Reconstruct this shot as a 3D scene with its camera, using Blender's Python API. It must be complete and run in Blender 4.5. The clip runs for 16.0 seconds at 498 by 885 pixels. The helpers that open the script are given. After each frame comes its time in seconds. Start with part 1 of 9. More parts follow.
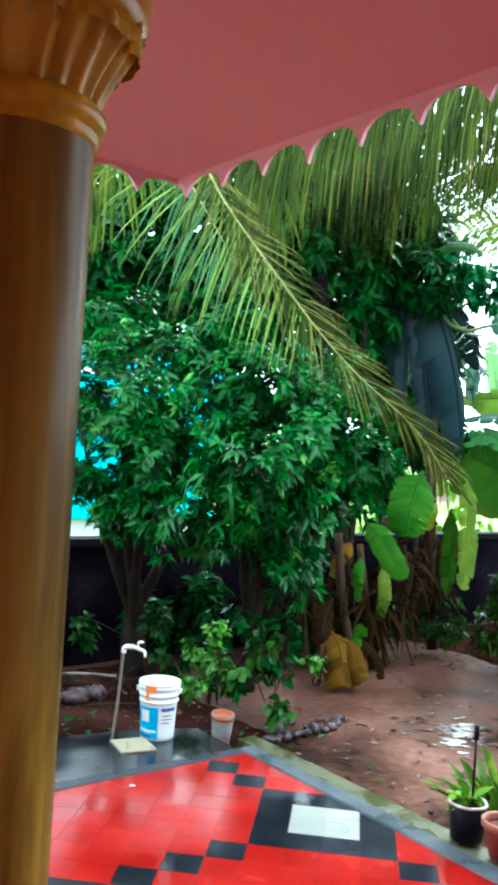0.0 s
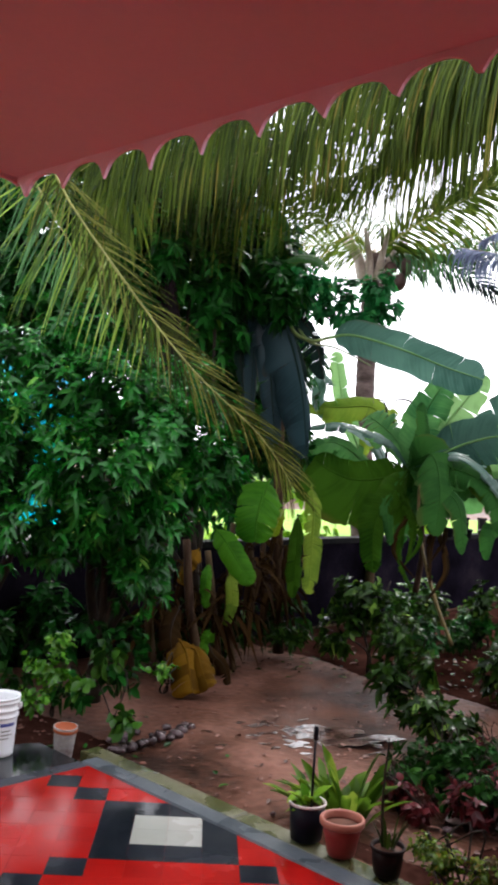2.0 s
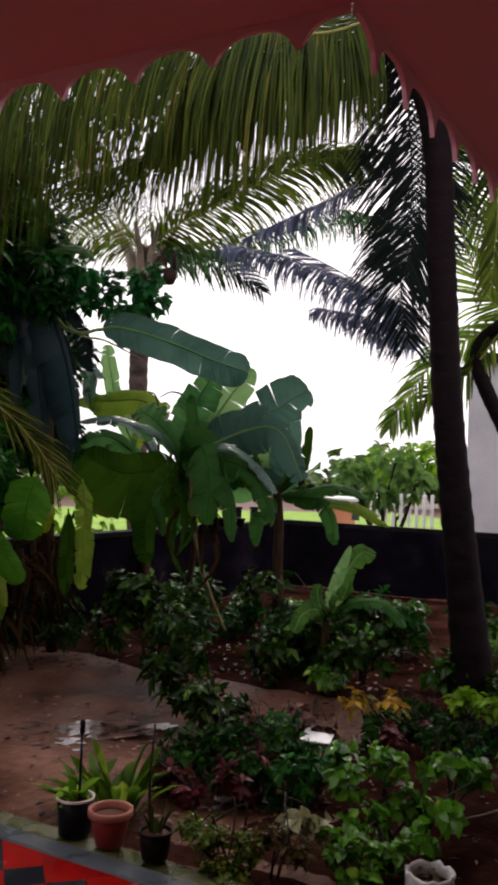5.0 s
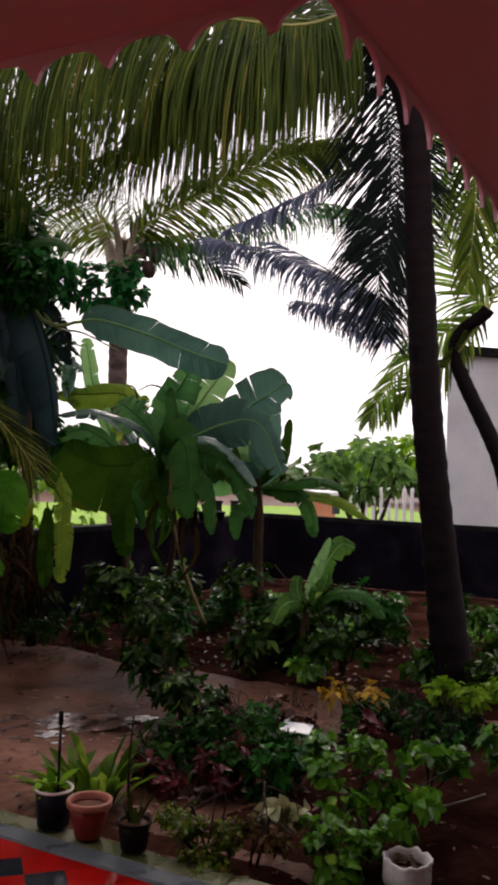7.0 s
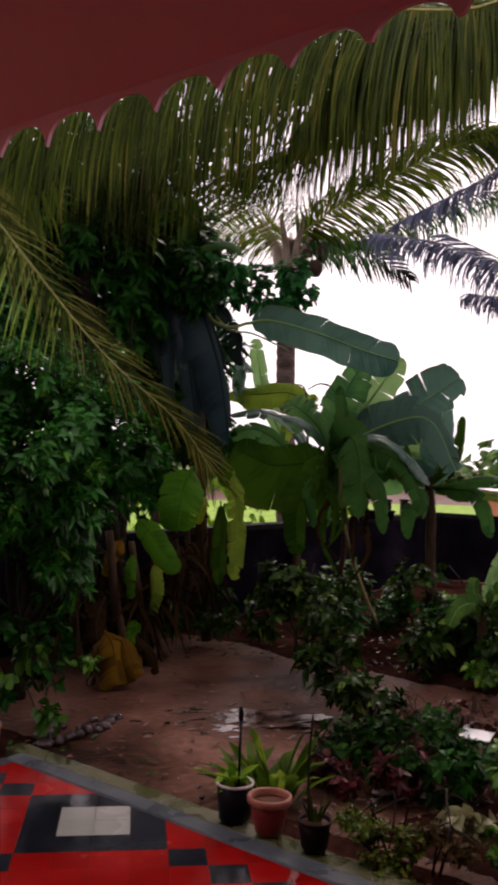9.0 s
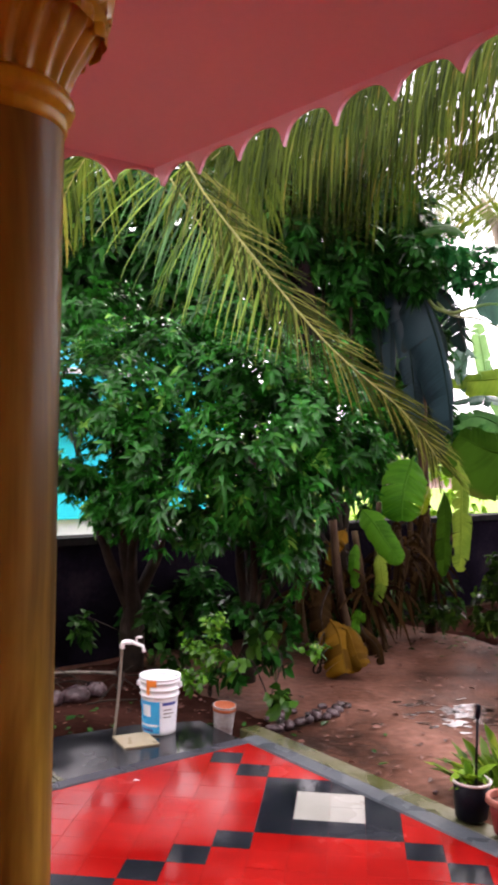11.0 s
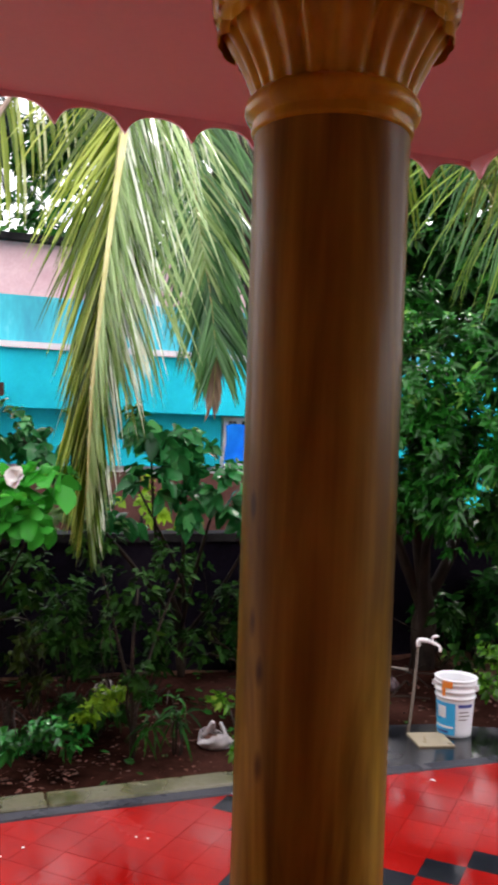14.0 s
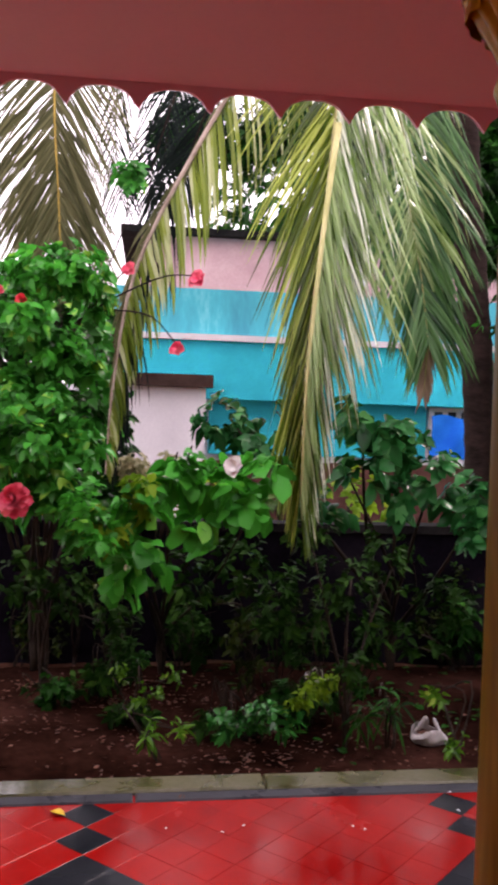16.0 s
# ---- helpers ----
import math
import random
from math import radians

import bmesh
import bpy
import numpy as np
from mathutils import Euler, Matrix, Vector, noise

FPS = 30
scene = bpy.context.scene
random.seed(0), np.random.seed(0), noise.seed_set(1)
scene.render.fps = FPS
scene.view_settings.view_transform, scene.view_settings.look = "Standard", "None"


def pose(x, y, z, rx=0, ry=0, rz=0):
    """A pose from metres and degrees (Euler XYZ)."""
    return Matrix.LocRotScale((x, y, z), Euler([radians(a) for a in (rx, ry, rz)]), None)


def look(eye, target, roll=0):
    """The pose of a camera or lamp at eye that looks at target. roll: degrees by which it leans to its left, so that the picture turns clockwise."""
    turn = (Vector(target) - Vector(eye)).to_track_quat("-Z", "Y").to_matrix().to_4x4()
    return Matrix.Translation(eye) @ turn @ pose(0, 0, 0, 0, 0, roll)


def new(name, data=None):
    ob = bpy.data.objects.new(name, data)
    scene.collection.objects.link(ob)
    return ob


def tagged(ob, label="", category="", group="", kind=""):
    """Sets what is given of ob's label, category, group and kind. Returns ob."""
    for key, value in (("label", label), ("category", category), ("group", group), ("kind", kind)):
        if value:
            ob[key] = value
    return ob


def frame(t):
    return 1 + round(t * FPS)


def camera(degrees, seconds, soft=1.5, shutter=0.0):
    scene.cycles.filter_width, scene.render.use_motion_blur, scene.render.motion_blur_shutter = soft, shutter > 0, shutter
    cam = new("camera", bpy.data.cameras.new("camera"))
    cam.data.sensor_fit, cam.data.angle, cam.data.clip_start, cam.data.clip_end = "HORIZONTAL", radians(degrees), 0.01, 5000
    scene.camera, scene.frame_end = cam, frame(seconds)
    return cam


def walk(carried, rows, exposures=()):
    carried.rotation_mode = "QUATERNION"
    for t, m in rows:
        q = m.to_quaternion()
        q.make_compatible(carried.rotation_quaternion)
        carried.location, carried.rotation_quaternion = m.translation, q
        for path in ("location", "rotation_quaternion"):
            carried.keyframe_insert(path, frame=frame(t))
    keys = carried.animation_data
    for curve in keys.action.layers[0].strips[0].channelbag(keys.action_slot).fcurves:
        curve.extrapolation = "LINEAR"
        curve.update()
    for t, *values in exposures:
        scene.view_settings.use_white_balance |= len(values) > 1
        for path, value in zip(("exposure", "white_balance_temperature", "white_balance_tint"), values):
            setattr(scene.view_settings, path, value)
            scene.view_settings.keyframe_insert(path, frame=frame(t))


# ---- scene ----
# camera and its walk
cam = camera(31.43, 16.0, soft=3.6, shutter=0.4)
ROWS = [
    (0.00, -0.0325, -0.0082, 1.6601, 6.090, 0.413, 3.491),
    (0.50, -0.0232, -0.0026, 1.6630, 3.525, 0.780, 3.544),
    (1.00, -0.0143, -0.0025, 1.6600, 1.190, 1.096, 3.818),
    (1.50, -0.0040, -0.0044, 1.6589, -1.109, 1.342, 3.843),
    (2.00, 0.0091, -0.0018, 1.6623, -3.310, 1.440, 3.615),
    (2.50, 0.0190, -0.0031, 1.6584, -5.699, 1.753, 3.543),
    (3.00, 0.0300, 0.0007, 1.6577, -8.259, 2.028, 3.405),
    (3.50, 0.0439, -0.0007, 1.6561, -10.828, 2.042, 3.267),
    (4.00, 0.0599, -0.0114, 1.6475, -13.153, 2.031, 2.976),
    (4.50, 0.0778, -0.0236, 1.6428, -15.204, 1.952, 2.459),
    (5.00, 0.0925, -0.0282, 1.6416, -17.435, 1.845, 2.057),
    (5.60, 0.1057, -0.0332, 1.6371, -19.419, 1.737, 1.773),
    (6.25, 0.1106, -0.0361, 1.6284, -20.013, 1.656, 1.767),
    (6.90, 0.1072, -0.0342, 1.6202, -18.994, 1.591, 1.836),
    (7.50, 0.0979, -0.0260, 1.6175, -16.631, 1.529, 1.758),
    (8.00, 0.0880, -0.0161, 1.6183, -14.093, 1.471, 1.580),
    (8.50, 0.0741, -0.0082, 1.6182, -11.080, 1.338, 1.419),
    (9.00, 0.0619, 0.0010, 1.6214, -8.060, 1.154, 1.561),
    (9.50, 0.0453, 0.0037, 1.6236, -5.159, 0.866, 1.506),
    (10.00, 0.0212, 0.0067, 1.6278, -1.073, 0.533, 1.373),
    (10.60, -0.0048, 0.0065, 1.6328, 3.239, 0.207, 1.158),
    (11.25, -0.0282, 0.0001, 1.6377, 7.048, -0.013, 0.921),
    (11.90, -0.0493, -0.0095, 1.6414, 10.708, -0.147, 0.871),
    (12.50, -0.0690, -0.0182, 1.6433, 14.615, -0.241, 1.162),
    (13.00, -0.0861, -0.0246, 1.6440, 18.257, -0.320, 1.584),
    (13.50, -0.0943, -0.0340, 1.6446, 20.896, -0.433, 1.821),
    (14.00, -0.1149, -0.0337, 1.6436, 23.597, -0.746, 1.952),
    (14.50, -0.1360, -0.0377, 1.6397, 26.917, -1.079, 2.128),
    (15.00, -0.1538, -0.0479, 1.6407, 30.260, -1.205, 2.014),
    (15.50, -0.1673, -0.0564, 1.6399, 33.261, -1.359, 1.886),
    (16.00, -0.1845, -0.0681, 1.6391, 36.363, -1.738, 1.846),
]
walk(cam, [(t, pose(x, y, z, 90, 0, yaw) @ pose(0, 0, 0, pitch, 0, 0) @ pose(0, 0, 0, 0, 0, roll)) for t, x, y, z, yaw, pitch, roll in ROWS],
     exposures=[(0, 2.38, 5350, -10), (1.5, 1.65, 6150, 5), (2.5, 1.1, 6450, 15), (3.5, 0.5, 6700, 15), (5, 0.15, 6900, 19), (7.5, 0.1, 7100, 22), (9, 0.05, 7250, 31), (10, 1.0, 7050, 36), (12.5, 2.35, 6700, 6), (13.5, 1.9, 6700, 12), (14, 1.5, 6700, 18), (14.5, 1.15, 6800, 25), (15, 1.05, 7100, 30), (16, 1.1, 7050, 32)])

# world: a bright overcast sky after rain
world = bpy.data.worlds.new("overcast_sky")
scene.world = world
world.use_nodes = True
wn, wl = world.node_tree.nodes, world.node_tree.links
wbg = wn["Background"]
sky = wn.new("ShaderNodeTexSky")
sky.sky_type = "NISHITA"
sky.sun_disc = False
sky.sun_elevation, sky.sun_rotation = radians(48), radians(20)
sky.air_density, sky.dust_density, sky.ozone_density = 1.0, 6.0, 1.0
cloud = wn.new("ShaderNodeMixRGB")
cloud.inputs[0].default_value = 0.8
cloud.inputs[2].default_value = (12.5, 12.8, 13.4, 1)
wl.new(sky.outputs[0], cloud.inputs[1])
wl.new(cloud.outputs[0], wbg.inputs[0])
wbg.inputs[1].default_value = 0.12
sun = new("sun", bpy.data.lights.new("sun", "SUN"))
sun.data.energy, sun.data.angle, sun.data.color = 1.5, radians(14), (1.0, 0.97, 0.92)
sun.matrix_world = look((4, 10, 12), (0, 0, 0))


# ---- material helpers ----
def material(name, base, rough=0.6, metal=0.0, spec=0.5):
    m = bpy.data.materials.new(name)
    m.use_nodes = True
    b = m.node_tree.nodes["Principled BSDF"]
    b.inputs["Base Color"].default_value = (*base, 1)
    b.inputs["Roughness"].default_value = rough
    b.inputs["Metallic"].default_value = metal
    b.inputs["Specular IOR Level"].default_value = spec
    return m, m.node_tree.nodes, m.node_tree.links, b


def ramp(nodes, stops):
    r = nodes.new("ShaderNodeValToRGB")
    e = r.color_ramp.elements
    while len(e) < len(stops):
        e.new(0.5)
    for k, (at, c) in zip(e, stops):
        k.position, k.color = at, (*c, 1) if len(c) == 3 else c
    return r


def noise_tex(nodes, links, scale, detail=4, coord="Object", stretch=(1, 1, 1)):
    tc = nodes.new("ShaderNodeTexCoord")
    mp = nodes.new("ShaderNodeMapping")
    mp.inputs["Scale"].default_value = stretch
    n = nodes.new("ShaderNodeTexNoise")
    n.inputs["Scale"].default_value, n.inputs["Detail"].default_value = scale, detail
    links.new(tc.outputs[coord], mp.inputs[0])
    links.new(mp.outputs[0], n.inputs["Vector"])
    return n


def bump(nodes, links, src, b, strength=0.3, distance=0.01):
    k = nodes.new("ShaderNodeBump")
    k.inputs["Strength"].default_value, k.inputs["Distance"].default_value = strength, distance
    links.new(src, k.inputs["Height"])
    links.new(k.outputs[0], b.inputs["Normal"])
    return k


def surface(name, stops, scale=6, fine=60, rough=(0.5, 0.8), bumps=0.3, dist=0.008, spec=0.5, stretch=(1, 1, 1), metal=0.0):
    """A material with stains at one scale, grain at another, uneven gloss and fine relief."""
    m, n, l, b = material(name, stops[0][1], rough[0], metal, spec)
    big = noise_tex(n, l, scale, 5, stretch=stretch)
    small = noise_tex(n, l, fine, 4, stretch=stretch)
    mix = n.new("ShaderNodeMath")
    mix.operation = "MULTIPLY_ADD"
    mix.inputs[1].default_value, mix.inputs[2].default_value = 0.35, -0.17
    l.new(small.outputs[0], mix.inputs[0])
    add = n.new("ShaderNodeMath")
    l.new(big.outputs[0], add.inputs[0])
    l.new(mix.outputs[0], add.inputs[1])
    r = ramp(n, stops)
    l.new(add.outputs[0], r.inputs[0])
    l.new(r.outputs[0], b.inputs["Base Color"])
    rr = n.new("ShaderNodeMapRange")
    rr.inputs[1].default_value, rr.inputs[2].default_value = 0.3, 0.7
    rr.inputs[3].default_value, rr.inputs[4].default_value = rough
    l.new(big.outputs[0], rr.inputs[0])
    l.new(rr.outputs[0], b.inputs["Roughness"])
    bump(n, l, add.outputs[0], b, bumps, dist)
    return m


def leafy(name, dark, light, rough=0.35, through_light=0.25, old=None, spec=0.5, island=0.6, patch=0.5, size=3.0):
    """Leaves: each one a little different, mottled, thin enough to let some light through."""
    m, n, l, b = material(name, dark, rough, 0, spec)
    g = n.new("ShaderNodeNewGeometry")
    nz = noise_tex(n, l, size, 2)
    add = n.new("ShaderNodeMath")
    add.operation = "MULTIPLY_ADD"
    add.inputs[1].default_value = island
    l.new(g.outputs["Random Per Island"], add.inputs[0])
    half = n.new("ShaderNodeMath")
    half.operation = "MULTIPLY"
    half.inputs[1].default_value = patch
    l.new(nz.outputs[0], half.inputs[0])
    l.new(half.outputs[0], add.inputs[2])
    mid = tuple((p + q) / 2 for p, q in zip(dark, light))
    stops = [(0.15, dark), (0.5, mid), (0.8, light)]
    if old:
        stops += [(0.86, old)]
    r = ramp(n, stops)
    l.new(add.outputs[0], r.inputs[0])
    l.new(r.outputs[0], b.inputs["Base Color"])
    t = n.new("ShaderNodeBsdfTranslucent")
    l.new(r.outputs[0], t.inputs[0])
    x = n.new("ShaderNodeMixShader")
    x.inputs[0].default_value = through_light
    l.new(b.outputs[0], x.inputs[1])
    l.new(t.outputs[0], x.inputs[2])
    l.new(x.outputs[0], n["Material Output"].inputs[0])
    return m


# ---- materials ----
M_CEIL = surface("pink_ceiling_paint", [(0.25, (0.76, 0.43, 0.52)), (0.75, (0.82, 0.485, 0.57))], 1.2, 40, (0.55, 0.7), 0.08, 0.004, 0.2)
M_HOUSE = surface("cream_wall_paint", [(0.3, (0.62, 0.5, 0.42)), (0.7, (0.7, 0.58, 0.5))], 1.5, 50, (0.6, 0.8), 0.1)
M_SOIL = surface("wet_garden_soil", [(0.3, (0.014, 0.0065, 0.0045)), (0.5, (0.075, 0.031, 0.02)), (0.72, (0.17, 0.08, 0.058))], 1.1, 18, (0.3, 0.6), 0.8, 0.03, 0.04)
M_PUDDLE = surface("rain_puddle", [(0.3, (0.03, 0.018, 0.014)), (0.7, (0.06, 0.036, 0.028))], 6, 26, (0.0, 0.22), 0.35, 0.006, 0.5)
M_MUD = surface("wet_mud_film", [(0.3, (0.04, 0.02, 0.014)), (0.7, (0.11, 0.06, 0.048))], 5, 30, (0.06, 0.3), 0.5, 0.008, 0.5)
M_MORTAR = surface("red_joint", [(0.3, (0.15, 0.004, 0.005)), (0.7, (0.26, 0.009, 0.01))], 9, 80, (0.2, 0.4), 0.1, spec=0.2)
M_KERB = surface("wet_grey_cement", [(0.3, (0.038, 0.044, 0.052)), (0.7, (0.08, 0.09, 0.1))], 5, 45, (0.15, 0.5), 0.3, 0.004, 0.15)
M_KERBD = surface("wet_dark_cement", [(0.3, (0.02, 0.021, 0.028)), (0.7, (0.045, 0.046, 0.056))], 5, 45, (0.15, 0.5), 0.25, 0.004, 0.12)
M_MOSS = surface("mossy_cement", [(0.3, (0.03, 0.034, 0.01)), (0.5, (0.068, 0.066, 0.026)), (0.75, (0.13, 0.12, 0.085))], 4, 40, (0.05, 0.6), 0.35, 0.005, 0.45)
# bed soil: the shade below the plants is put into this darker colour
M_SHADESOIL = surface("shade_darkened_soil", [(0.3, (0.005, 0.0018, 0.0013)), (0.5, (0.019, 0.0072, 0.0052)), (0.74, (0.046, 0.0185, 0.0138))], 2.1, 22, (0.6, 0.85), 0.9, 0.03, 0.0)
M_PAD = surface("black_wet_concrete", [(0.3, (0.004, 0.005, 0.006)), (0.7, (0.014, 0.014, 0.016))], 3, 35, (0.0, 0.3), 0.12, 0.004, 0.5)
M_WALL = surface("near_black_wall", [(0.3, (0.0025, 0.0019, 0.0031)), (0.55, (0.0075, 0.0057, 0.0098)), (0.8, (0.02, 0.0148, 0.0185))], 2.2, 30, (0.7, 0.95), 0.5, 0.01, 0.0)
M_COPING = surface("weathered_coping", [(0.3, (0.004, 0.004, 0.0045)), (0.7, (0.02, 0.0185, 0.018))], 4, 40, (0.6, 0.9), 0.4, spec=0.03)
M_BARK = surface("palm_bark", [(0.3, (0.0035, 0.0018, 0.0022)), (0.7, (0.013, 0.0075, 0.0085))], 5, 30, (0.6, 0.9), 0.8, 0.014, spec=0.06, stretch=(1, 1, 2.5))
M_TWIG = surface("wet_tree_bark", [(0.3, (0.008, 0.005, 0.004)), (0.7, (0.032, 0.022, 0.016))], 8, 50, (0.5, 0.8), 0.5, 0.006, 0.12)
M_STEMG = surface("banana_stem", [(0.25, (0.014, 0.0065, 0.004)), (0.5, (0.042, 0.022, 0.013)), (0.75, (0.085, 0.058, 0.03))], 5, 30, (0.5, 0.75), 0.5, spec=0.06, stretch=(3, 3, 0.6))
M_TAN = surface("tan_stalk", [(0.3, (0.09, 0.06, 0.02)), (0.7, (0.2, 0.15, 0.06))], 8, 40, (0.4, 0.6), 0.2, spec=0.2)
M_GSTEM = surface("green_stem", [(0.3, (0.06, 0.09, 0.025)), (0.7, (0.14, 0.18, 0.05))], 8, 40, (0.4, 0.6), 0.2)
M_RACHIS = surface("frond_rib", [(0.3, (0.14, 0.15, 0.035)), (0.7, (0.32, 0.32, 0.1))], 6, 40, (0.3, 0.5), 0.1, spec=0.2)
M_PALM = leafy("palm_leaflet", (0.008, 0.024, 0.0025), (0.1, 0.15, 0.016), 0.35, 0.55, (0.2, 0.17, 0.03), 0.12)
M_PALML = leafy("pale_palm_leaflet", (0.014, 0.06, 0.004), (0.24, 0.4, 0.05), 0.2, 0.45, (0.5, 0.55, 0.24), 0.35)
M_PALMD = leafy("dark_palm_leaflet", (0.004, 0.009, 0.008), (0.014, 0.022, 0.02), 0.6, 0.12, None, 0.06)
M_DEADF = leafy("dead_frond", (0.10, 0.06, 0.035), (0.3, 0.2, 0.12), 0.6, 0.15)
M_MANGO = leafy("glossy_tree_leaf", (0.0015, 0.01, 0.0012), (0.022, 0.195, 0.02), 0.2, 0.36, (0.16, 0.42, 0.055), 0.3, 0.35, 0.85, 5.0)
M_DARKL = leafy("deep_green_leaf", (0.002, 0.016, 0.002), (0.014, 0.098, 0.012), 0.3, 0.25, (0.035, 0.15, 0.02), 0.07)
M_WEEDY = leafy("dull_shrub_leaf", (0.004, 0.013, 0.0015), (0.022, 0.056, 0.006), 0.25, 0.3, (0.1, 0.18, 0.025), 0.12)
# undergrowth green, darkened so the colour holds the shade of shrubs and wall
M_SHADE = leafy("shade_darkened_leaf", (0.002, 0.009, 0.002), (0.015, 0.055, 0.008), 0.4, 0.2, (0.03, 0.09, 0.012), 0.03, 0.5, 0.7, 4.0)
M_LEATHER = leafy("leathery_green_leaf", (0.002, 0.03, 0.007), (0.016, 0.16, 0.036), 0.25, 0.3, (0.06, 0.3, 0.08), 0.2, 0.5, 0.7, 4.0)
M_BRIGHT = leafy("bright_green_leaf", (0.009, 0.13, 0.012), (0.055, 0.47, 0.05), 0.3, 0.45, (0.16, 0.55, 0.07), 0.16)
M_LIME = leafy("lime_leaf", (0.05, 0.15, 0.006), (0.2, 0.36, 0.02), 0.5, 0.4, None, 0.12)
M_HIB = leafy("shrub_leaf", (0.003, 0.045, 0.006), (0.045, 0.38, 0.045), 0.25, 0.35, (0.24, 0.52, 0.06), 0.2, 0.45, 0.75, 5.0)
M_BANY = leafy("yellowing_banana_blade", (0.08, 0.15, 0.005), (0.28, 0.3, 0.01), 0.45, 0.5, None, 0.15, 0.2)
M_BAND = leafy("dead_banana_blade", (0.007, 0.0035, 0.0015), (0.034, 0.017, 0.005), 0.7, 0.25, None, 0.02)
M_CREAML = leafy("cream_leaf", (0.2, 0.22, 0.09), (0.42, 0.38, 0.22), 0.4, 0.35)
M_REDL = leafy("maroon_leaf", (0.035, 0.006, 0.009), (0.13, 0.02, 0.024), 0.35, 0.25, None, 0.2)
M_LITTER = leafy("fallen_leaf", (0.03, 0.011, 0.008), (0.17, 0.075, 0.055), 0.5, 0.1, None, 0.2)
M_RED = surface("scarlet_petal", [(0.3, (0.55, 0.01, 0.02)), (0.7, (0.7, 0.03, 0.05))], 20, 80, (0.4, 0.6), 0.1)
M_PINK = surface("coral_pink_petal", [(0.3, (0.72, 0.05, 0.12)), (0.7, (0.84, 0.2, 0.26))], 20, 80, (0.4, 0.6), 0.1, spec=0.1)
M_WPETAL = surface("white_petal", [(0.3, (0.75, 0.75, 0.72)), (0.7, (0.82, 0.82, 0.8))], 20, 80, (0.5, 0.6), 0.1)
M_WHITEP = surface("white_plastic", [(0.3, (0.68, 0.69, 0.7)), (0.7, (0.78, 0.79, 0.8))], 5, 60, (0.25, 0.4), 0.05, 0.002)
M_BLUEP = surface("blue_label_print", [(0.3, (0.02, 0.33, 0.62)), (0.7, (0.03, 0.4, 0.7))], 5, 60, (0.25, 0.4), 0.03, 0.002)
M_NAVYP = surface("navy_label_print", [(0.3, (0.03, 0.04, 0.2)), (0.7, (0.04, 0.06, 0.26))], 5, 60, (0.25, 0.4), 0.03, 0.002)
M_ORANGE = surface("orange_print", [(0.3, (0.75, 0.2, 0.02)), (0.7, (0.85, 0.28, 0.04))], 9, 60, (0.3, 0.5), 0.05, 0.002)
M_POTRIM = surface("faded_terracotta_rim", [(0.3, (0.26, 0.085, 0.06)), (0.7, (0.36, 0.14, 0.1))], 6, 50, (0.3, 0.5), 0.15, 0.004, 0.2)
M_POTR = surface("terracotta_plastic", [(0.3, (0.15, 0.016, 0.014)), (0.7, (0.23, 0.03, 0.026))], 6, 50, (0.3, 0.5), 0.15, 0.004, 0.2)
M_POTD = surface("dark_brown_plastic", [(0.3, (0.006, 0.003, 0.003)), (0.7, (0.016, 0.007, 0.006))], 6, 50, (0.4, 0.6), 0.1, 0.003, 0.08)
M_POTB = surface("black_nursery_plastic", [(0.3, (0.003, 0.003, 0.006)), (0.7, (0.008, 0.008, 0.013))], 6, 50, (0.3, 0.5), 0.1, 0.003, 0.1)
M_RIM = surface("pale_pot_rim", [(0.3, (0.5, 0.45, 0.42)), (0.7, (0.66, 0.6, 0.56))], 9, 50, (0.3, 0.5), 0.1)
M_PIPE = surface("grey_pvc_pipe", [(0.3, (0.13, 0.11, 0.085)), (0.7, (0.23, 0.2, 0.165))], 9, 60, (0.35, 0.5), 0.1, spec=0.2)
M_TAP = surface("white_plastic_tap", [(0.3, (0.7, 0.7, 0.7)), (0.7, (0.8, 0.8, 0.8))], 9, 60, (0.2, 0.35), 0.05)
M_SLAB = surface("cream_tile", [(0.3, (0.2, 0.165, 0.1)), (0.7, (0.34, 0.29, 0.19))], 8, 60, (0.2, 0.5), 0.15, 0.003, 0.3)
M_SHEET = surface("white_board", [(0.3, (0.66, 0.66, 0.68)), (0.7, (0.76, 0.76, 0.78))], 8, 60, (0.2, 0.4), 0.08, 0.003)
M_STONE = surface("wet_stone", [(0.3, (0.018, 0.0095, 0.0105)), (0.5, (0.05, 0.03, 0.032)), (0.7, (0.1, 0.065, 0.068))], 14, 60, (0.12, 0.4), 0.9, 0.02, 0.3)
M_BAG = surface("dirty_white_bag", [(0.3, (0.38, 0.35, 0.33)), (0.7, (0.68, 0.66, 0.66))], 9, 40, (0.25, 0.5), 0.3, 0.004)
M_TURQ = surface("turquoise_paint", [(0.3, (0.0, 0.46, 0.57)), (0.7, (0.0, 0.6, 0.74))], 1.3, 30, (0.6, 0.8), 0.1, spec=0.02)
M_TURQD = surface("faded_turquoise_paint", [(0.3, (0.01, 0.25, 0.33)), (0.6, (0.02, 0.42, 0.5)), (0.8, (0.2, 0.6, 0.66))], 2.2, 20, (0.5, 0.8), 0.2, stretch=(1, 1, 0.3))
M_WHITEW = surface("whitewashed_wall", [(0.3, (0.6, 0.58, 0.62)), (0.7, (0.75, 0.73, 0.76))], 1.5, 30, (0.6, 0.8), 0.1)
M_PINKW = surface("faded_pink_wall", [(0.3, (0.42, 0.24, 0.25)), (0.7, (0.58, 0.38, 0.38))], 1.5, 25, (0.6, 0.8), 0.2)
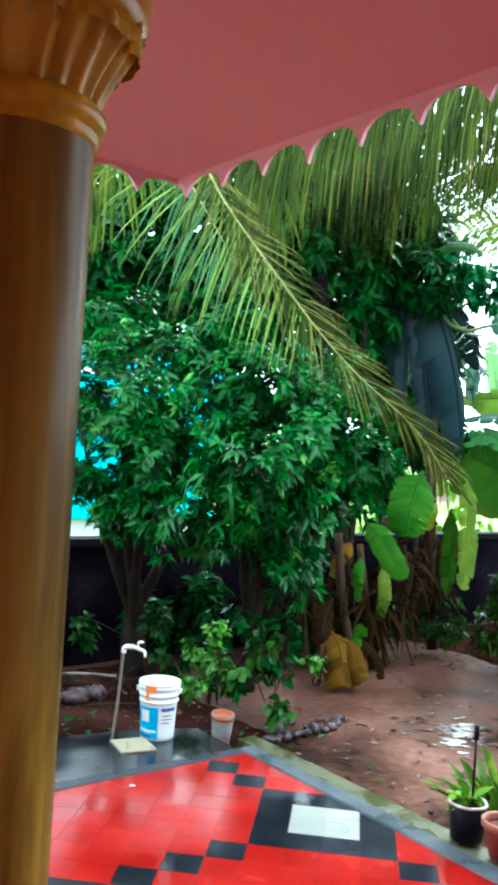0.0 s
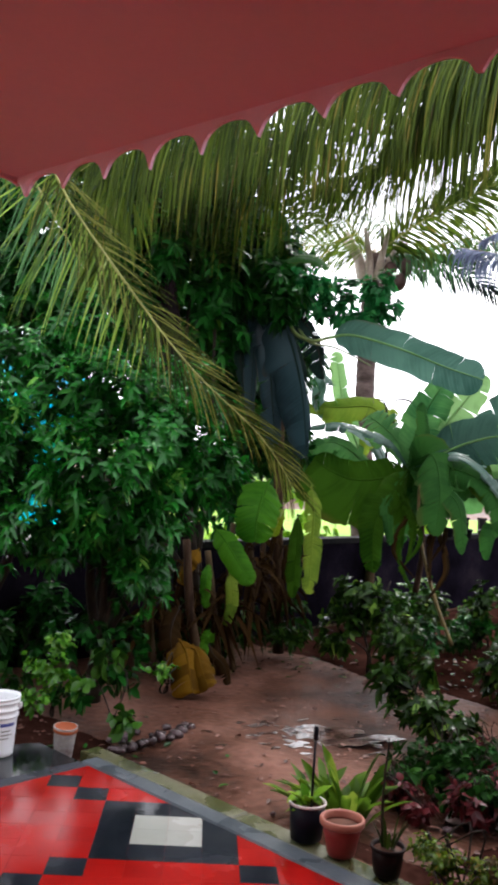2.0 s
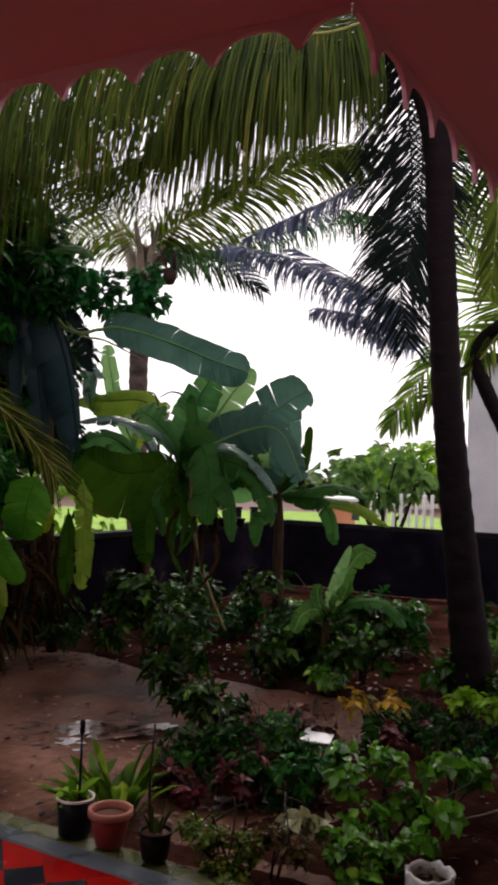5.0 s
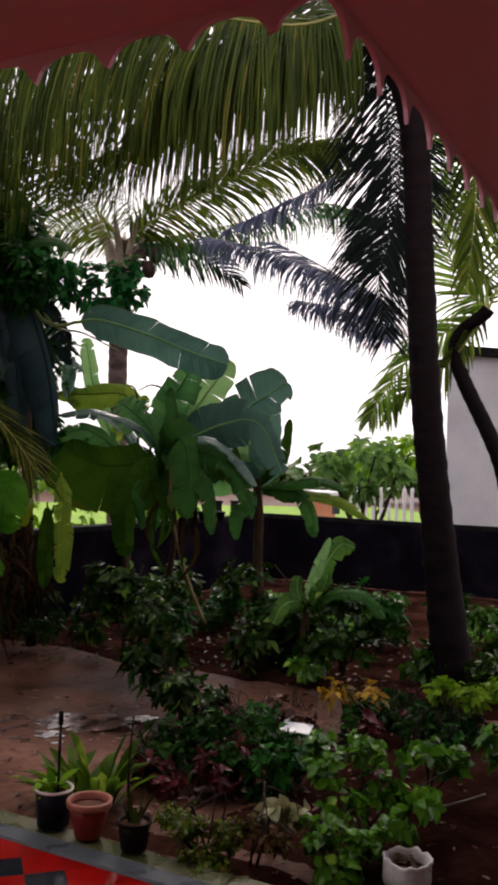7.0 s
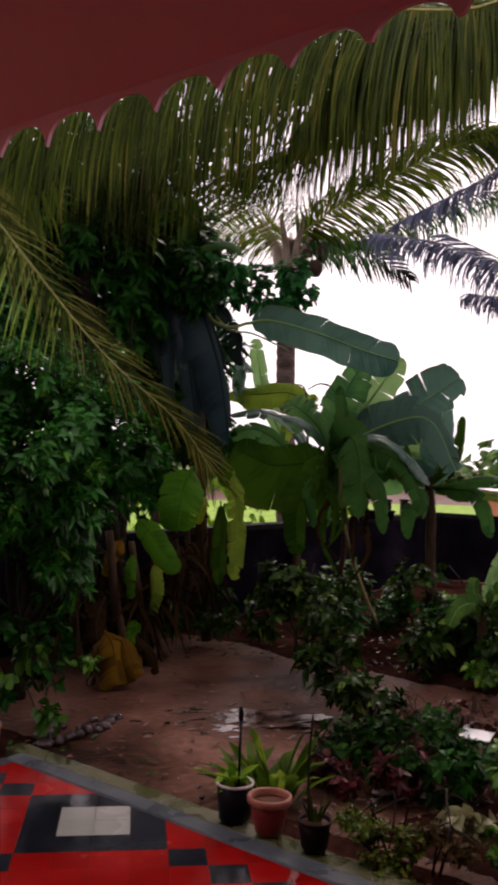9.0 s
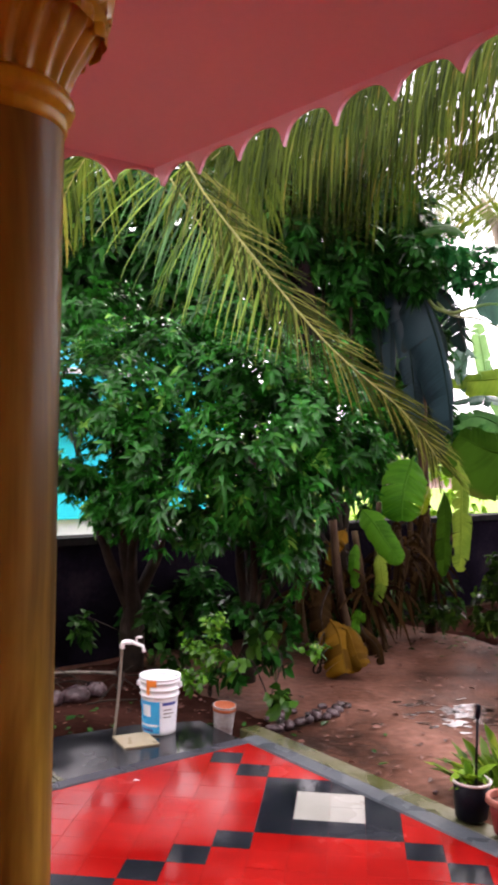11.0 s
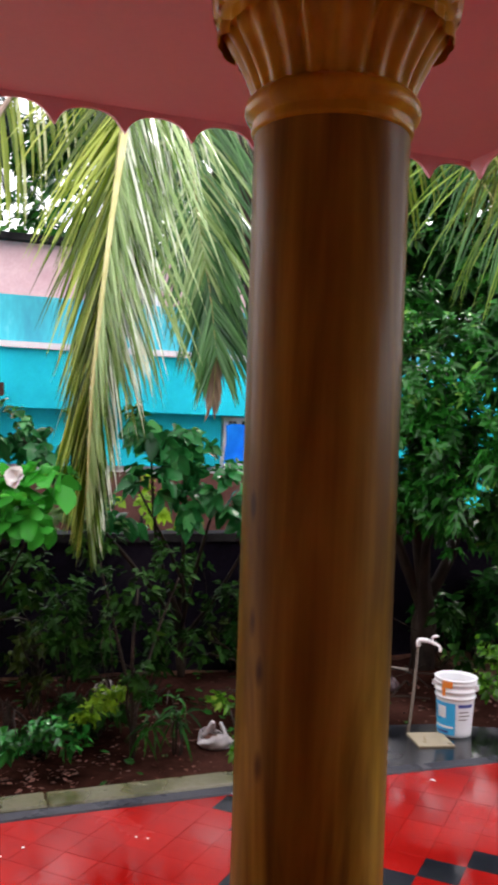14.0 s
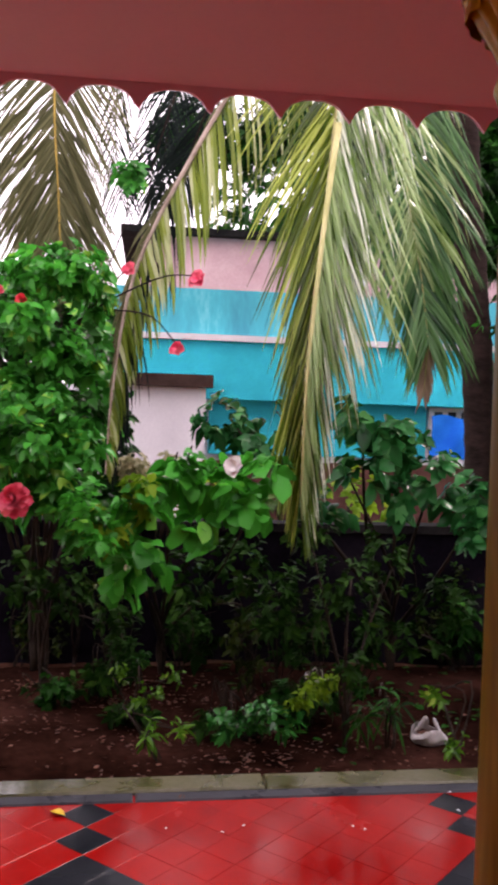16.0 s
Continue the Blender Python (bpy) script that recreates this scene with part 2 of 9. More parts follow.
M_PLINTH = surface("weathered_red_brown_render", [(0.3, (0.05, 0.022, 0.018)), (0.7, (0.13, 0.06, 0.05))], 2.5, 30, (0.6, 0.85), 0.3, spec=0.08)
M_BROWN = surface("dark_brown_board", [(0.3, (0.03, 0.016, 0.014)), (0.7, (0.07, 0.04, 0.033))], 6, 40, (0.5, 0.7), 0.2, spec=0.1)
# far palm's bark, its base colour lightened to hold the sky's glare
M_BARKF = surface("glare_paled_palm_bark", [(0.3, (0.05, 0.034, 0.03)), (0.7, (0.14, 0.1, 0.09))], 5, 30, (0.6, 0.9), 0.8, 0.014, spec=0.04, stretch=(1, 1, 2.5))
M_BARKL = surface("pale_palm_bark", [(0.3, (0.012, 0.008, 0.007)), (0.7, (0.045, 0.029, 0.026))], 5, 30, (0.6, 0.9), 0.8, 0.014, spec=0.04, stretch=(1, 1, 2.5))
M_BLUET = surface("blue_tarpaulin", [(0.3, (0.0, 0.13, 0.68)), (0.7, (0.002, 0.21, 0.82))], 3, 30, (0.5, 0.7), 0.3, spec=0.05)
M_GREYW = surface("pale_grey_render", [(0.3, (0.36, 0.35, 0.37)), (0.7, (0.48, 0.47, 0.49))], 1.2, 30, (0.6, 0.8), 0.15)
M_BRICKR = surface("orange_painted_wall", [(0.3, (0.55, 0.16, 0.10)), (0.7, (0.66, 0.24, 0.16))], 2, 30, (0.6, 0.8), 0.2)
M_GLASS, gn, gl, gb = material("dark_window_glass", (0.03, 0.04, 0.05), 0.05)
M_GILT = surface("varnished_golden_carving", [(0.3, (0.3, 0.17, 0.004)), (0.6, (0.5, 0.31, 0.009)), (0.8, (0.66, 0.47, 0.035))], 7, 45, (0.2, 0.4), 0.2, 0.004, 0.25, stretch=(1, 1, 0.4))
M_GRASS = leafy("far_foliage", (0.02, 0.07, 0.012), (0.08, 0.16, 0.03), 0.5, 0.3, None, 0.3)


def wood_grain():
    """Painted wood graining on the column: long vertical streaks, swirls round knots, under gloss varnish."""
    m, n, l, b = material("grained_column_varnish", (0.2, 0.09, 0.03), 0.2, 0, 0.1)
    tc = n.new("ShaderNodeTexCoord")
    mp = n.new("ShaderNodeMapping")
    mp.inputs["Scale"].default_value = (7, 7, 0.9)
    l.new(tc.outputs["Object"], mp.inputs[0])
    a = n.new("ShaderNodeTexNoise")
    a.inputs["Scale"].default_value, a.inputs["Detail"].default_value, a.inputs["Distortion"].default_value = 1.1, 6, 1.2
    l.new(mp.outputs[0], a.inputs["Vector"])
    mp2 = n.new("ShaderNodeMapping")
    mp2.inputs["Scale"].default_value = (45, 45, 1.1)
    l.new(tc.outputs["Object"], mp2.inputs[0])
    c = n.new("ShaderNodeTexNoise")
    c.inputs["Scale"].default_value, c.inputs["Detail"].default_value = 1.5, 4
    l.new(mp2.outputs[0], c.inputs["Vector"])
    k = n.new("ShaderNodeMath")
    k.operation = "MULTIPLY_ADD"
    k.inputs[1].default_value = 0.2
    l.new(c.outputs[0], k.inputs[0])
    l.new(a.outputs[0], k.inputs[2])
    # dark swirls painted round knots
    last = k.outputs[0]
    for spot in ((-0.697, 1.334, 1.322), (-0.677, 1.324, 1.242), (-0.673, 1.322, 1.085), (-0.703, 1.338, 1.518)):
        off = n.new("ShaderNodeVectorMath")
        off.operation = "SUBTRACT"
        off.inputs[1].default_value = spot
        l.new(tc.outputs["Object"], off.inputs[0])
        flat = n.new("ShaderNodeVectorMath")
        flat.operation = "MULTIPLY"
        flat.inputs[1].default_value = (1, 1, 0.38)
        l.new(off.outputs[0], flat.inputs[0])
        far = n.new("ShaderNodeVectorMath")
        far.operation = "LENGTH"
        l.new(flat.outputs[0], far.inputs[0])
        dip = n.new("ShaderNodeMapRange")
        dip.inputs[1].default_value, dip.inputs[2].default_value, dip.inputs[3].default_value, dip.inputs[4].default_value = 0.003, 0.012, -0.22, 0.0
        l.new(far.outputs["Value"], dip.inputs[0])
        more = n.new("ShaderNodeMath")
        l.new(last, more.inputs[0])
        l.new(dip.outputs[0], more.inputs[1])
        last = more.outputs[0]
    r = ramp(n, [(0.36, (0.045, 0.021, 0.002)), (0.5, (0.115, 0.063, 0.006)), (0.66, (0.22, 0.135, 0.013)), (0.86, (0.36, 0.24, 0.03))])
    l.new(last, r.inputs[0])
    l.new(r.outputs[0], b.inputs["Base Color"])
    b.inputs["Coat Weight"].default_value, b.inputs["Coat Roughness"].default_value = 0.12, 0.16
    b.inputs["Roughness"].default_value = 0.42
    bump(n, l, c.outputs[0], b, 0.06, 0.002)
    return m


M_GRAIN = wood_grain()


def tile_paint(name, low, high, rough):
    """Cement tile under a film of rain: each tile its own shade, worn patches, uneven wetness."""
    m, n, l, b = material(name, low, rough[0], 0, 0.13)
    info = n.new("ShaderNodeObjectInfo")
    g = n.new("ShaderNodeNewGeometry")
    nz = noise_tex(n, l, 2.3, 5, "Object")
    tc = n.new("ShaderNodeNewGeometry")
    world_nz = n.new("ShaderNodeTexNoise")
    world_nz.inputs["Scale"].default_value, world_nz.inputs["Detail"].default_value = 2.1, 6
    l.new(tc.outputs["Position"], world_nz.inputs["Vector"])
    s1 = n.new("ShaderNodeMath")
    s1.operation = "MULTIPLY_ADD"
    s1.inputs[1].default_value = 0.16
    l.new(info.outputs["Random"], s1.inputs[0])
    l.new(world_nz.outputs[0], s1.inputs[2])
    r = ramp(n, [(0.35, low), (0.8, high)])
    l.new(s1.outputs[0], r.inputs[0])
    l.new(r.outputs[0], b.inputs["Base Color"])
    rr = n.new("ShaderNodeMapRange")
    rr.inputs[1].default_value, rr.inputs[2].default_value = 0.35, 0.65
    rr.inputs[3].default_value, rr.inputs[4].default_value = rough
    l.new(world_nz.outputs[0], rr.inputs[0])
    l.new(rr.outputs[0], b.inputs["Roughness"])
    # rain lies on the tiles in patches
    film_nz = n.new("ShaderNodeTexNoise")
    film_nz.inputs["Scale"].default_value, film_nz.inputs["Detail"].default_value = 1.6, 7
    l.new(tc.outputs["Position"], film_nz.inputs["Vector"])
    wet = n.new("ShaderNodeMapRange")
    wet.inputs[1].default_value, wet.inputs[2].default_value = 0.5, 0.8
    wet.inputs[3].default_value, wet.inputs[4].default_value = 0.07, 0.24
    l.new(film_nz.outputs[0], wet.inputs[0])
    l.new(wet.outputs[0], b.inputs["Specular IOR Level"])
    fine = n.new("ShaderNodeTexNoise")
    fine.inputs["Scale"].default_value, fine.inputs["Detail"].default_value = 26, 4
    l.new(tc.outputs["Position"], fine.inputs["Vector"])
    bump(n, l, fine.outputs[0], b, 0.22, 0.004)
    return m


M_TRED = tile_paint("red_cement_tile", (0.17, 0.003, 0.0026), (0.31, 0.0085, 0.0062), (0.06, 0.3))
M_TBLACK = tile_paint("black_cement_tile", (0.005, 0.006, 0.009), (0.018, 0.02, 0.026), (0.05, 0.28))
M_TWHITE = tile_paint("white_cement_tile", (0.22, 0.22, 0.195), (0.31, 0.3, 0.275), (0.15, 0.45))


# ---- geometry helpers ----
def mesh_of(name, verts, faces, mats, slots=None, smooth=False):
    me = bpy.data.meshes.new(name)
    me.from_pydata([tuple(map(float, v)) for v in verts], [], faces)
    for k in mats if isinstance(mats, (list, tuple)) else [mats]:
        me.materials.append(k)
    if slots is not None:
        me.polygons.foreach_set("material_index", slots)
    if smooth:
        me.polygons.foreach_set("use_smooth", [True] * len(me.polygons))
    me.update()
    return me


def thing(name, at, label, category, group="", kind=""):
    ob = new(name)
    ob.empty_display_size = 0.1
    ob.location = at
    return tagged(ob, label, category, group, kind)


def part(name, me, parent=None, label=""):
    """Links a mesh given in world places as one object, under a thing or under a part."""
    ob = new(name, me)
    if parent is not None:
        ob.parent = parent
        ob.matrix_parent_inverse = Matrix.Translation(parent.location).inverted() if parent.data is None else Matrix.Identity(4)
    if label:
        tagged(ob, label)
    return ob


def joined(*pieces):
    """Joins (verts, faces, slot) pieces into one set of verts, faces and slots."""
    vs, fs, ss = [], [], []
    for v, f, s in pieces:
        o = len(vs)
        vs.extend(v)
        fs.extend([tuple(i + o for i in q) for q in f])
        ss.extend([s] * len(f))
    return vs, fs, ss


def box(x0, y0, z0, x1, y1, z1, bevel=0.0):
    """A box with its top and upright edges chamfered."""
    if bevel <= 0:
        v = [(x, y, z) for z in (z0, z1) for x, y in ((x0, y0), (x1, y0), (x1, y1), (x0, y1))]
        return v, [(3, 2, 1, 0), (4, 5, 6, 7), (0, 1, 5, 4), (1, 2, 6, 5), (2, 3, 7, 6), (3, 0, 4, 7)]
    b = bevel
    v = [(x, y, z0) for x, y in ((x0, y0), (x1, y0), (x1, y1), (x0, y1))]
    v += [(x, y, z1 - b) for x, y in ((x0, y0), (x1, y0), (x1, y1), (x0, y1))]
    v += [(x, y, z1) for x, y in ((x0 + b, y0 + b), (x1 - b, y0 + b), (x1 - b, y1 - b), (x0 + b, y1 - b))]
    f = [(3, 2, 1, 0), (8, 9, 10, 11)]
    for k in range(4):
        j = (k + 1) % 4
        f += [(k, j, j + 4, k + 4), (k + 4, j + 4, j + 8, k + 8)]
    return v, f


def lathe(at, profile, sides=32, lean=None):
    """A turned body: rows of radius and height."""
    v, f = [], []
    for r, z in profile:
        for k in range(sides):
            a = 2 * math.pi * k / sides
            p = Vector((r * math.cos(a), r * math.sin(a), z))
            if lean is not None:
                p = lean @ p
            v.append((at[0] + p.x, at[1] + p.y, at[2] + p.z))
    for i in range(len(profile) - 1):
        for k in range(sides):
            j = (k + 1) % sides
            f.append((i * sides + k, i * sides + j, (i + 1) * sides + j, (i + 1) * sides + k))
    return v, f


def spline(pts, n):
    """n + 1 places along a smooth curve through these places."""
    p = [Vector(q) for q in pts]
    p = [p[0] * 2 - p[1]] + p + [p[-1] * 2 - p[-2]]
    out, m = [], len(pts) - 1
    for k in range(n + 1):
        s = min(k / n * m, m - 1e-6)
        i, t = int(s), s - int(s)
        a, b, c, d = p[i:i + 4]
        out.append(0.5 * ((2 * b) + (c - a) * t + (2 * a - 5 * b + 4 * c - d) * t * t + (3 * b - a - 3 * c + d) * t ** 3))
    return out


def tube(pts, radii, sides=8, rough=0.0, rng=random):
    """A tube along places, with a radius at each, closed at both ends."""
    v, f = [], []
    n = len(pts)
    side = None
    for i, p in enumerate(pts):
        d = (pts[min(i + 1, n - 1)] - pts[max(i - 1, 0)]).normalized()
        ref = side if side is not None else Vector((1, 0, 0)) if abs(d.x) < 0.9 else Vector((0, 1, 0))
        side = (ref - d * ref.dot(d)).normalized()
        up = d.cross(side)
        for k in range(sides):
            a = 2 * math.pi * k / sides
            r = radii[i] * (1 + (rng.uniform(-rough, rough) if rough else 0))
            v.append(tuple(p + (side * math.cos(a) + up * math.sin(a)) * r))
    for i in range(n - 1):
        for k in range(sides):
            j = (k + 1) % sides
            f.append((i * sides + k, i * sides + j, (i + 1) * sides + j, (i + 1) * sides + k))
    f.append(tuple(range(sides))[::-1])
    f.append(tuple((n - 1) * sides + k for k in range(sides)))
    return v, f


def taper(n, a, b):
    return [a + (b - a) * k / n for k in range(n + 1)]


# leaf outline: rows of (half width, place along, rise)
def leaf_mesh(pos, way, up, length, width, fold=0.18, droop=0.25, widest=0.42):
    """Many leaves as verts and faces: each a folded, drooping blade of eight triangles."""
    pos, way, up = (np.asarray(a, float).reshape(-1, 3) for a in (pos, way, up))
    n = len(pos)
    length, width = (np.broadcast_to(np.asarray(a, float), (n,))[:, None] for a in (length, width))
    way = way / (np.linalg.norm(way, axis=1, keepdims=True) + 1e-9)
    side = np.cross(way, up)
    side /= np.linalg.norm(side, axis=1, keepdims=True) + 1e-9
    nrm = np.cross(side, way)
    rows = [(0, 0.0), (0.42, widest * 0.55), (0.5, widest), (0.34 if widest < 0.55 else 0.45, 0.5 + widest / 2), (0, 1.0)]
    pts = []
    for w, s in rows:
        c = pos + way * length * s - np.array([0, 0, 1.0]) * length * droop * s * s
        if w == 0:
            pts.append(c)
        else:
            pts += [c - side * width * w + nrm * width * fold * w * 2, c, c + side * width * w + nrm * width * fold * w * 2]
    v = np.stack(pts, 1).reshape(-1, 3)
    quad = [(0, 2, 1), (0, 3, 2), (1, 2, 5, 4), (2, 3, 6, 5), (4, 5, 8, 7), (5, 6, 9, 8), (7, 8, 10), (8, 9, 10)]
    f = [tuple(i * 11 + k for k in q) for i in range(n) for q in quad]
    return v, f


def rosettes(rng, tips, axes, count, length, width, spread=1.0, droop=0.3, fold=0.18, widest=0.42):
    """Whorls of leaves round the tips of twigs."""
    P, W, U = [], [], []
    L = []
    for p, a in zip(tips, axes):
        a = a / (np.linalg.norm(a) + 1e-9)
        e = np.cross(a, rng.normal(size=3))
        e /= np.linalg.norm(e) + 1e-9
        g = np.cross(a, e)
        k = rng.integers(count[0], count[1] + 1)
        t0 = rng.uniform(0, 6.28)
        for j in range(k):
            t = t0 + 2.4 * j + rng.uniform(-0.3, 0.3)
            out = e * math.cos(t) + g * math.sin(t)
            w = out * spread * rng.uniform(0.7, 1.2) + a * rng.uniform(0.15, 0.9)
            P.append(p - a * rng.uniform(0, 0.06) * 1.0)
            W.append(w)
            U.append(a + rng.normal(size=3) * 0.2)
            L.append(rng.uniform(0.65, 1.2))
    L = np.array(L)
    return leaf_mesh(P, W, U, L * length, L * width, fold, droop, widest)


def in_blobs(rng, blobs):
    """Twig tips in the outer parts of several rounded masses, with the way that each faces."""
    T, A = [], []
    for c, r, n in blobs:
        d = rng.normal(size=(n, 3))
        d /= np.linalg.norm(d, axis=1, keepdims=True)
        s = rng.uniform(0.25, 1.0, size=(n, 1)) ** 0.45
        wob = 1 + 0.25 * np.sin(d[:, :1] * 5 + d[:, 1:2] * 7 + rng.uniform(0, 6))
        T.append(np.array(c) + d * s * wob * np.array(r))
        A.append(d + np.array([0, 0, 0.35]))
    return np.concatenate(T), np.concatenate(A)


# ---- the plan: a plot turned 43 degrees; U runs along one kerb, V along the other ----
CORNER = Vector((-0.462, 4.821, 0))
UX = Vector((math.cos(radians(43)), math.sin(radians(43)), 0))
VX = Vector((math.sin(radians(43)), -math.cos(radians(43)), 0))


def uv(u, v, z=0.0):
    p = CORNER + UX * u + VX * v
    return (p.x, p.y, z)


def uv_prism(poly, z0, z1):
    """An upright prism over a polygon given in U and V (counted so that its top faces up)."""
    n = len(poly)
    area = sum(poly[i][0] * poly[(i + 1) % n][1] - poly[(i + 1) % n][0] * poly[i][1] for i in range(n))
    if area > 0:
        poly = poly[::-1]
    v = [uv(*p, z0) for p in poly] + [uv(*p, z1) for p in poly]
    f = [tuple(range(n))[::-1], tuple(range(n, 2 * n))] + [(i, (i + 1) % n, (i + 1) % n + n, i + n) for i in range(n)]
    return v, f


def uv_slab(name, poly, z0, z1, mat, label, kind="structure", category="", parent=None):
    v, f = uv_prism(poly, z0, z1)
    ob = part(name, mesh_of(name, v, f, mat), parent, "")
    return tagged(ob, label, category, kind=kind)


# ---- ground: one sheet to the horizon ----
def ground_height(x, y):
    p = Vector((x, y, 0))
    d = p - CORNER
    u, v = d.dot(UX), d.dot(VX)
    off = max(max(u - 0.2, -v - 0.22), 0.0) if (u > 0.2 or v < -0.22) else 0.0
    k = min(off / 0.5, 1.0)
    h = -0.075 + k * (0.035 * noise.noise(p * 0.9) + 0.02 * noise.noise(p * 3.1) + 0.008 * noise.noise(p * 9))
    hollow = math.exp(-(((x - 0.95) / 0.55) ** 2 + ((y - 5.86) / 0.5) ** 2))
    return h - 0.03 * hollow * k


def ground_sheet():
    near = [-3.0 + 0.09 * k for k in range(140)]
    xs = [-400, -160, -70, -30, -16, -10] + [-6.5 + 0.1 * k for k in range(145)] + [8.5, 10, 13, 20, 45, 120, 400]
    ys = [-400, -120, -40, -12, -5, -2, 0] + [1.0 + 0.1 * k for k in range(125)] + [14, 16, 20, 30, 60, 150, 400]
    v = [(x, y, ground_height(x, y) if -12 < x < 12 and -3 < y < 18 else -0.075) for y in ys for x in xs]
    w = len(xs)
    f = [(j * w + i, j * w + i + 1, (j + 1) * w + i + 1, (j + 1) * w + i) for j in range(len(ys) - 1) for i in range(w - 1)]
    ob = part("ground", mesh_of("ground", v, f, M_SOIL, smooth=True))
    tagged(ob, "wet brown garden soil, bare and muddy after rain", "ground", kind="structure")


ground_sheet()


def puddle(at, rx, ry, seed, turn=0.0, mat=None, pool=None):
    rng = random.Random(seed)
    ph = [rng.uniform(0, 6.28) for _ in range(4)]
    v = [(at[0], at[1], at[2])]
    n = 40
    for k in range(n):
        a = 2 * math.pi * k / n
        r = 1 + 0.22 * math.sin(2 * a + ph[0]) + 0.16 * math.sin(3 * a + ph[1]) + 0.1 * math.sin(5 * a + ph[2]) + 0.06 * math.sin(9 * a + ph[3])
        x, y = rx * r * math.cos(a), ry * r * math.sin(a)
        v.append((at[0] + x * math.cos(turn) - y * math.sin(turn), at[1] + x * math.sin(turn) + y * math.cos(turn), at[2]))
    f = [(0, k + 1, (k + 1) % n + 1) for k in range(n)]
    if pool is not None:
        pool.append((v, f, 0))
        return
    ob = part("puddle", mesh_of("puddle", v, f, mat or M_PUDDLE))
    tagged(ob, "shallow muddy rain puddle lying on the soil", "water", "puddles on the soil", "structure")


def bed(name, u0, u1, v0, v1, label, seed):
    """A sheet of soil coloured darker for shade, over a planted bed, with a ragged edge."""
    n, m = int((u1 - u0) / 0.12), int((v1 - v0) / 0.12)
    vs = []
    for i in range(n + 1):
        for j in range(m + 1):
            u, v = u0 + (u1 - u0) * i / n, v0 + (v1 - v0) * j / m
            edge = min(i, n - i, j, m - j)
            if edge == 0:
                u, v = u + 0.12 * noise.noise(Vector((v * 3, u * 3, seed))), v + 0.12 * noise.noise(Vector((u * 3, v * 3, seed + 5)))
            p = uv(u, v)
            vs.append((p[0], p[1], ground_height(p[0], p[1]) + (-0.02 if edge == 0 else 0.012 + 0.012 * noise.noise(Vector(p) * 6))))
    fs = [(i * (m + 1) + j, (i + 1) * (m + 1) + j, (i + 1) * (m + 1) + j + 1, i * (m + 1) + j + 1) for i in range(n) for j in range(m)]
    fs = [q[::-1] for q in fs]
    tagged(part(name, mesh_of(name, vs, fs, M_SHADESOIL, smooth=True)), label, "ground", kind="structure")


bed("ground_bed_left", -8.8, 0.55, -2.28, -0.24, "planted bed soil with shade put into its colour, with fallen leaves", 1)
bed("ground_bed_right", 0.55, 3.4, 1.75, 5.4, "bed soil beside the kerb, coloured darker for the plants' shade", 2)
bed("ground_bed_far", 3.3, 9.3, -2.28, 5.4, "soil below the bananas and the far wall, coloured darker for shade", 3)
bed("ground_bed_near", 0.27, 0.62, 1.25, 5.4, "soil along the mossy kerb, coloured darker for shade", 4)

puddle((0.86, 5.86, -0.084), 0.3, 0.17, 3, 0.4, M_MUD)
puddle((1.12, 5.72, -0.083), 0.22, 0.09, 4, 0.3, M_MUD)
puddle((0.72, 5.62, -0.08), 0.12, 0.06, 6, -0.3)
puddle((1.36, 5.82, -0.078), 0.14, 0.05, 5, 0.2, M_MUD)
puddle((0.5, 5.95, -0.077), 0.1, 0.04, 8, 0.5)
puddle((0.75, 6.3, -0.076), 0.14, 0.035, 10, 0.2)
rp = random.Random(19)
glints = []
for k in range(90):
    x, y = 0.88 + rp.gauss(0, 0.24), 5.82 + rp.gauss(0, 0.16)
    puddle((x, y, max(ground_height(x, y), -0.083) + 0.004), rp.uniform(0.012, 0.055), rp.uniform(0.006, 0.022), 30 + k, rp.uniform(-0.5, 0.9), pool=glints)
gv, gf, gs = joined(*glints)
tagged(part("rain_water", mesh_of("rain_water", gv, gf, M_PUDDLE)), "broken film of rain water shining on the mud", "water", kind="stuff")

# ---- floor slab, kerbs, pad ----
floor = uv_slab("floor", [(-7.5, 0), (0, 0), (0, 7.5), (-7.5, 7.5)], -0.2, -0.0025, M_MORTAR, "red, black and white cement tile floor, wet with rain", category="floor")


def bend(u):
    """How far the flower-bed kerb leans in past the washing pad, fitted to the camera's view."""
    return 0.037 * max(0.0, -1.15 - u)


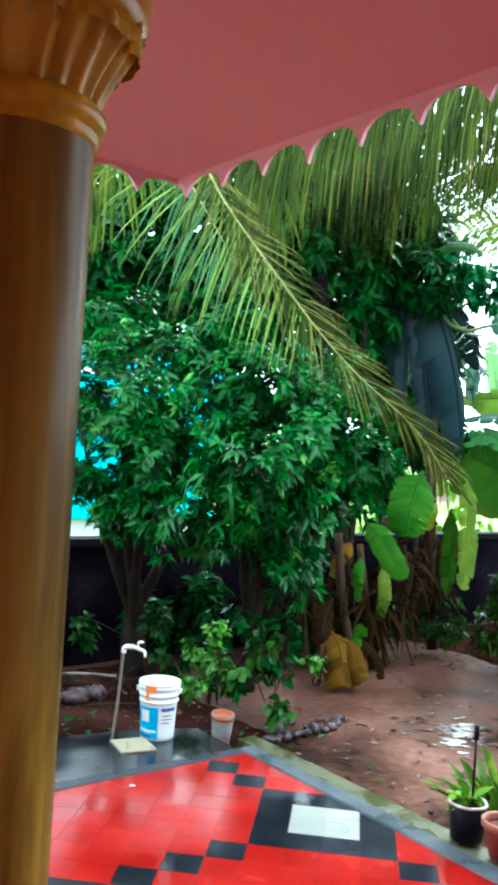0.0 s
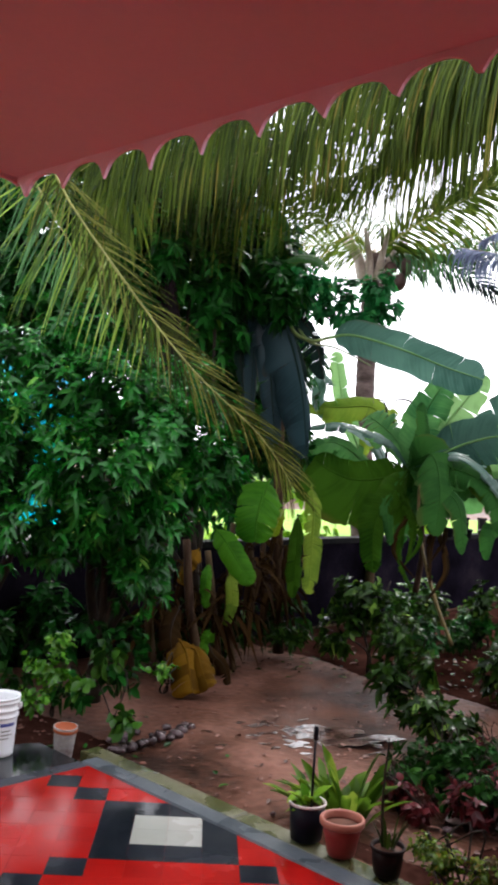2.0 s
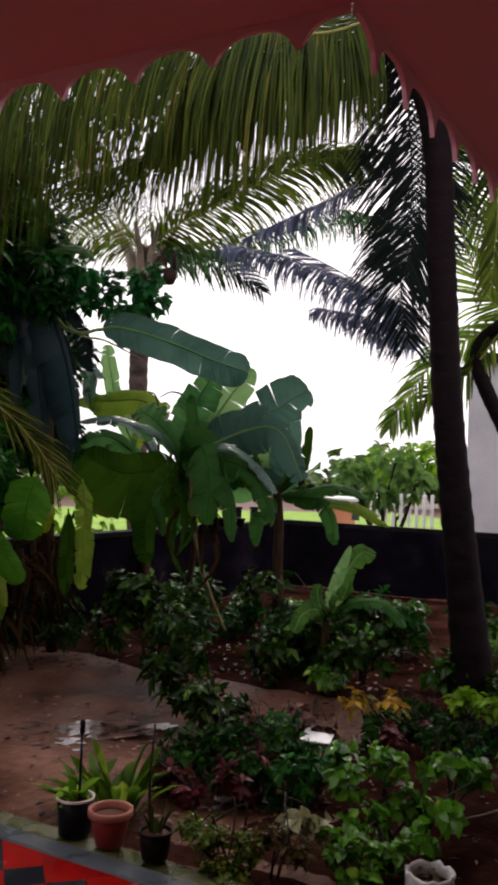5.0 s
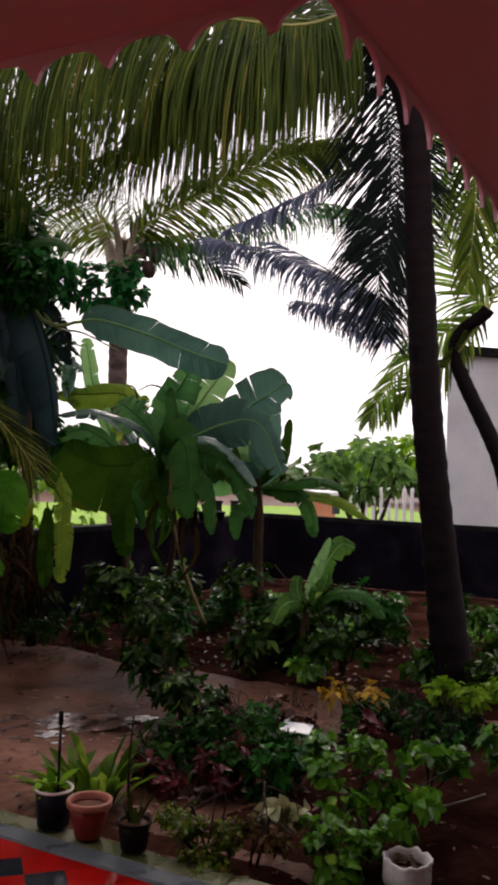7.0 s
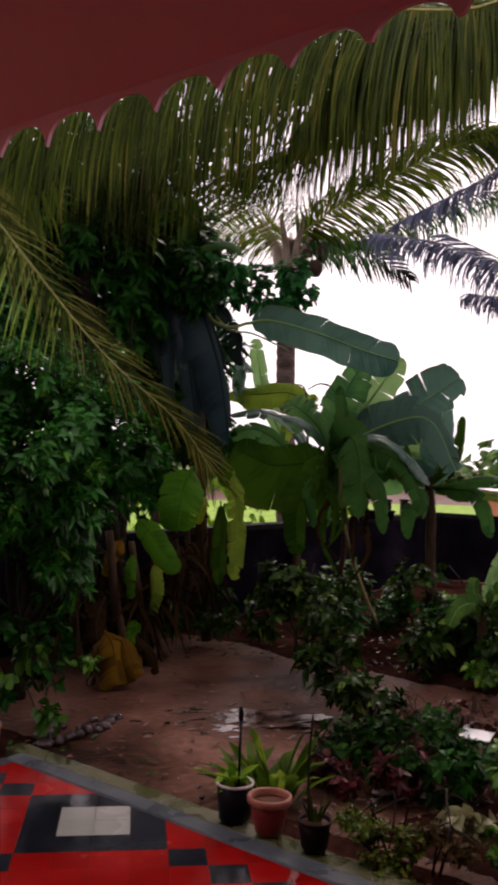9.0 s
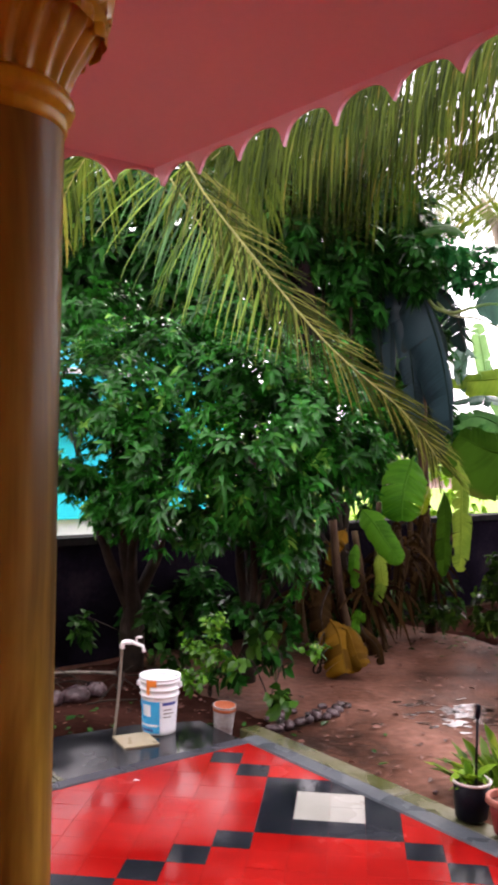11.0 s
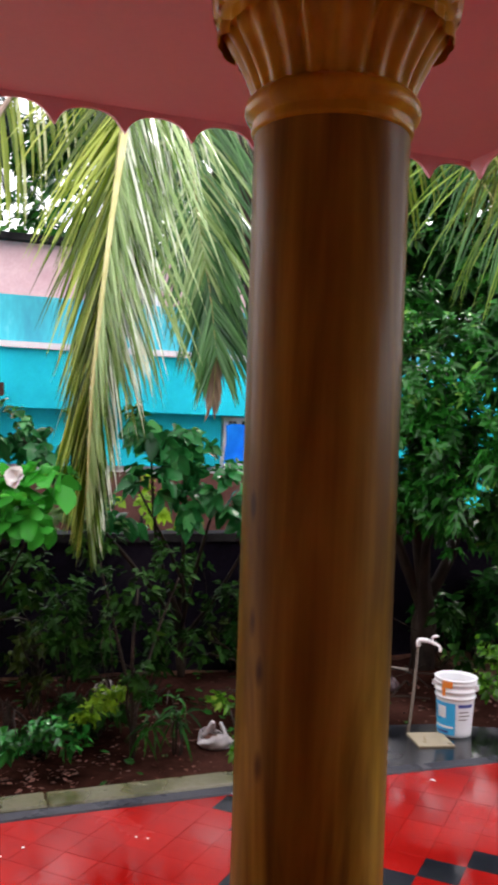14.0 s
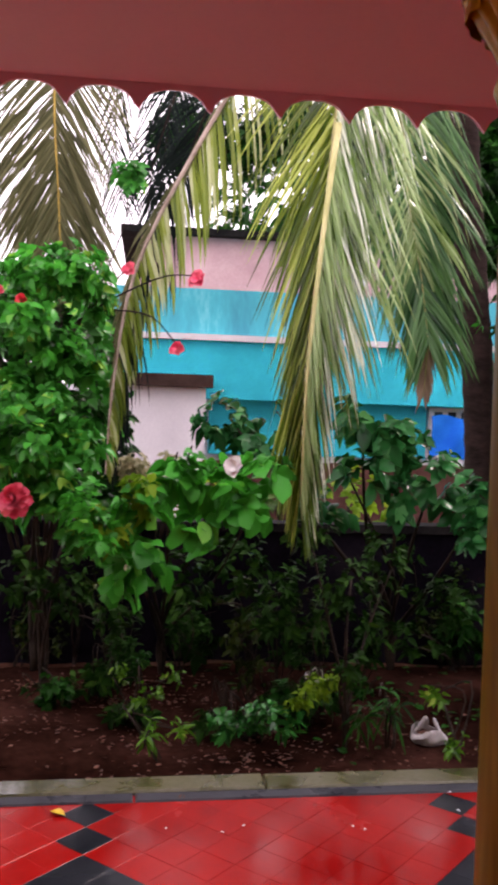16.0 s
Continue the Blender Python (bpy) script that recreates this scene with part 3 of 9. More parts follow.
def kerb_run(name, along, u0, u1, v0, v1, z0, z1, mats, label, piece, seed):
    """A kerb laid in lengths, with open joints; along is 'u' or 'v'."""
    rng = random.Random(seed)
    head = None
    a = u0 if along == "u" else v0
    end = u1 if along == "u" else v1
    host = thing(name, uv((u0 + u1) / 2, (v0 + v1) / 2, z0), label, "kerb", kind="structure")
    while a < end - 0.02:
        b = min(a + piece * rng.uniform(0.85, 1.15), end)
        dz, g = rng.uniform(-0.003, 0.003), 0.004
        if along == "u":
            p = [(a + g, v0 + bend(a)), (b - g, v0 + bend(b)), (b - g, v1 + bend(b)), (a + g, v1 + bend(a))]
        else:
            p = [(u0, a + g), (u1, a + g), (u1, b - g), (u0, b - g)]
        v, f = uv_prism(p, z0, z1 + dz - 0.008)
        cu, cv = sum(q[0] for q in p) / 4, sum(q[1] for q in p) / 4
        top = [(q[0] + (0.008 if q[0] < cu else -0.008), q[1] + (0.008 if (k in (0, 1)) == (v0 < v1) else -0.008)) for k, q in enumerate(p)] if along == "u" else [(q[0] + (0.008 if q[0] < cu else -0.008), q[1] + (0.008 if q[1] < cv else -0.008)) for q in p]
        area = sum(p[i][0] * p[(i + 1) % 4][1] - p[(i + 1) % 4][0] * p[i][1] for i in range(4))
        if area > 0:
            top = top[::-1]
        v += [uv(*q, z1 + dz) for q in top]
        f = [q for q in f if q != (4, 5, 6, 7)] + [(8, 9, 10, 11)] + [(4 + i, 4 + (i + 1) % 4, 8 + (i + 1) % 4, 8 + i) for i in range(4)]
        part("kerb_stone", mesh_of("kerb_stone", v, f, mats[rng.randrange(len(mats))], ), host)
        a = b


kerb_run("kerb_edge_left", "u", -7.5, 0.0, -0.085, 0.0, -0.2, 0.008, [M_KERBD], "dark wet cement edging along the tiled floor", 2.4, 1)
kerb_run("kerb_left", "u", -7.5, -1.05, -0.24, -0.087, -0.2, 0.012, [M_MOSS], "weathered cement kerb beside the flower bed", 1.6, 2)
kerb_run("kerb_edge_right", "v", 0.0, 0.11, -0.075, 7.5, -0.2, 0.008, [M_KERB], "smooth grey cement edging along the tiled floor", 2.6, 3)
kerb_run("kerb_right", "v", 0.112, 0.235, -0.23, 7.5, -0.2, 0.004, [M_MOSS], "mossy wet cement kerb beside the garden", 1.3, 4)
uv_slab("wash_pad", [(-1.048, -0.087), (-0.002, -0.087), (-0.002, -0.47), (-0.35, -0.62), (-1.048, -0.72)], -0.2, 0.0, M_PAD, "black wet concrete washing pad beside the kerb", category="pad")

# ---- roof: ceiling, scalloped eaves ----
CEIL, CUSP, ARCH = 2.628, 2.526, 0.088
EV, WV = 1.045, 3.18
EDGE = 0.013


def eaves_u(v):
    """The outer edge of the roof over the garden side, skewed to fit the camera's view."""
    return -1.279 + 0.034 * (v - 1.25)


v, f, s = joined((*uv_prism([(-7.5, EV + EDGE), (eaves_u(EV) - EDGE, EV + EDGE), (eaves_u(WV) - EDGE, WV + EDGE), (-7.5, WV + EDGE)], CEIL, CEIL + 0.16), 0),
                 (*uv_prism([(-7.5, WV + EDGE), (3.2, WV + EDGE), (3.2, 7.6), (-7.5, 7.6)], CEIL, CEIL + 0.161), 0))
ceiling = tagged(part("ceiling", mesh_of("ceiling", v, f, M_CEIL)), "smooth pink painted porch ceiling", "ceiling", kind="structure")


def eaves(name, a, b, edge, along, step, inward, start):
    """A hanging edge board cut in a row of round scallops, along U or V from a to b; edge gives its outer face."""
    thick, top, n = 0.012, CEIL + 0.15, 14
    count = max(2, int((b - a) / step * n))
    vs, fs = [], []
    for i in range(count + 1):
        t = a + (b - a) * i / count
        k = ((t - start) / step) % 1.0
        z = CUSP + ARCH * max(0.0, 1 - abs(2 * k - 1) ** 2.6) ** 0.55
        for off in (0.0, thick * inward):
            for zz in (z, top):
                vs.append(uv(t, edge(t) + off, zz) if along == "u" else uv(edge(t) + off, t, zz))
    for i in range(count):
        o, q = i * 4, i * 4 + 4
        fs += [(o, q, q + 1, o + 1), (o + 2, o + 3, q + 3, q + 2), (o, o + 2, q + 2, q), (o + 1, q + 1, q + 3, o + 3)]
    e = count * 4
    fs += [(0, 1, 3, 2), (e, e + 2, e + 3, e + 1)]
    ob = part(name, mesh_of(name, vs, fs, M_CEIL))
    tagged(ob, "pink eaves board cut in a row of round scallops", "eaves board", "scalloped eaves boards", "structure")


eaves("trim_eaves_left", -7.4, eaves_u(EV) - 0.001, lambda t: EV, "u", 0.2155, 1, -3.4)
eaves("trim_eaves_right", EV, WV - 0.001, eaves_u, "v", 0.2165, -1, 1.762)
eaves("trim_eaves_wing", eaves_u(WV) + 0.001, 3.2, lambda t: WV, "u", 0.205, 1, -1.3)

# unseen house walls, added behind the camera to bound the porch and its light
uv_slab("wall_house_back", [(-5.2, -0.5), (-5.0, -0.5), (-5.0, 7.5), (-5.2, 7.5)], 0.0, CEIL - 0.002, M_HOUSE, "unseen plain cream house wall added behind the porch", category="wall")
uv_slab("wall_house_side", [(-5.0, 5.6), (3.2, 5.6), (3.2, 5.8), (-5.0, 5.8)], -0.1, CEIL - 0.002, M_HOUSE, "unseen plain cream house wall added beside the porch", category="wall")

# ---- garden boundary walls ----
WALLV, WALLU = -2.3, 9.4


def boundary(name, poly, cope, label):
    v, f = uv_prism(poly, -0.2, 0.84)
    w = tagged(part(name, mesh_of(name, v, f, M_WALL)), label, "wall", kind="structure")
    v, f = uv_prism(cope, 0.842, 0.9)
    part("coping", mesh_of("coping", v, f, M_COPING), w, "weathered cement coping")
    return w


boundary("wall_garden_long", [(-9, WALLV), (WALLU, WALLV), (WALLU, WALLV - 0.15), (-9, WALLV - 0.15)],
         [(-9, WALLV + 0.03), (WALLU, WALLV + 0.03), (WALLU, WALLV - 0.18), (-9, WALLV - 0.18)], "low near-black garden wall behind the planting")
boundary("wall_garden_end", [(WALLU + 0.002, WALLV - 0.15), (WALLU + 0.15, WALLV - 0.15), (WALLU + 0.15, 9), (WALLU + 0.002, 9)],
         [(WALLU + 0.032, WALLV - 0.18), (WALLU + 0.18, WALLV - 0.18), (WALLU + 0.18, 9), (WALLU + 0.032, 9)], "low near-black garden wall at the far end")


def wall_post(u, v, h):
    host = thing("wall_post", uv(u, v, 0.9), "short black cement post standing on the garden wall", "post", "posts on the wall")
    x, y, _ = uv(u, v)
    part("shaft", mesh_of("shaft", *box(x - 0.045, y - 0.045, 0.9, x + 0.045, y + 0.045, 0.9 + h, 0.008), M_COPING), host)
    part("cap", mesh_of("cap", *box(x - 0.055, y - 0.055, 0.9 + h + 0.001, x + 0.055, y + 0.055, 0.93 + h, 0.006), M_COPING), host, "flat cap")


for u, h in ((7.95, 0.2), (8.43, 0.19), (8.8, 0.18)):
    wall_post(u, WALLV - 0.075, h)


# ---- column ----
def column():
    at = (-0.624, 1.45, 0.0)
    host = thing("porch_column", at, "round porch column painted in glossy wood grain with a golden carved capital", "column")
    R = 0.134
    base = [(0.0, 0.0), (0.2, 0.0), (0.2, 0.09), (0.185, 0.1), (0.19, 0.13), (0.175, 0.16), (0.16, 0.17), (0.155, 0.2), (R + 0.003, 0.215)]
    part("base", mesh_of("base", *lathe(at, base, 48), M_GILT, smooth=True), host, "moulded golden-brown base")
    shaft = [(R + 0.003, 0.216)] + [(R + 0.003 * k / 12, 0.23 + k * (2.155 - 0.23) / 12) for k in range(13)] + [(R + 0.003, 2.162)]
    part("shaft", mesh_of("shaft", *lathe(at, shaft, 64), M_GRAIN, smooth=True), host, "dark brown wood-grained shaft under gloss varnish")
    r0 = R + 0.002
    ring = [(r0, 2.158), (r0 + 0.004, 2.16), (r0 + 0.007, 2.168), (r0 + 0.004, 2.178), (r0 + 0.006, 2.182), (r0 + 0.014, 2.188), (r0 + 0.019, 2.2), (r0 + 0.017, 2.212),
            (r0 + 0.009, 2.221), (r0 + 0.002, 2.226), (r0 - 0.002, 2.23)]
    part("neck_ring", mesh_of("neck_ring", *lathe(at, ring, 64), M_GILT, smooth=True), host, "golden moulded neck ring")
    bell = [(0.127, 2.226), (0.136, 2.25), (0.15, 2.285), (0.168, 2.315), (0.186, 2.335), (0.204, 2.346), (0.215, 2.362), (0.219, 2.39), (0.221, 2.43), (0.224, 2.5), (0.23, 2.545)]
    part("bell", mesh_of("bell", *lathe(at, bell, 48), M_GILT, smooth=True), host, "golden capital bell")
    ab = box(at[0] - 0.235, at[1] - 0.235, 2.548, at[0] + 0.235, at[1] + 0.235, CEIL - 0.001, 0.012)
    ab = ([(at[0] + (x - at[0]) * 0.72 - (y - at[1]) * 0.69, at[1] + (x - at[0]) * 0.69 + (y - at[1]) * 0.72, z) for x, y, z in ab[0]], ab[1])
    part("abacus", mesh_of("abacus", *ab, M_GILT), host, "square golden slab over the capital")

    def acanthus(turn, r_in, z0, z1, flare, roll, span, thick):
        """One carved leaf: fluted, hugging the bell, flaring upward, its thick tip rolled over outward."""
        vs, fs = [], []
        rows, cols = 20, 25
        for i in range(rows + 1):
            s = i / rows
            if s < 0.7:
                q = s / 0.7
                r, z = r_in + flare * q ** 1.35, z0 + (z1 - z0) * q
            else:
                q = (s - 0.7) / 0.3 * math.pi * 1.15
                r = r_in + flare + roll * (1 - math.cos(q))
                z = z1 + thick * math.sin(q)
            half = span * (1.0 if s < 0.6 else 1 - 0.14 * min((s - 0.6) / 0.2, 1))
            for j in range(cols):
                c = (j / (cols - 1) - 0.5) * 2
                groove = 0.0075 * math.cos(c * math.pi * 3) * (0.6 + 0.4 * s) * (1 if s < 0.7 else 1 - 0.75 * (s - 0.7) / 0.3) - 0.010 * abs(c) ** 3
                a = turn + c * half
                vs.append((at[0] + (r + groove) * math.cos(a), at[1] + (r + groove) * math.sin(a), z - 0.014 * c * c * min(s, 1.4 - s)))
        for i in range(rows):
            for j in range(cols - 1):
                o = i * cols + j
                fs.append((o, o + 1, o + cols + 1, o + cols))
        part("acanthus_leaf", mesh_of("acanthus_leaf", vs, fs, M_GILT, smooth=True), host)

    for k in range(8):
        acanthus(0.35 + k * math.pi / 4, r0 + 0.002, 2.224, 2.332, 0.052, 0.008, math.pi / 8 * 1.06, 0.022)
    for k in range(8):
        acanthus(0.35 + (k + 0.5) * math.pi / 4, 0.211, 2.352, 2.49, 0.008, 0.012, math.pi / 8 * 1.0, 0.02)


column()


# ---- kinds of plant ----
def frond(host, pts, n, length, width, mats, seed, face=None, hang=0.5, angle=45, rib=0.013, name="frond", label="", twist=0.4, one_side=0, tipl=0.35, basel=0.55, skip=0.03, fall=1.5, close=0.35):
    """A palm frond: a tapering rib through the given places, with long folded leaflets down both sides."""
    rng = random.Random(seed)
    m = 24
    line = spline(pts, m)
    # with no facing given, the frond is turned broadside to the camera's standpoint
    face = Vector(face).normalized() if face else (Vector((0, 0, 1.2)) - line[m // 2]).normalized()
    pieces = [(*tube(line, taper(m, rib, rib * 0.25), 6), 0)]
    vs, fs = [], []
    for sgn in (1, -1):
        if one_side and sgn != one_side:
            continue
        for k in range(n):
            if rng.random() < skip:
                continue
            s = 0.04 + 0.95 * (k + rng.uniform(-0.3, 0.3)) / n
            s = min(max(s, 0.0), 0.999)
            i = int(s * m)
            p = line[i].lerp(line[i + 1], s * m - i)
            d = (line[min(i + 1, m)] - line[max(i - 1, 0)]).normalized()
            side = d.cross(face).normalized() * sgn
            nrm = side.cross(d) * sgn
            drift = noise.noise(Vector((s * 7 + seed, sgn * 3.0, 0.5)))
            al = radians(angle + rng.uniform(-9, 9) + 14 * drift) * (1 - close * s)
            w = (side * math.cos(radians(90) - al) + d * math.cos(al)).normalized() + nrm * rng.uniform(-0.12, 0.12)
            prof = basel + (1 - basel) * min(s / 0.3, 1) if s < 0.3 else 1 - (1 - tipl) * ((s - 0.3) / 0.7) ** fall
            L = length * prof * rng.uniform(0.78, 1.1) * (1 + 0.12 * drift)
            sagging = hang * rng.uniform(0.75, 1.25)
            o = len(vs)
            q, st = Vector(p), 6
            tw = rng.uniform(-twist, twist)
            for j in range(st + 1):
                u = j / st
                bend = sagging * u * u + sagging * 0.25
                dr = (w * (1 - min(bend, 0.95)) + Vector((0, 0, -1)) * bend).normalized()
                ac = dr.cross(nrm * math.cos(tw) + side * math.sin(tw))
                ac = ac.normalized() if ac.length > 1e-4 else side
                hw = width * 0.5 * (0.55 + 0.9 * u if u < 0.35 else (1 - u) ** 0.7 * 1.15 + 0.04)
                vs += [tuple(q - ac * hw), tuple(q + nrm * hw * 0.35), tuple(q + ac * hw)]
                q = q + dr * (L / st)
            for j in range(st):
                a = o + j * 3
                fs += [(a, a + 1, a + 4, a + 3), (a + 1, a + 2, a + 5, a + 4)]
    pieces.append((vs, fs, 1))
    v, f, sl = joined(*pieces)
    return part(name, mesh_of(name, v, f, mats, sl), host, label)


def palm_trunk(host, pts, r0, r1, label="", swell=1.35, seed=1, mat=None):
    """A ringed trunk, thick at the foot."""
    rng = random.Random(seed)
    n = 90
    line = spline(pts, n)
    rad = []
    for k in range(n + 1):
        s = k / n
        r = r0 + (r1 - r0) * s
        r *= 1 + (swell - 1) * math.exp(-s * 9)
        rad.append(r * (1 + (0.045 if k % 3 == 0 else -0.015) + rng.uniform(-0.012, 0.012)))
    return part("trunk", mesh_of("trunk", *tube(line, rad, 18, 0.012, rng), mat or M_BARK, smooth=True), host, label)


def blade(host, pts, half, mats, seed, face=(0, 0, 1), sag=0.25, tears=0.35, name="leaf", label="", tip=0.9, asym=(1, 1)):
    """A banana leaf: a thick midrib and a broad rippled blade torn across into strips; asym widens or narrows its two halves."""
    rng = random.Random(seed)
    m = 36
    line = spline(pts, m)
    face = Vector(face).normalized()
    span = sum((q - p).length for p, q in zip(line, line[1:]))
    rib = tube(line, taper(m, min(half, 0.2) * 0.075, min(half, 0.2) * 0.02), 6)
    pieces = [(*rib, 0)]
    spots = [(0.0, 0.0)] * len(rib[0])
    vs, fs = [], []
    across = (0.0, 0.25, 0.5, 0.75, 1.0)
    n = len(across)
    for sgn in (1, -1):
        wide = half * asym[0 if sgn > 0 else 1]
        ph = rng.uniform(0, 6.28)
        k = 2
        while k < m:
            st = rng.randint(1, 3) if rng.random() < tears else rng.randint(4, 12)
            e = min(k + st, m)
            o = len(vs)
            extra = rng.uniform(-0.4, 0.8) * sag * (0.6 if tears < 0.2 else 1)
            gap = rng.uniform(0.1, 0.7) if rng.random() < tears else 0.03
            reach = rng.uniform(0.72, 1.06) if tears > 0.1 else 1.0
            cnt = e - k
            for j in range(k, e + 1):
                s = j / m
                d = (line[min(j + 1, m)] - line[max(j - 1, 0)]).normalized()
                side = d.cross(face).normalized() * sgn
                nrm = side.cross(d) * sgn
                if nrm.dot(face) < 0:
                    nrm = -nrm
                w = wide * min(1.0, (s / 0.2) ** 0.7) * (1 - max(0, (s - 0.45) / 0.55) ** 2.0 * tip)
                if s > 0.86:
                    w *= math.sqrt(max(0.0, 1 - ((s - 0.86) / 0.145) ** 2))
                w *= 1 + 0.035 * math.sin(j * 0.83 + ph) + rng.uniform(-0.02, 0.02)
                shift = gap if j == k else -gap if j == e else 0.0
                for c in across:
                    wave = 0.035 * wide * math.sin(j * 1.15 + ph + 1.5 * c) * c
                    p = line[j] + side * w * c * (1 - (1.12 - reach) * c * c) + d * (w * 0.25 * c + shift * span / m * c * c * 1.3) + nrm * (0.16 * w * c - (sag + extra) * w * c * c + wave) \
                        + Vector((0, 0, -1)) * max(extra, 0) * w * c * c * 0.5
                    vs.append(tuple(p))
                    spots.append((s * span - 0.25 * c * w, sgn * c))
            for j in range(cnt):
                for c in range(n - 1):
                    a = o + j * n + c
                    fs.append((a, a + 1, a + n + 1, a + n) if sgn > 0 else (a, a + n, a + n + 1, a + 1))
            k = e
    pieces.append((vs, fs, 1))
    v, f, sl = joined(*pieces)
    me = mesh_of(name, v, f, mats, sl, smooth=True)
    layer = me.uv_layers.new(name="along")
    layer.data.foreach_set("uv", [x for lp in me.loops for x in spots[lp.vertex_index]])
    return part(name, me, host, label)


def stem(host, pts, r0, r1, mat=None, name="stem", sides=10, label="", rough=0.04):
    n = 14
    return part(name, mesh_of(name, *tube(spline(pts, n), taper(n, r0, r1), sides, rough), mat or M_TWIG, smooth=True), host, label)


def branches(host, root, tips, r0, r1, seed, name="trunk", label="", fork=None, mat=None):
    """A trunk that forks at given heights into limbs reaching for the given places."""
    rng = random.Random(seed)
    pieces = []
    root = Vector(root)
    for k, tp in enumerate(tips):
        tp = Vector(tp)
        mid = root.lerp(tp, 0.45) + Vector((rng.uniform(-0.12, 0.12), rng.uniform(-0.12, 0.12), rng.uniform(0.05, 0.25)))
        q = root + Vector((rng.uniform(-0.03, 0.03), rng.uniform(-0.03, 0.03), (tp.z - root.z) * 0.2))
        pieces.append((*tube(spline([root, q, mid, tp], 10), taper(10, r0 * (1 if k == 0 else 0.75), r1), 8, 0.06, rng), 0))
    v, f, s = joined(*pieces)
    return part(name, mesh_of(name, v, f, mat or M_TWIG, s, smooth=True), host, label)


def crown(host, rng, blobs, count, length, width, mat, name="crown", label="", droop=0.3, spread=1.0, widest=0.42, fold=0.18, gaps=0.0):
    t, a = in_blobs(rng, blobs)
    if gaps:
        # sprays with hollows between them
        keep = [k for k, p in enumerate(t) if noise.noise(Vector(p) * 2.6) + 0.5 * noise.noise(Vector(p) * 6.1) > gaps - 0.3]
        t, a = t[keep], a[keep]
    v, f = rosettes(rng, t, a, count, length, width, spread, droop, fold, widest)
    return part(name, mesh_of(name, v, f, mat, smooth=True), host, label)


def bush(name, at, blobs, count, length, width, mat, seed, label, category="shrub", group="", stems=5, stem_mat=None, droop=0.3, widest=0.42, r=0.008, spread=1.0, fold=0.18, gaps=0.0):
    """A small plant: thin stems from the soil and foliage in loose masses."""
    rng = np.random.default_rng(seed)
    host = thing(name, at, label, category, group)
    tips = [tuple(np.array(b[0]) + rng.normal(size=3) * np.array(b[1]) * 0.4) for b in blobs for _ in range(max(1, stems // len(blobs)))]
    branches(host, at, tips, r, r * 0.4, seed, "stem", mat=stem_mat or M_TWIG)
    crown(host, rng, blobs, count, length, width, mat, "foliage", "", droop, spread, widest, fold, gaps)
    return host


def blossom(host, at, size, mat, seed, name="flower", label=""):
    """A ruffled flower of five broad petals."""
    rng = np.random.default_rng(seed)
    n = 9 if size < 0.12 else 64
    t = np.arange(n) * 2.4 + rng.uniform(0, 6)
    ax = np.array([0.2, -0.9, 0.25])
    e = np.cross(ax, [0, 0, 1.0])
    e /= np.linalg.norm(e)
    g = np.cross(e, ax)
    W = [e * math.cos(a) + g * math.sin(a) + ax * (0.25 + 0.5 * (k >= 5) + 0.03 * k + 0.25 * rng.normal() * (n > 9)) for k, a in enumerate(t)]
    if n > 9:
        # a double bloom: petals all round, crowded and uneven
        W = [e * math.cos(a) + g * math.sin(a) + ax * (0.1, 0.75, 1.8)[k * 3 // n] + rng.normal(size=3) * 0.18 for k, a in enumerate(t)]
    v, f = leaf_mesh([at] * n, W, [ax] * n, size * (0.55 if n == 9 else 0.45) * (1 - 0.4 * np.arange(n) / n), size * 0.5 * (1 if n == 9 else 0.5), 0.3, 0.1, 0.62 if n == 9 else 0.85)
    return part(name, mesh_of(name, v, f, mat, smooth=True), host, label)


def small_leaves_ground(name, centre, spread, n, mat, size, seed, label, z=None, flat=True):
    """Litter lying on the soil: one object of uncountable bits."""
    rng = np.random.default_rng(seed)
    P, W, U = [], [], []
    while len(P) < n:
        x, y = centre[0] + rng.normal() * spread[0], centre[1] + rng.normal() * spread[1]
        d = Vector((x, y, 0)) - CORNER
        u, v = d.dot(UX), d.dot(VX)
        if u < 0.26 and v > -0.3:
            continue
        if v < WALLV + 0.1:
            continue
        P.append((x, y, (ground_height(x, y) if z is None else z) + 0.008))
        a = rng.uniform(0, 6.28)
        W.append((math.cos(a), math.sin(a), rng.uniform(-0.05, 0.3)))
        U.append((rng.normal() * 0.25, rng.normal() * 0.25, 1))
    v, f = leaf_mesh(P, W, U, rng.uniform(0.5, 1.3, n) * size, rng.uniform(0.3, 0.6, n) * size, 0.25, 0.05)
    return tagged(part(name, mesh_of(name, v, f, mat, smooth=True)), label, "litter", kind="stuff")

# grey-green with haze put in for the far-left palm; also real dry leaflets
M_DRYHAZE = leafy("hazed_dry_palm_leaflet", (0.05, 0.06, 0.022), (0.17, 0.17, 0.08), 0.4, 0.4, None, 0.1)
M_TEAL = leafy("wet_blue_green_leaflet", (0.006, 0.04, 0.012), (0.1, 0.25, 0.08), 0.2, 0.35, None, 0.3)
# leaflets against the sky: the bluish haze is put into their colour
M_HAZE = leafy("haze_blue_palm_leaflet", (0.045, 0.055, 0.1), (0.18, 0.21, 0.33), 0.5, 0.4, None, 0.2)
M_PALMB = leafy("olive_brown_palm_leaflet", (0.007, 0.016, 0.002), (0.055, 0.078, 0.012), 0.4, 0.5, (0.1, 0.08, 0.025), 0.1)
# sky reflected on wet leaflets, painted as a pale base colour
M_SHEENL = leafy("sky_sheen_leaflet", (0.1, 0.21, 0.035), (0.42, 0.58, 0.25), 0.15, 0.4, None, 0.5)
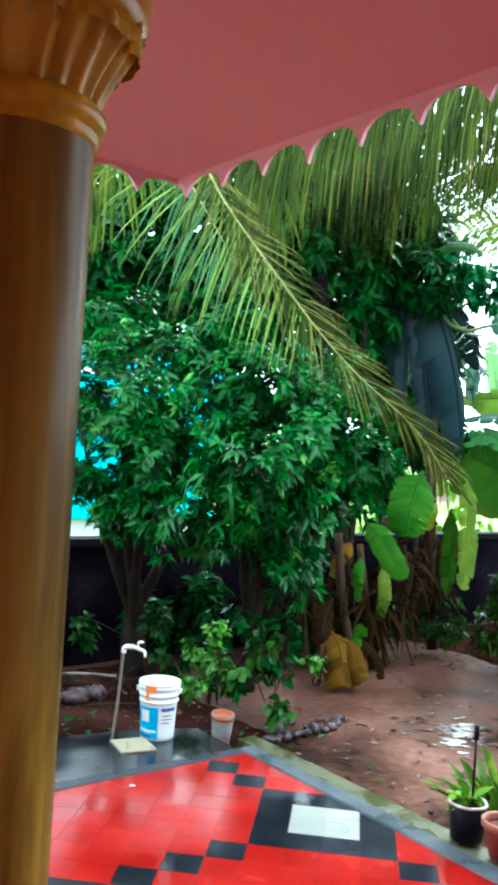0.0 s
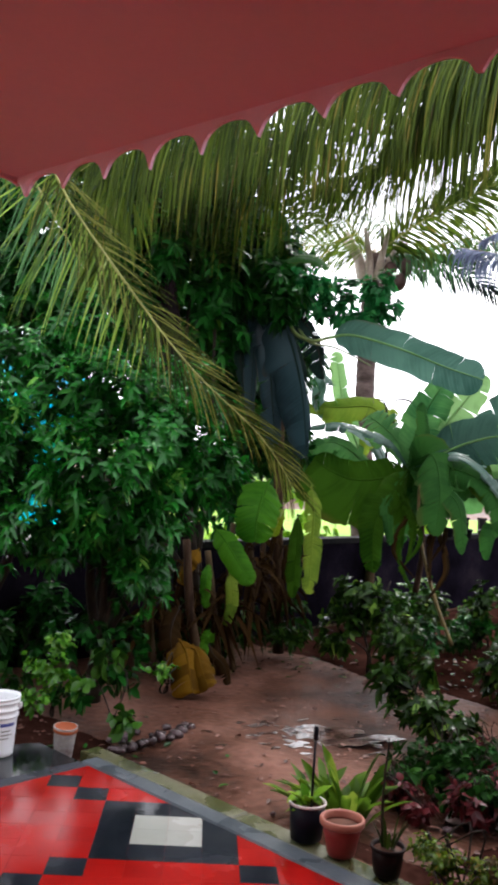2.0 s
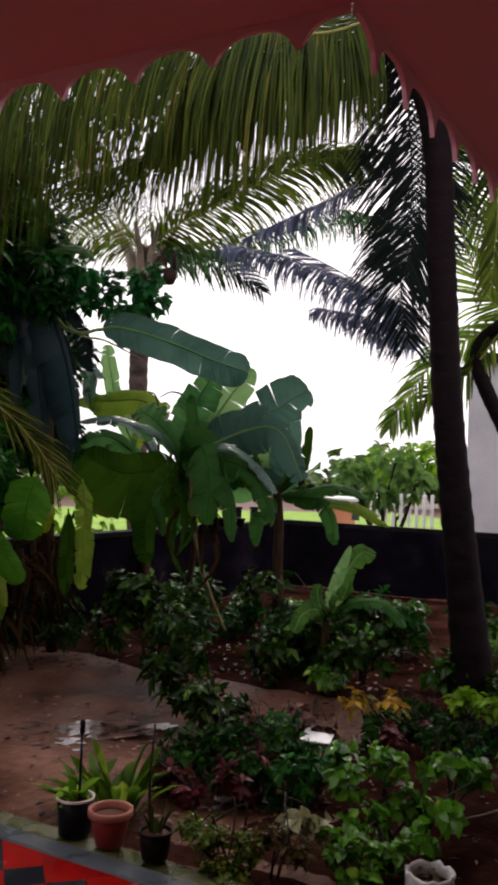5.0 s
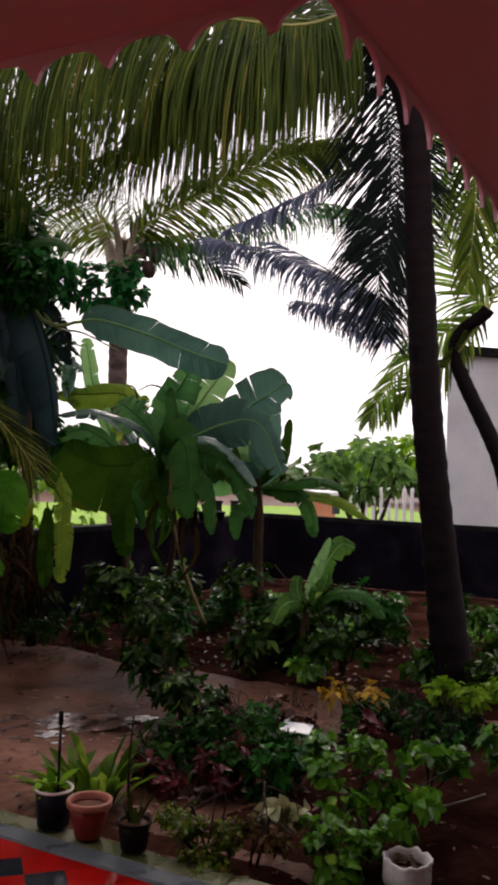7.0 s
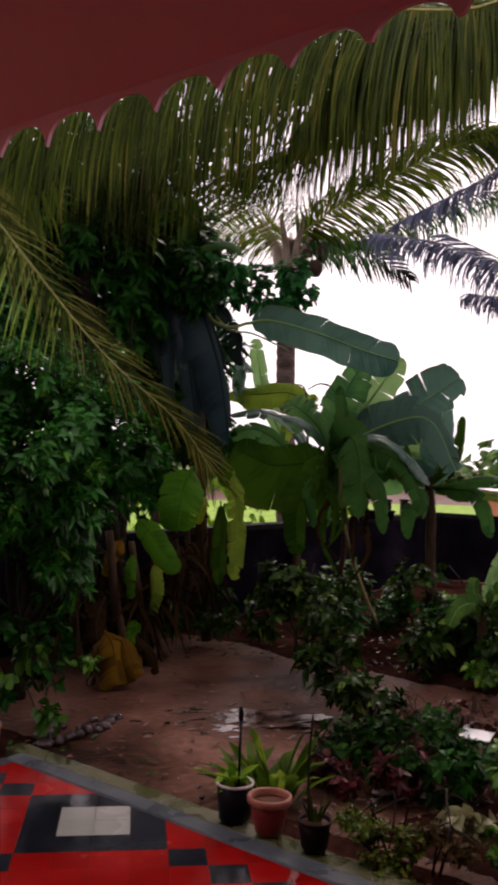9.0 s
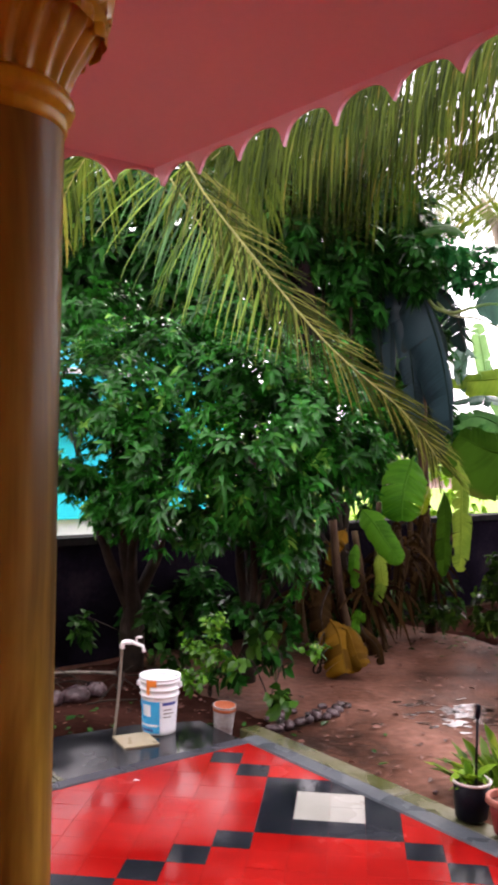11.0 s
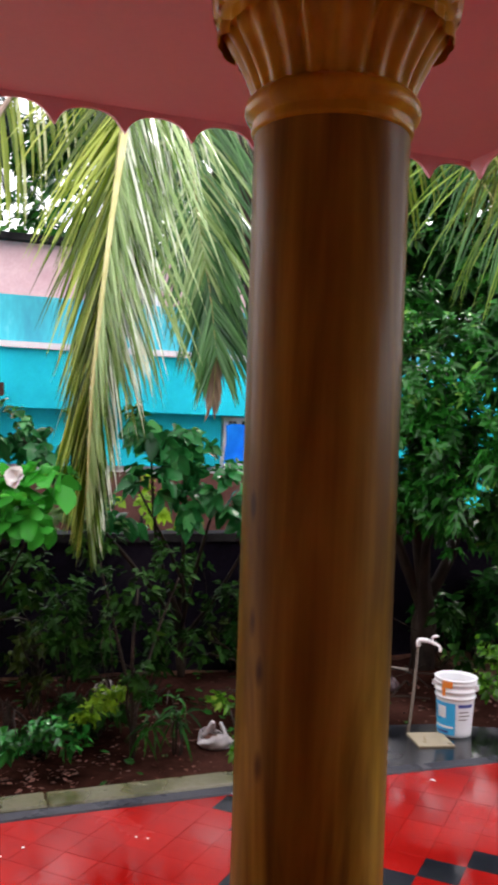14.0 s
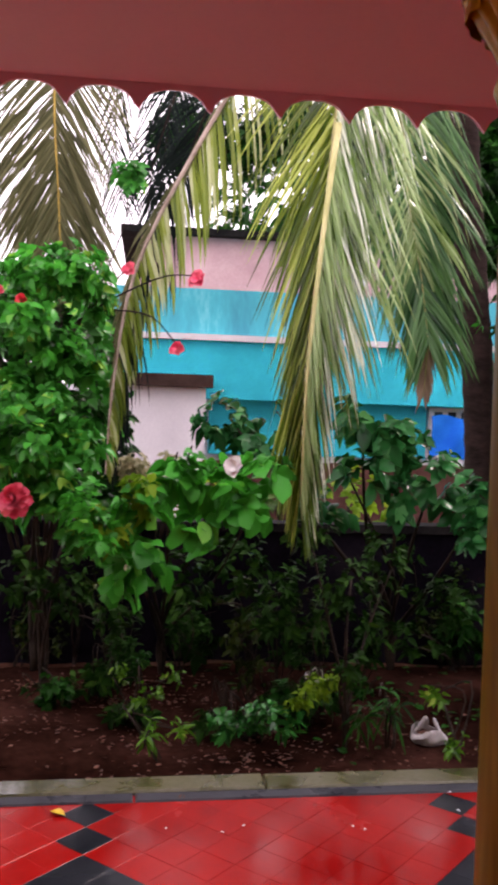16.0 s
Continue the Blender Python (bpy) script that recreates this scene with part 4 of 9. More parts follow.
M_RIBT = surface("dry_taupe_rib", [(0.3, (0.2, 0.15, 0.11)), (0.7, (0.42, 0.34, 0.28))], 6, 40, (0.4, 0.6), 0.2, spec=0.2)
M_RIBP = surface("pale_frond_rib", [(0.3, (0.36, 0.36, 0.12)), (0.7, (0.55, 0.53, 0.24))], 6, 40, (0.25, 0.4), 0.1, spec=0.3)
M_HIBD = leafy("wet_low_leaf", (0.003, 0.05, 0.009), (0.03, 0.24, 0.04), 0.12, 0.3, (0.1, 0.35, 0.08), 0.5)
M_WITHER = leafy("withered_brown_leaf", (0.02, 0.012, 0.004), (0.1, 0.06, 0.02), 0.5, 0.3, None, 0.1)
# olive leaf darkened in colour for the shade along the wall
M_OLIVES = leafy("shade_darkened_olive_leaf", (0.006, 0.014, 0.002), (0.035, 0.06, 0.008), 0.3, 0.25, None, 0.1)
M_OLIVED = leafy("dull_olive_green_leaf", (0.008, 0.04, 0.004), (0.05, 0.14, 0.014), 0.25, 0.35, (0.1, 0.2, 0.03), 0.25)
# far lobed leaves, paled so the colour holds the distance haze
M_PAPAYA = leafy("haze_paled_lobed_leaf", (0.05, 0.13, 0.03), (0.15, 0.28, 0.07), 0.45, 0.5, None, 0.1)
M_OLIVEF = leafy("fine_olive_leaf", (0.012, 0.035, 0.002), (0.11, 0.18, 0.012), 0.25, 0.4, (0.2, 0.16, 0.03), 0.25, 0.6, 0.6, 9.0)
M_OLIVEL = leafy("wet_olive_green_leaf", (0.008, 0.05, 0.004), (0.1, 0.29, 0.02), 0.2, 0.4, (0.26, 0.42, 0.05), 0.34, 0.5, 0.65, 7.0)

# ---- palms ----
M_FADED = leafy("fading_olive_leaflet", (0.009, 0.017, 0.0015), (0.048, 0.062, 0.007), 0.4, 0.4, (0.16, 0.17, 0.035), 0.1, 0.9)
RIB_PALE = [M_RACHIS, M_PALML]
M_FRPALE = leafy("pale_yellow_green_leaflet", (0.06, 0.12, 0.008), (0.32, 0.42, 0.07), 0.2, 0.45, (0.6, 0.66, 0.34), 0.35, 0.85)
M_RIBY = surface("yellow_frond_rib", [(0.3, (0.3, 0.2, 0.03)), (0.7, (0.5, 0.36, 0.08))], 6, 40, (0.3, 0.5), 0.1, spec=0.2)
# unlit and lit halves of one frond; the silver stop paints the sky's glare
M_FRDARK = leafy("unlit_half_leaflet", (0.005, 0.026, 0.001), (0.12, 0.19, 0.01), 0.25, 0.4, (0.42, 0.52, 0.1), 0.35, 0.85)
M_FRLIT = leafy("lit_half_leaflet", (0.01, 0.038, 0.003), (0.13, 0.25, 0.035), 0.12, 0.4, (0.78, 0.85, 0.68), 0.7, 0.9)
RIB_GREEN = [M_RACHIS, M_PALM]
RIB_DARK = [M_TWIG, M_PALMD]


def left_palm():
    """The palm beside the flower bed; its old fronds hang straight down in front of the blue house."""
    host = thing("coconut_palm", (-2.616, 6.140, -0.080), "coconut palm with dark ringed trunk and long hanging fronds", "palm tree", "coconut palms")
    top = (-3.103, 6.168, 6.553)
    palm_trunk(host, [(-2.649, 6.247, -0.214), (-2.701, 6.271, 1.427), (-2.811, 6.238, 2.687), (-2.908, 6.209, 3.821), top], 0.125, 0.1, seed=3, mat=M_BARKL)
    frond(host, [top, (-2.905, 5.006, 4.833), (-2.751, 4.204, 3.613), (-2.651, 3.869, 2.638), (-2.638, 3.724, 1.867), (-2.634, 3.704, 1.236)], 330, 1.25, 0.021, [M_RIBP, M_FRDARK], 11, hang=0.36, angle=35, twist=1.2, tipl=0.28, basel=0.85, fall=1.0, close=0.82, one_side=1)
    frond(host, [top, (-2.905, 5.006, 4.833), (-2.751, 4.204, 3.613), (-2.651, 3.869, 2.638), (-2.638, 3.724, 1.867), (-2.634, 3.704, 1.236)], 330, 1.25, 0.021, [M_RIBP, M_FRLIT], 10, hang=0.36, angle=40, twist=1.2, tipl=0.28, basel=0.85, fall=1.0, close=0.82, one_side=-1)
    frond(host, [(-2.650, 3.989, 3.195), (-2.615, 3.819, 2.596), (-2.594, 3.682, 1.865), (-2.594, 3.659, 1.241)], 80, 0.62, 0.02, [M_RIBP, M_SHEENL], 18, hang=0.36, angle=24, twist=0.6, tipl=0.3, basel=0.9, fall=1.0, close=0.7, one_side=-1, rib=0.02, label="leaflets along the rib coloured pale for the sky's sheen")
    frond(host, [(-2.82, 4.56, 4.1), (-2.74, 4.19, 3.55), (-2.66, 3.9, 2.75), (-2.64, 3.76, 2.1)], 46, 1.25, 0.03, [M_RIBP, M_SHEENL], 19, hang=0.4, angle=44, twist=0.9, tipl=0.3, basel=1.0, one_side=-1, rib=0.008, label="leaflets coloured silvery for the sky's sheen")
    frond(host, [(-3.095, 5.6, 4.5), (-2.93, 5.31, 3.4), (-2.82, 5.34, 2.7)], 40, 1.0, 0.026, [M_RIBP, M_SHEENL], 20, hang=0.5, angle=44, twist=0.9, rib=0.006, label="leaflets coloured silvery for the sky's sheen")
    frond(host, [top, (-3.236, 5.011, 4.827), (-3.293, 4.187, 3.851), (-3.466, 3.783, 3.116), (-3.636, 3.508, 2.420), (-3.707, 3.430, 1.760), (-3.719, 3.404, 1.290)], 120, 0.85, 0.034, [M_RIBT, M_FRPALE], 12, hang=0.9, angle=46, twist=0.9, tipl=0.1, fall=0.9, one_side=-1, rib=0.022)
    frond(host, [(-3.513, 3.770, 3.024), (-3.650, 3.523, 2.423), (-3.722, 3.445, 1.760), (-3.735, 3.418, 1.320)], 90, 0.62, 0.018, RIB_DARK, 16, hang=0.95, angle=30, twist=0.9, tipl=0.25, basel=0.8, one_side=-1, rib=0.006, label="dark lower leaflets")
    frond(host, [(-3.299, 4.195, 3.855), (-3.473, 3.791, 3.119), (-3.643, 3.515, 2.421), (-3.714, 3.437, 1.760)], 110, 0.34, 0.018, [M_RIBT, M_DRYHAZE], 17, hang=0.7, angle=14, twist=0.9, tipl=0.3, one_side=1, rib=0.006)
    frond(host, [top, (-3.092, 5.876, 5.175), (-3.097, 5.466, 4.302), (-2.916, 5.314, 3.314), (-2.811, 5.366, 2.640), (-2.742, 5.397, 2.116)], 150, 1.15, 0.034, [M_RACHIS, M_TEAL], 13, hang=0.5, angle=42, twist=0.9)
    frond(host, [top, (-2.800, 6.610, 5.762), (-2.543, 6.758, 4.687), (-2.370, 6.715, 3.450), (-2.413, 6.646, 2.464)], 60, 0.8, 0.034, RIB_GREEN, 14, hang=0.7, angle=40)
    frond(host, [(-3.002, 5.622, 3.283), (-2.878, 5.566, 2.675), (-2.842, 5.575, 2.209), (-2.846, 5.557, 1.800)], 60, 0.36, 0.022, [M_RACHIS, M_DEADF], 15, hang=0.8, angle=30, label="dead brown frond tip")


left_palm()


def far_left_palm():
    """Palm beyond the wall, its fronds falling behind the shrubs with red flowers."""
    host = thing("coconut_palm", (-6.575, 4.162, -0.080), "coconut palm with drooping grey-green fronds behind the flowering shrubs", "palm tree", "coconut palms")
    top = (-6.412, 5.525, 7.998)
    palm_trunk(host, [(-7.240, 4.603, -0.310), (-7.251, 4.710, 2.754), (-6.994, 4.996, 5.319), top], 0.11, 0.09, seed=5)
    frond(host, [top, (-5.844, 4.861, 5.659), (-5.378, 4.399, 4.060), (-5.247, 4.342, 3.278), (-5.191, 4.361, 2.699), (-5.037, 4.451, 2.083)], 300, 1.1, 0.026, [M_RIBY, M_DRYHAZE], 21, hang=0.4, angle=38, twist=0.9)
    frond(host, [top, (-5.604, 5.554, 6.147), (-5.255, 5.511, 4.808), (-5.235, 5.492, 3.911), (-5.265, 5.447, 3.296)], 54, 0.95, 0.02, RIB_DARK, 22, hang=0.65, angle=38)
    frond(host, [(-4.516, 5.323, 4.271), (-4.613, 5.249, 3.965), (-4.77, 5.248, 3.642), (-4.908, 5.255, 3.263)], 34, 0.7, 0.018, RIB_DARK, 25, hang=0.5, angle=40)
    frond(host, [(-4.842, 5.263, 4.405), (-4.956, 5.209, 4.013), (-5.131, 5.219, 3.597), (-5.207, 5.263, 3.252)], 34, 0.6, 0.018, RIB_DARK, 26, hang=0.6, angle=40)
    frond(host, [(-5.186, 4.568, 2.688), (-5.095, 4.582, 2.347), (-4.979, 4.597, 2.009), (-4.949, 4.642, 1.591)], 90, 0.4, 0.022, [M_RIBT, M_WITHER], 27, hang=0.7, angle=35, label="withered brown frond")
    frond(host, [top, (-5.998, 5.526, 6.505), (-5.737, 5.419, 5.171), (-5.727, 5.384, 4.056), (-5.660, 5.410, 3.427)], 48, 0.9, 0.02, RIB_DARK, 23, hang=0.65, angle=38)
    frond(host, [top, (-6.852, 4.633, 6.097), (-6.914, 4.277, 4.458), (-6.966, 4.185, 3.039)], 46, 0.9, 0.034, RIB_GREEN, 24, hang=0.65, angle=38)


far_left_palm()


def tree_palm():
    """The palm whose fronds hang over the broad-leaved tree."""
    host = thing("coconut_palm", (0.227, 7.474, -0.096), "coconut palm with olive-green fronds drooping over the glossy tree", "palm tree", "coconut palms")
    top = (-1.006, 6.498, 5.504)
    palm_trunk(host, [(0.092, 7.662, -0.200), (-0.040, 7.638, 1.200), (-0.340, 7.391, 3.086), (-0.683, 6.941, 4.553), top], 0.1, 0.08, seed=7)
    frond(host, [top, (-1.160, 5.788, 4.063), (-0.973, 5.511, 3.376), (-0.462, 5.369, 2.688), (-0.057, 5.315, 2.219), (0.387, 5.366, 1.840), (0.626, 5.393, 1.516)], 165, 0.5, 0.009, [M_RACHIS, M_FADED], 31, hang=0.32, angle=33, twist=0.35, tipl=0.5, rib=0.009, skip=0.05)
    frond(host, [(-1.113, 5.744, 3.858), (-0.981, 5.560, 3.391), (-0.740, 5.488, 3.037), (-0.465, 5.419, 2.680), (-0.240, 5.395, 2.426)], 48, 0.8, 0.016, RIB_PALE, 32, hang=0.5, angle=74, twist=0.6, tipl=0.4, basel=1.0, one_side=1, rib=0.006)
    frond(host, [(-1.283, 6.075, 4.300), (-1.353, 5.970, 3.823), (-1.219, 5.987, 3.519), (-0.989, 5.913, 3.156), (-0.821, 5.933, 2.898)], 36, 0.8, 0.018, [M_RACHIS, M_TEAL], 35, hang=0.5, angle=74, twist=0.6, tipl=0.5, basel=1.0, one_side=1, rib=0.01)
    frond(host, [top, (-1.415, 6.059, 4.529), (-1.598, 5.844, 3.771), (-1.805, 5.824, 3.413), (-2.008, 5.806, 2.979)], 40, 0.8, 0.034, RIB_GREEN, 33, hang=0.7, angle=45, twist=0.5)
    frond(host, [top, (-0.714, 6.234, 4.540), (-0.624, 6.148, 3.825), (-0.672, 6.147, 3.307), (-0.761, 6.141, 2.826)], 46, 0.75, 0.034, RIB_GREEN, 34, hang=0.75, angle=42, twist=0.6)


tree_palm()


def far_palm():
    """The palm beyond the bananas, crown against the bright sky."""
    host = thing("coconut_palm", (2.336, 11.896, 0.322), "tall coconut palm with spreading crown against the white sky", "palm tree", "coconut palms")
    c = (2.235, 11.783, 4.608)
    base = (2.332, 11.900, 0.246)
    palm_trunk(host, [(base[0], base[1], -0.08), (2.247, 11.873, 1.851), (2.209, 11.833, 3.382), c], 0.14, 0.12, seed=9, swell=1.2, mat=M_BARKF)
    for k in range(9):
        a = k * 0.7
        q = Vector((c[0] + 0.16 * math.cos(a), c[1] + 0.16 * math.sin(a), c[2] - 0.38))
        part("leaf_base", mesh_of("leaf_base", *tube(spline([q, q + Vector((0.08 * math.cos(a), 0.08 * math.sin(a), 0.3)), q + Vector((0.3 * math.cos(a), 0.3 * math.sin(a), 0.62))], 6), taper(6, 0.07, 0.025), 6), M_RIBT, smooth=True), host, "dry fibrous leaf base")
    frond(host, [c, (1.344, 10.790, 5.045), (0.493, 10.206, 5.402), (-0.288, 9.926, 5.428)], 170, 1.3, 0.026, RIB_GREEN, 41, hang=0.9, angle=55)
    frond(host, [c, (2.655, 11.222, 4.898), (3.299, 10.590, 5.207), (4.029, 10.140, 5.524), (4.547, 9.768, 5.510)], 200, 0.95, 0.03, RIB_GREEN, 44, hang=0.85, angle=50)
    frond(host, [c, (2.880, 11.473, 4.685), (3.709, 11.101, 4.879), (4.554, 10.619, 5.103), (5.124, 10.443, 4.991)], 170, 0.8, 0.026, [M_RACHIS, M_TEAL], 45, face=(0, 0.2, 1), hang=1.5, angle=50)
    frond(host, [c, (2.810, 11.814, 4.561), (3.388, 11.844, 4.511), (3.933, 11.685, 4.135)], 36, 0.6, 0.04, RIB_DARK, 46, hang=0.6, angle=50)
    frond(host, [c, (1.759, 12.136, 4.794), (1.187, 12.527, 4.744), (0.598, 12.724, 4.406)], 70, 0.7, 0.026, RIB_GREEN, 47, hang=0.6, angle=50)
    for k, (x, y) in enumerate(((285, 470), (300, 490), (278, 500), (312, 462))):
        p = (2.403, 11.530, 4.341)
        q = Vector(p) + Vector(((x - 285) * 0.0075, -0.05 * (k % 2), -(y - 470) * 0.0075))
        part("coconut", mesh_of("coconut", *lathe(q, [(0.0, -0.12), (0.06, -0.1), (0.095, -0.03), (0.09, 0.05), (0.05, 0.11), (0.0, 0.125)], 12), M_BROWN, smooth=True), host, "ripe brown coconut")


far_palm()


def overhead_palm():
    """A palm close by whose fronds arch along under the eaves line, leaflets hanging like a curtain."""
    host = thing("coconut_palm", (3.936, 6.254, -0.080), "coconut palm with thick dark trunk rising past the eaves", "palm tree", "coconut palms")
    top = (3.087, 6.183, 5.287)
    palm_trunk(host, [(3.945, 6.077, -0.125), (3.773, 6.094, 1.125), (3.635, 6.104, 2.222), (3.543, 6.101, 3.320), (3.440, 6.102, 4.417), top], 0.125, 0.105, seed=11, swell=1.5)
    frond(host, [top, (2.548, 6.143, 4.995), (1.968, 6.007, 4.849), (1.207, 5.924, 4.754), (0.453, 5.946, 4.534), (-0.251, 6.062, 4.166), (-0.924, 6.174, 3.627)], 430, 1.4, 0.018, RIB_GREEN, 51, hang=1.25, angle=60, twist=0.6, tipl=0.6, face=(0.1, -0.8, 0.5), skip=0.12)
    frond(host, [top, (2.720, 6.599, 5.522), (2.035, 6.703, 5.402), (1.162, 6.868, 5.054), (0.361, 7.017, 4.583), (-0.371, 7.147, 3.996)], 420, 1.5, 0.018, [M_RACHIS, M_PALMB], 52, hang=1.25, angle=60, twist=0.6, tipl=0.6, face=(0.1, -0.8, 0.5), skip=0.12)
    frond(host, [top, (2.875, 6.357, 5.064), (2.621, 6.435, 4.966), (2.270, 6.646, 4.934), (1.866, 6.874, 4.806), (1.462, 7.111, 4.370)], 170, 0.85, 0.03, RIB_GREEN, 53, hang=1.7, angle=55, twist=0.6, tipl=0.6)
    frond(host, [top, (2.695, 7.029, 5.346), (2.074, 7.119, 5.039), (1.376, 7.230, 4.783), (0.568, 7.377, 4.412), (-0.389, 7.574, 3.860), (-1.162, 7.820, 3.330)], 380, 1.25, 0.018, RIB_GREEN, 66, hang=1.25, angle=60, twist=0.6, tipl=0.6, face=(0.1, -0.8, 0.5), skip=0.12)
    frond(host, [top, (3.139, 7.098, 5.605), (2.679, 7.248, 5.143), (2.120, 7.425, 4.776), (1.561, 7.603, 4.410), (0.903, 7.807, 4.140)], 320, 1.05, 0.018, [M_RACHIS, M_PALMB], 67, hang=1.25, angle=55, twist=0.6, tipl=0.5, face=(0.1, -0.8, 0.5), skip=0.12)
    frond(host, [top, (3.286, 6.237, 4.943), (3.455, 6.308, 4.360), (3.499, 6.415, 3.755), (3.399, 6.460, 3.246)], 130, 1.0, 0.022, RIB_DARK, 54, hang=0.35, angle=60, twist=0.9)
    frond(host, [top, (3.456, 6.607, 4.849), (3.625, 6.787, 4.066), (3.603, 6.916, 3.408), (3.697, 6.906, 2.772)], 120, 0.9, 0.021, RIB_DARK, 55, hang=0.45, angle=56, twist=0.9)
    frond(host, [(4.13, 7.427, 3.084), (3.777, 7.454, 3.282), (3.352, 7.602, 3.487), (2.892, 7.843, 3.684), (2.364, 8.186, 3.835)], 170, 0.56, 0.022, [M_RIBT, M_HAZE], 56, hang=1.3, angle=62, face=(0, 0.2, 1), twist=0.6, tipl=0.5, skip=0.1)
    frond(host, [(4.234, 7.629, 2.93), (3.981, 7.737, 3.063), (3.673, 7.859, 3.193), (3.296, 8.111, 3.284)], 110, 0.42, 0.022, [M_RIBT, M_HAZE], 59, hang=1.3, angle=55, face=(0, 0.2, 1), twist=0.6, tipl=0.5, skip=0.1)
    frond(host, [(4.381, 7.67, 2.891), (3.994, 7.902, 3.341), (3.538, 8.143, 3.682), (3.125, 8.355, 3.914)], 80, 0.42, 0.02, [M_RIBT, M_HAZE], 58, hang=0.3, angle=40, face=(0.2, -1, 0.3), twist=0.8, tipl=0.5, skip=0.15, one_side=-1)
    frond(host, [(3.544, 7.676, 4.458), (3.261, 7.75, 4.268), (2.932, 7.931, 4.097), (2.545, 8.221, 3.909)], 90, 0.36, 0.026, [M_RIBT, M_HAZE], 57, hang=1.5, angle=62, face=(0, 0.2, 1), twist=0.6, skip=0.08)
    frond(host, [top, (3.786, 6.061, 5.897), (3.954, 6.041, 4.830), (4.010, 6.050, 3.894), (3.974, 6.082, 3.133)], 70, 0.7, 0.036, RIB_GREEN, 58, hang=0.6, angle=45)
    frond(host, [top, (4.256, 5.921, 5.912), (4.635, 5.835, 4.941), (4.806, 5.816, 3.785)], 60, 0.9, 0.04, RIB_GREEN, 59, hang=0.65, angle=45)


overhead_palm()


def end_palm():
    """Palm seen past the thick trunk at the far end."""
    host = thing("coconut_palm", (5.698, 7.690, 0.455), "young coconut palm with yellow-green fronds by the far wall", "palm tree", "coconut palms")
    c = (5.271, 7.727, 3.312)
    palm_trunk(host, [(5.704, 7.693, 0.312), (5.481, 7.718, 1.654), (5.071, 8.015, 2.867), c], 0.09, 0.07, seed=13)
    frond(host, [c, (5.014, 7.801, 3.532), (4.770, 7.858, 4.097), (4.720, 7.856, 4.612)], 40, 0.6, 0.036, RIB_PALE, 61, hang=0.5, angle=45)
    frond(host, [c, (5.094, 7.752, 4.224), (4.956, 7.774, 4.851), (4.782, 7.821, 5.074)], 40, 0.7, 0.036, RIB_PALE, 62, hang=0.5, angle=45)
    frond(host, [c, (4.976, 8.037, 3.099), (4.750, 8.325, 2.878), (4.474, 8.533, 2.393), (4.370, 8.574, 2.147)], 50, 0.5, 0.036, RIB_PALE, 63, hang=0.7, angle=45)
    frond(host, [c, (5.539, 7.618, 4.069), (5.964, 7.474, 4.372)], 40, 0.7, 0.036, RIB_GREEN, 64, hang=0.6, angle=45)
    frond(host, [c, (4.992, 8.044, 2.747), (4.807, 8.529, 2.535), (4.590, 8.610, 2.159)], 40, 0.4, 0.036, RIB_GREEN, 65, hang=0.7, angle=45)


end_palm()


# ---- the glossy broad-leaved trees in the bed ----
def glossy_tree(at, blobs, tips, seed, mat, label, length=0.115, width=0.036, r=0.06):
    rng = np.random.default_rng(seed)
    host = thing("garden_tree", at, label, "tree", "broad-leaved trees in the bed")
    branches(host, at, tips, r, 0.012, seed, "trunk", "dark wet trunk and limbs")
    crown(host, rng, [(c, q, int(n * 2.0 * (0.115 / length) ** 1.4)) for c, q, n in blobs], (7, 11), length, width, mat, droop=0.35, gaps=0.3)
    # inner leaves get the darker green, which stands for shade inside the crown
    crown(host, rng, [(c, tuple(0.75 * e for e in q), int(n * 0.75)) for c, q, n in blobs], (6, 9), length * 1.1, width * 1.2, M_DARKL, name="inner_crown", label="inner leaves coloured darker for the crown's own shade", droop=0.4)


B = (0.5, 0.42, 0.42)
C = (0.38, 0.34, 0.32)
glossy_tree((-1.5, 6.45, -0.09), [((-1.547, 5.862, 1.972), B, 119), ((-1.219, 5.996, 2.232), C, 102), ((-1.239, 5.898, 1.607), B, 119), ((-1.395, 5.984, 1.286), C, 70), ((-1.047, 5.820, 1.241), C, 76), ((-1.964, 6.119, 2.006), C, 60), ((-2.265, 6.085, 2.350), C, 60), ((-1.852, 6.328, 2.568), C, 68), ((-0.975, 5.907, 2.006), (0.26, 0.26, 0.24), 44), ((-1.761, 5.942, 1.887), (0.24, 0.24, 0.24), 44), ((-1.79, 5.933, 1.437), (0.22, 0.22, 0.2), 34), ((-1.529, 5.989, 1.179), (0.2, 0.22, 0.16), 26)],
            [(-1.568, 5.961, 1.899), (-1.224, 6.097, 2.005), (-1.232, 5.899, 1.492), (-1.417, 6.082, 1.280), (-1.964, 6.119, 2.006)], 101, M_MANGO, "glossy dark-green broad-leaved tree with crooked wet trunk", 0.078, 0.027, r=0.1)
